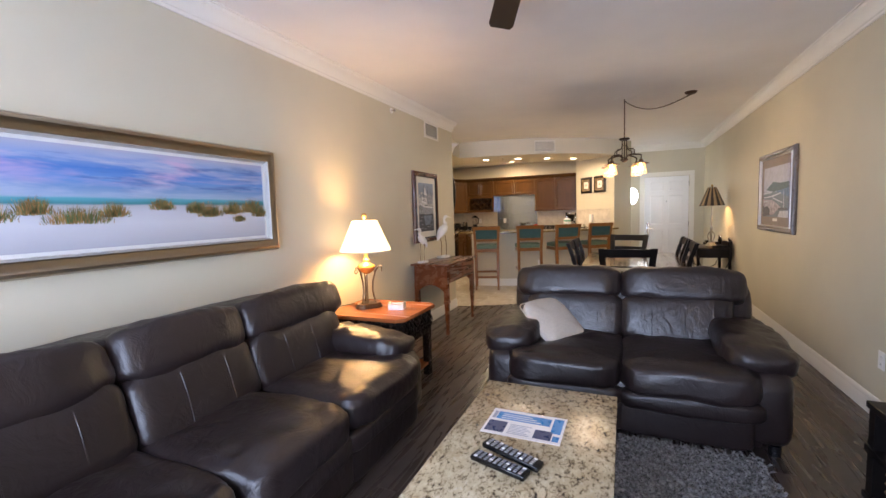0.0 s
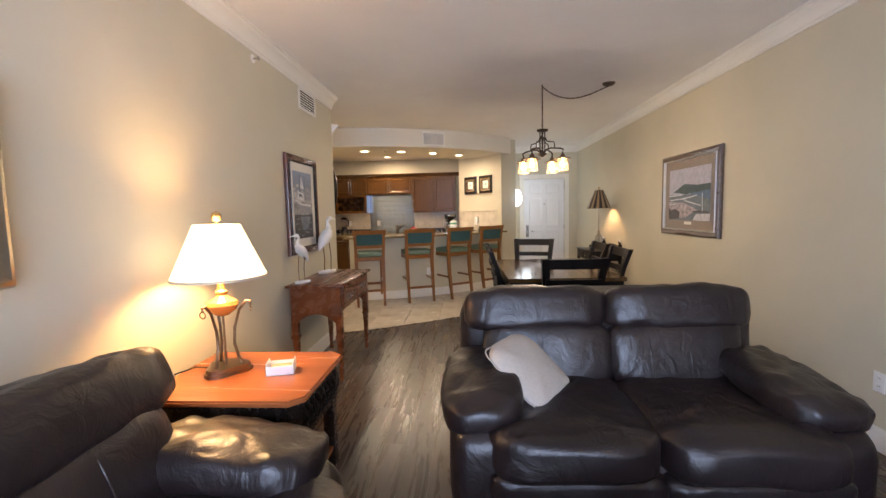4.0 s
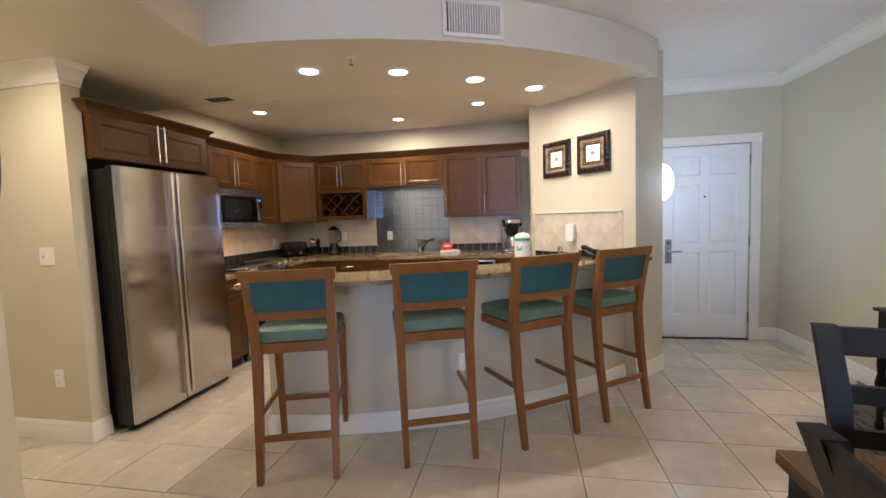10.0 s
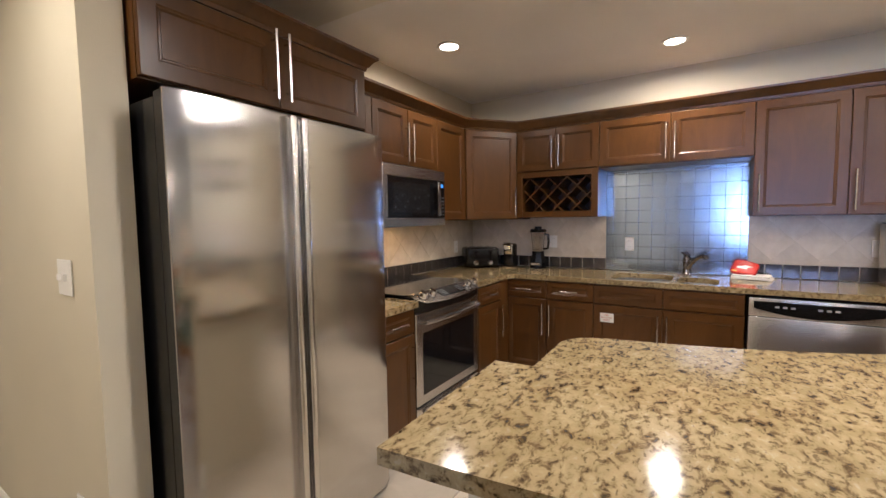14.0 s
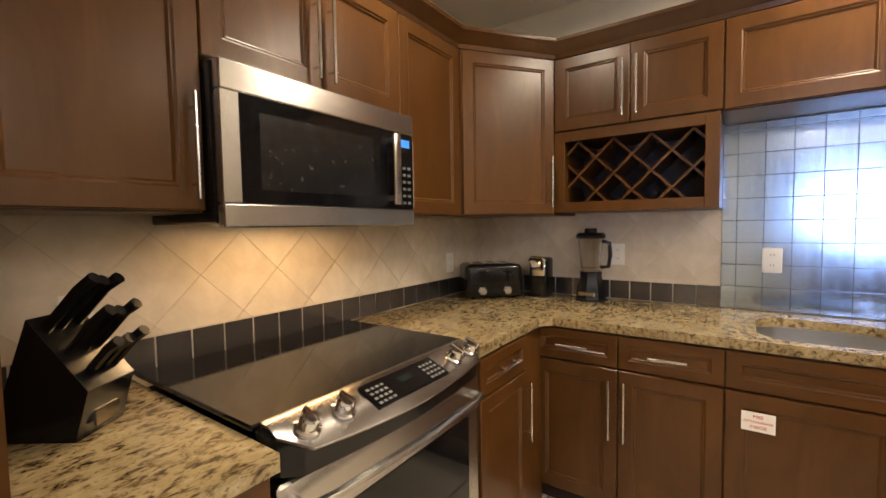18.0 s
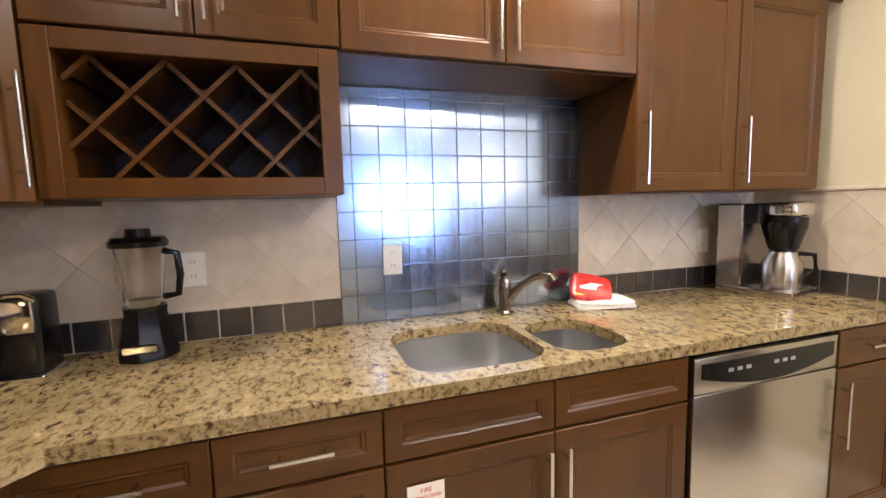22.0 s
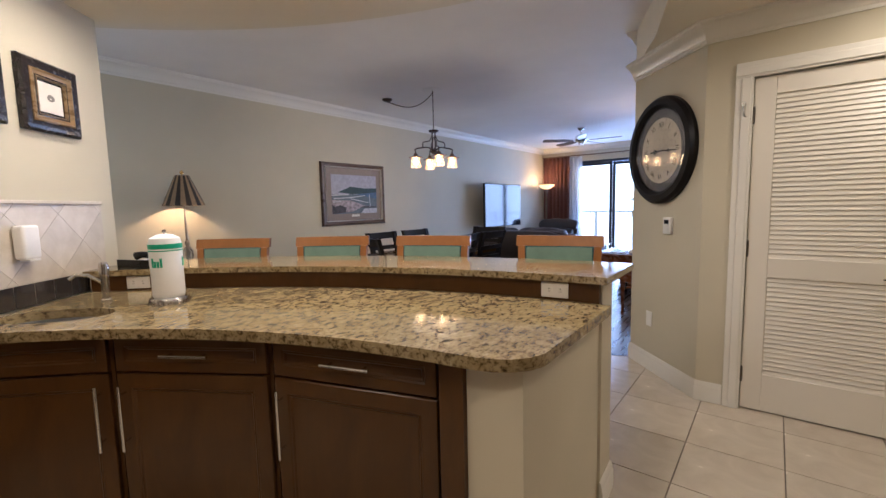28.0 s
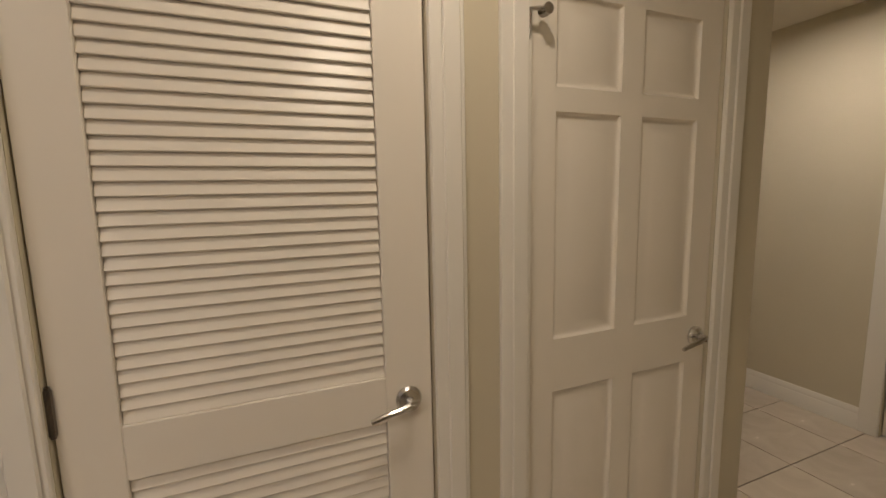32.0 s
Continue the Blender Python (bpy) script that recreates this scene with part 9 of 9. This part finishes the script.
clock()
t = thing("thermostat", "white wall thermostat with dark display", "thermostat", chamfer(0.485, 1.155))
part("case", box(fresh(), (-0.045, -0.024, -0.06), (0.045, 0, 0.06), 0.006, 2), PLATE, t)
part("display", box(fresh(), (-0.025, -0.026, 0.012), (0.025, -0.0235, 0.042)), BLACKGL, t)
plate_at("outlet", "white wall outlet under the clock", chamfer(0.27, 0.41), kind="blank")
plate_at("light_switch", "double white toggle switch on the refrigerator side wall", pose(-1.60, 8.019, 1.225, 0, 0, 0), 0.118, 0.118, "toggle")
plate_at("outlet", "white wall outlet low on the refrigerator side wall", pose(-1.60, 8.019, 0.42, 0, 0, 0))
plate_at("light_switch", "white rocker switch on the wall beside the console table", pose(XL + 0.001, 6.10, 1.22, 0, 0, 90), kind="switch")
plate_at("light_switch", "white switch on the column beside the bar", pose(2.42, 9.578, 1.18, 0, 0, 45), kind="switch")
plate_at("outlet", "white outlet on the bar knee wall", pose(*arc(3.622, 24.5, 0, 1)[0], 0.42, 0, 0, 24.5))
framed("framed_print", "tall print in a thin pale frame on the hall end wall", pose(-4.178, 5.55, 1.42, 0, 0, 90), 0.56, 1.2, 0.04, GOLDWOOD, 0.06, PAPER, sheet(HARBOUR, "print"), DARKFRAME, 0.025)

# fire sprinklers
for m in (pose(0.355, 8.45, H_BAND - 0.001), pose(XL + 0.001, 4.67, 2.53, 0, 90, 0) @ pose(0, 0, 0, 180, 0, 0)):
    t = thing("sprinkler", "small white fire sprinkler head", "sprinkler", m, "fire sprinklers")
    part("plate", lathe(fresh(), [(0.001, -0.006), (0.030, -0.005), (0.032, 0.0), (0.001, 0.0)], 20), PLATE, t)
    part("nozzle", lathe(fresh(), [(0.001, -0.045), (0.016, -0.044), (0.016, -0.041), (0.006, -0.038), (0.008, -0.006), (0.001, -0.005)], 12), NICKEL, t)


# ---- floor pieces ----
def floor_pieces():
    fl = bpy.data.objects["floor"]
    # planks run along the room
    W, Ln = 0.155, 1.22
    nx = int((XR + 0.05) / W) + 1
    for i in range(nx):
        y = YW - 0.3 * ((i * 37) % 11) / 2.5
        x = XL - 0.1 + i * W
        while y < 9.8:
            a, b = max(y, YW), min(y + Ln, 9.75)
            y += Ln
            if b - a < 0.05:
                continue
            xm = x + W / 2
            # cut at the curved edge to the tiles
            def edge(xx):
                q = FR * FR - (xx - FX) ** 2
                return FY - math.sqrt(q) if q > 0 else 99
            e0, e1 = edge(x), edge(x + W)
            if a >= max(e0, e1) - 0.02:
                continue
            g = 0.0012
            q = [(x + g, a + g), (min(x + W, XR) - g, a + g), (min(x + W, XR) - g, min(b, e1) - g), (x + g, min(b, e0) - g)]
            if q[2][1] <= q[0][1] or q[3][1] <= q[0][1] or q[1][0] - q[0][0] < 0.01:
                continue
            bm = fresh()
            prism(bm, [(u - xm, v - a) for u, v in q], -0.0055, 0.0)
            p = new("plank", mesh_of("plank", bm, PLANK))
            p.parent = fl
            p.matrix_basis = pose(xm, a, 0)
    # tiles
    tb = bpy.data.objects["floor_tiles_bed"]
    S, g = 0.43, 0.0028
    bm = fresh()
    box(bm, (g, g, -0.0075), (S - g, S - g, 0.0), 0.0012)
    whole = mesh_of("tile", bm, TILE)
    for i in range(-12, 12):
        for j in range(-7, 10):
            x, y = 0.83 + i * S, 7.63 + j * S
            if y > 11.6 or x > XR or x + S < -4.3 or y + S < 4.9 or (x + S < -3.3 and y > 9.1):
                continue
            cs = [(x, y), (x + S, y), (x + S, y + S), (x, y + S)]
            ins = [on_tile(*c) for c in cs]
            if y + S < 6.2 and x > -2.7:
                continue
            if all(ins) and x + S <= XR:
                p = new("tile", whole)
                p.parent = tb
                p.matrix_basis = pose(x, y, 0)
            elif any(ins) or (y < 7.7 and x < 0.2):
                m = 14
                pts = [(x + g + (S - 2 * g) * u, y + g + (S - 2 * g) * v) for u, v in
                       [(k / m, 0) for k in range(m)] + [(1, k / m) for k in range(m)] + [(1 - k / m, 1) for k in range(m)] + [(0, 1 - k / m) for k in range(m)]]
                poly = []
                for (u, v) in pts:
                    u = min(u, XR)
                    d = math.hypot(u - FX, v - FY)
                    if d > FR:
                        u, v = FX + (u - FX) * FR / d, FY + (v - FY) * FR / d
                        if not (x - 0.001 <= u <= x + S + 0.001 and y - 0.001 <= v <= y + S + 0.001):
                            u, v = min(max(u, x + g), x + S - g), min(max(v, y + g), y + S - g)
                            if math.hypot(u - FX, v - FY) > FR + 0.01:
                                continue
                    if not poly or math.hypot(u - poly[-1][0], v - poly[-1][1]) > 0.003:
                        poly.append((u, v))
                if len(poly) < 3:
                    continue
                bm = fresh()
                prism(bm, [(u - x, v - y) for u, v in poly], -0.0075, 0.0)
                p = new("tile", mesh_of("tile", bm, TILE))
                p.parent = tb
                p.matrix_basis = pose(x, y, 0)
    bm = fresh()
    a0, a1 = math.degrees(math.asin((XL - FX) / FR)), math.degrees(math.asin((XR - FX) / FR))
    prism(bm, arc(FR + 0.018, a0, a1, 40, (FX, FY)) + arc(FR - 0.018, a1, a0, 40, (FX, FY)), -0.004, 0.004)
    structure("trim_floor_edge", bm, PLANK, "dark curved floor transition strip", "transition strip")


floor_pieces()
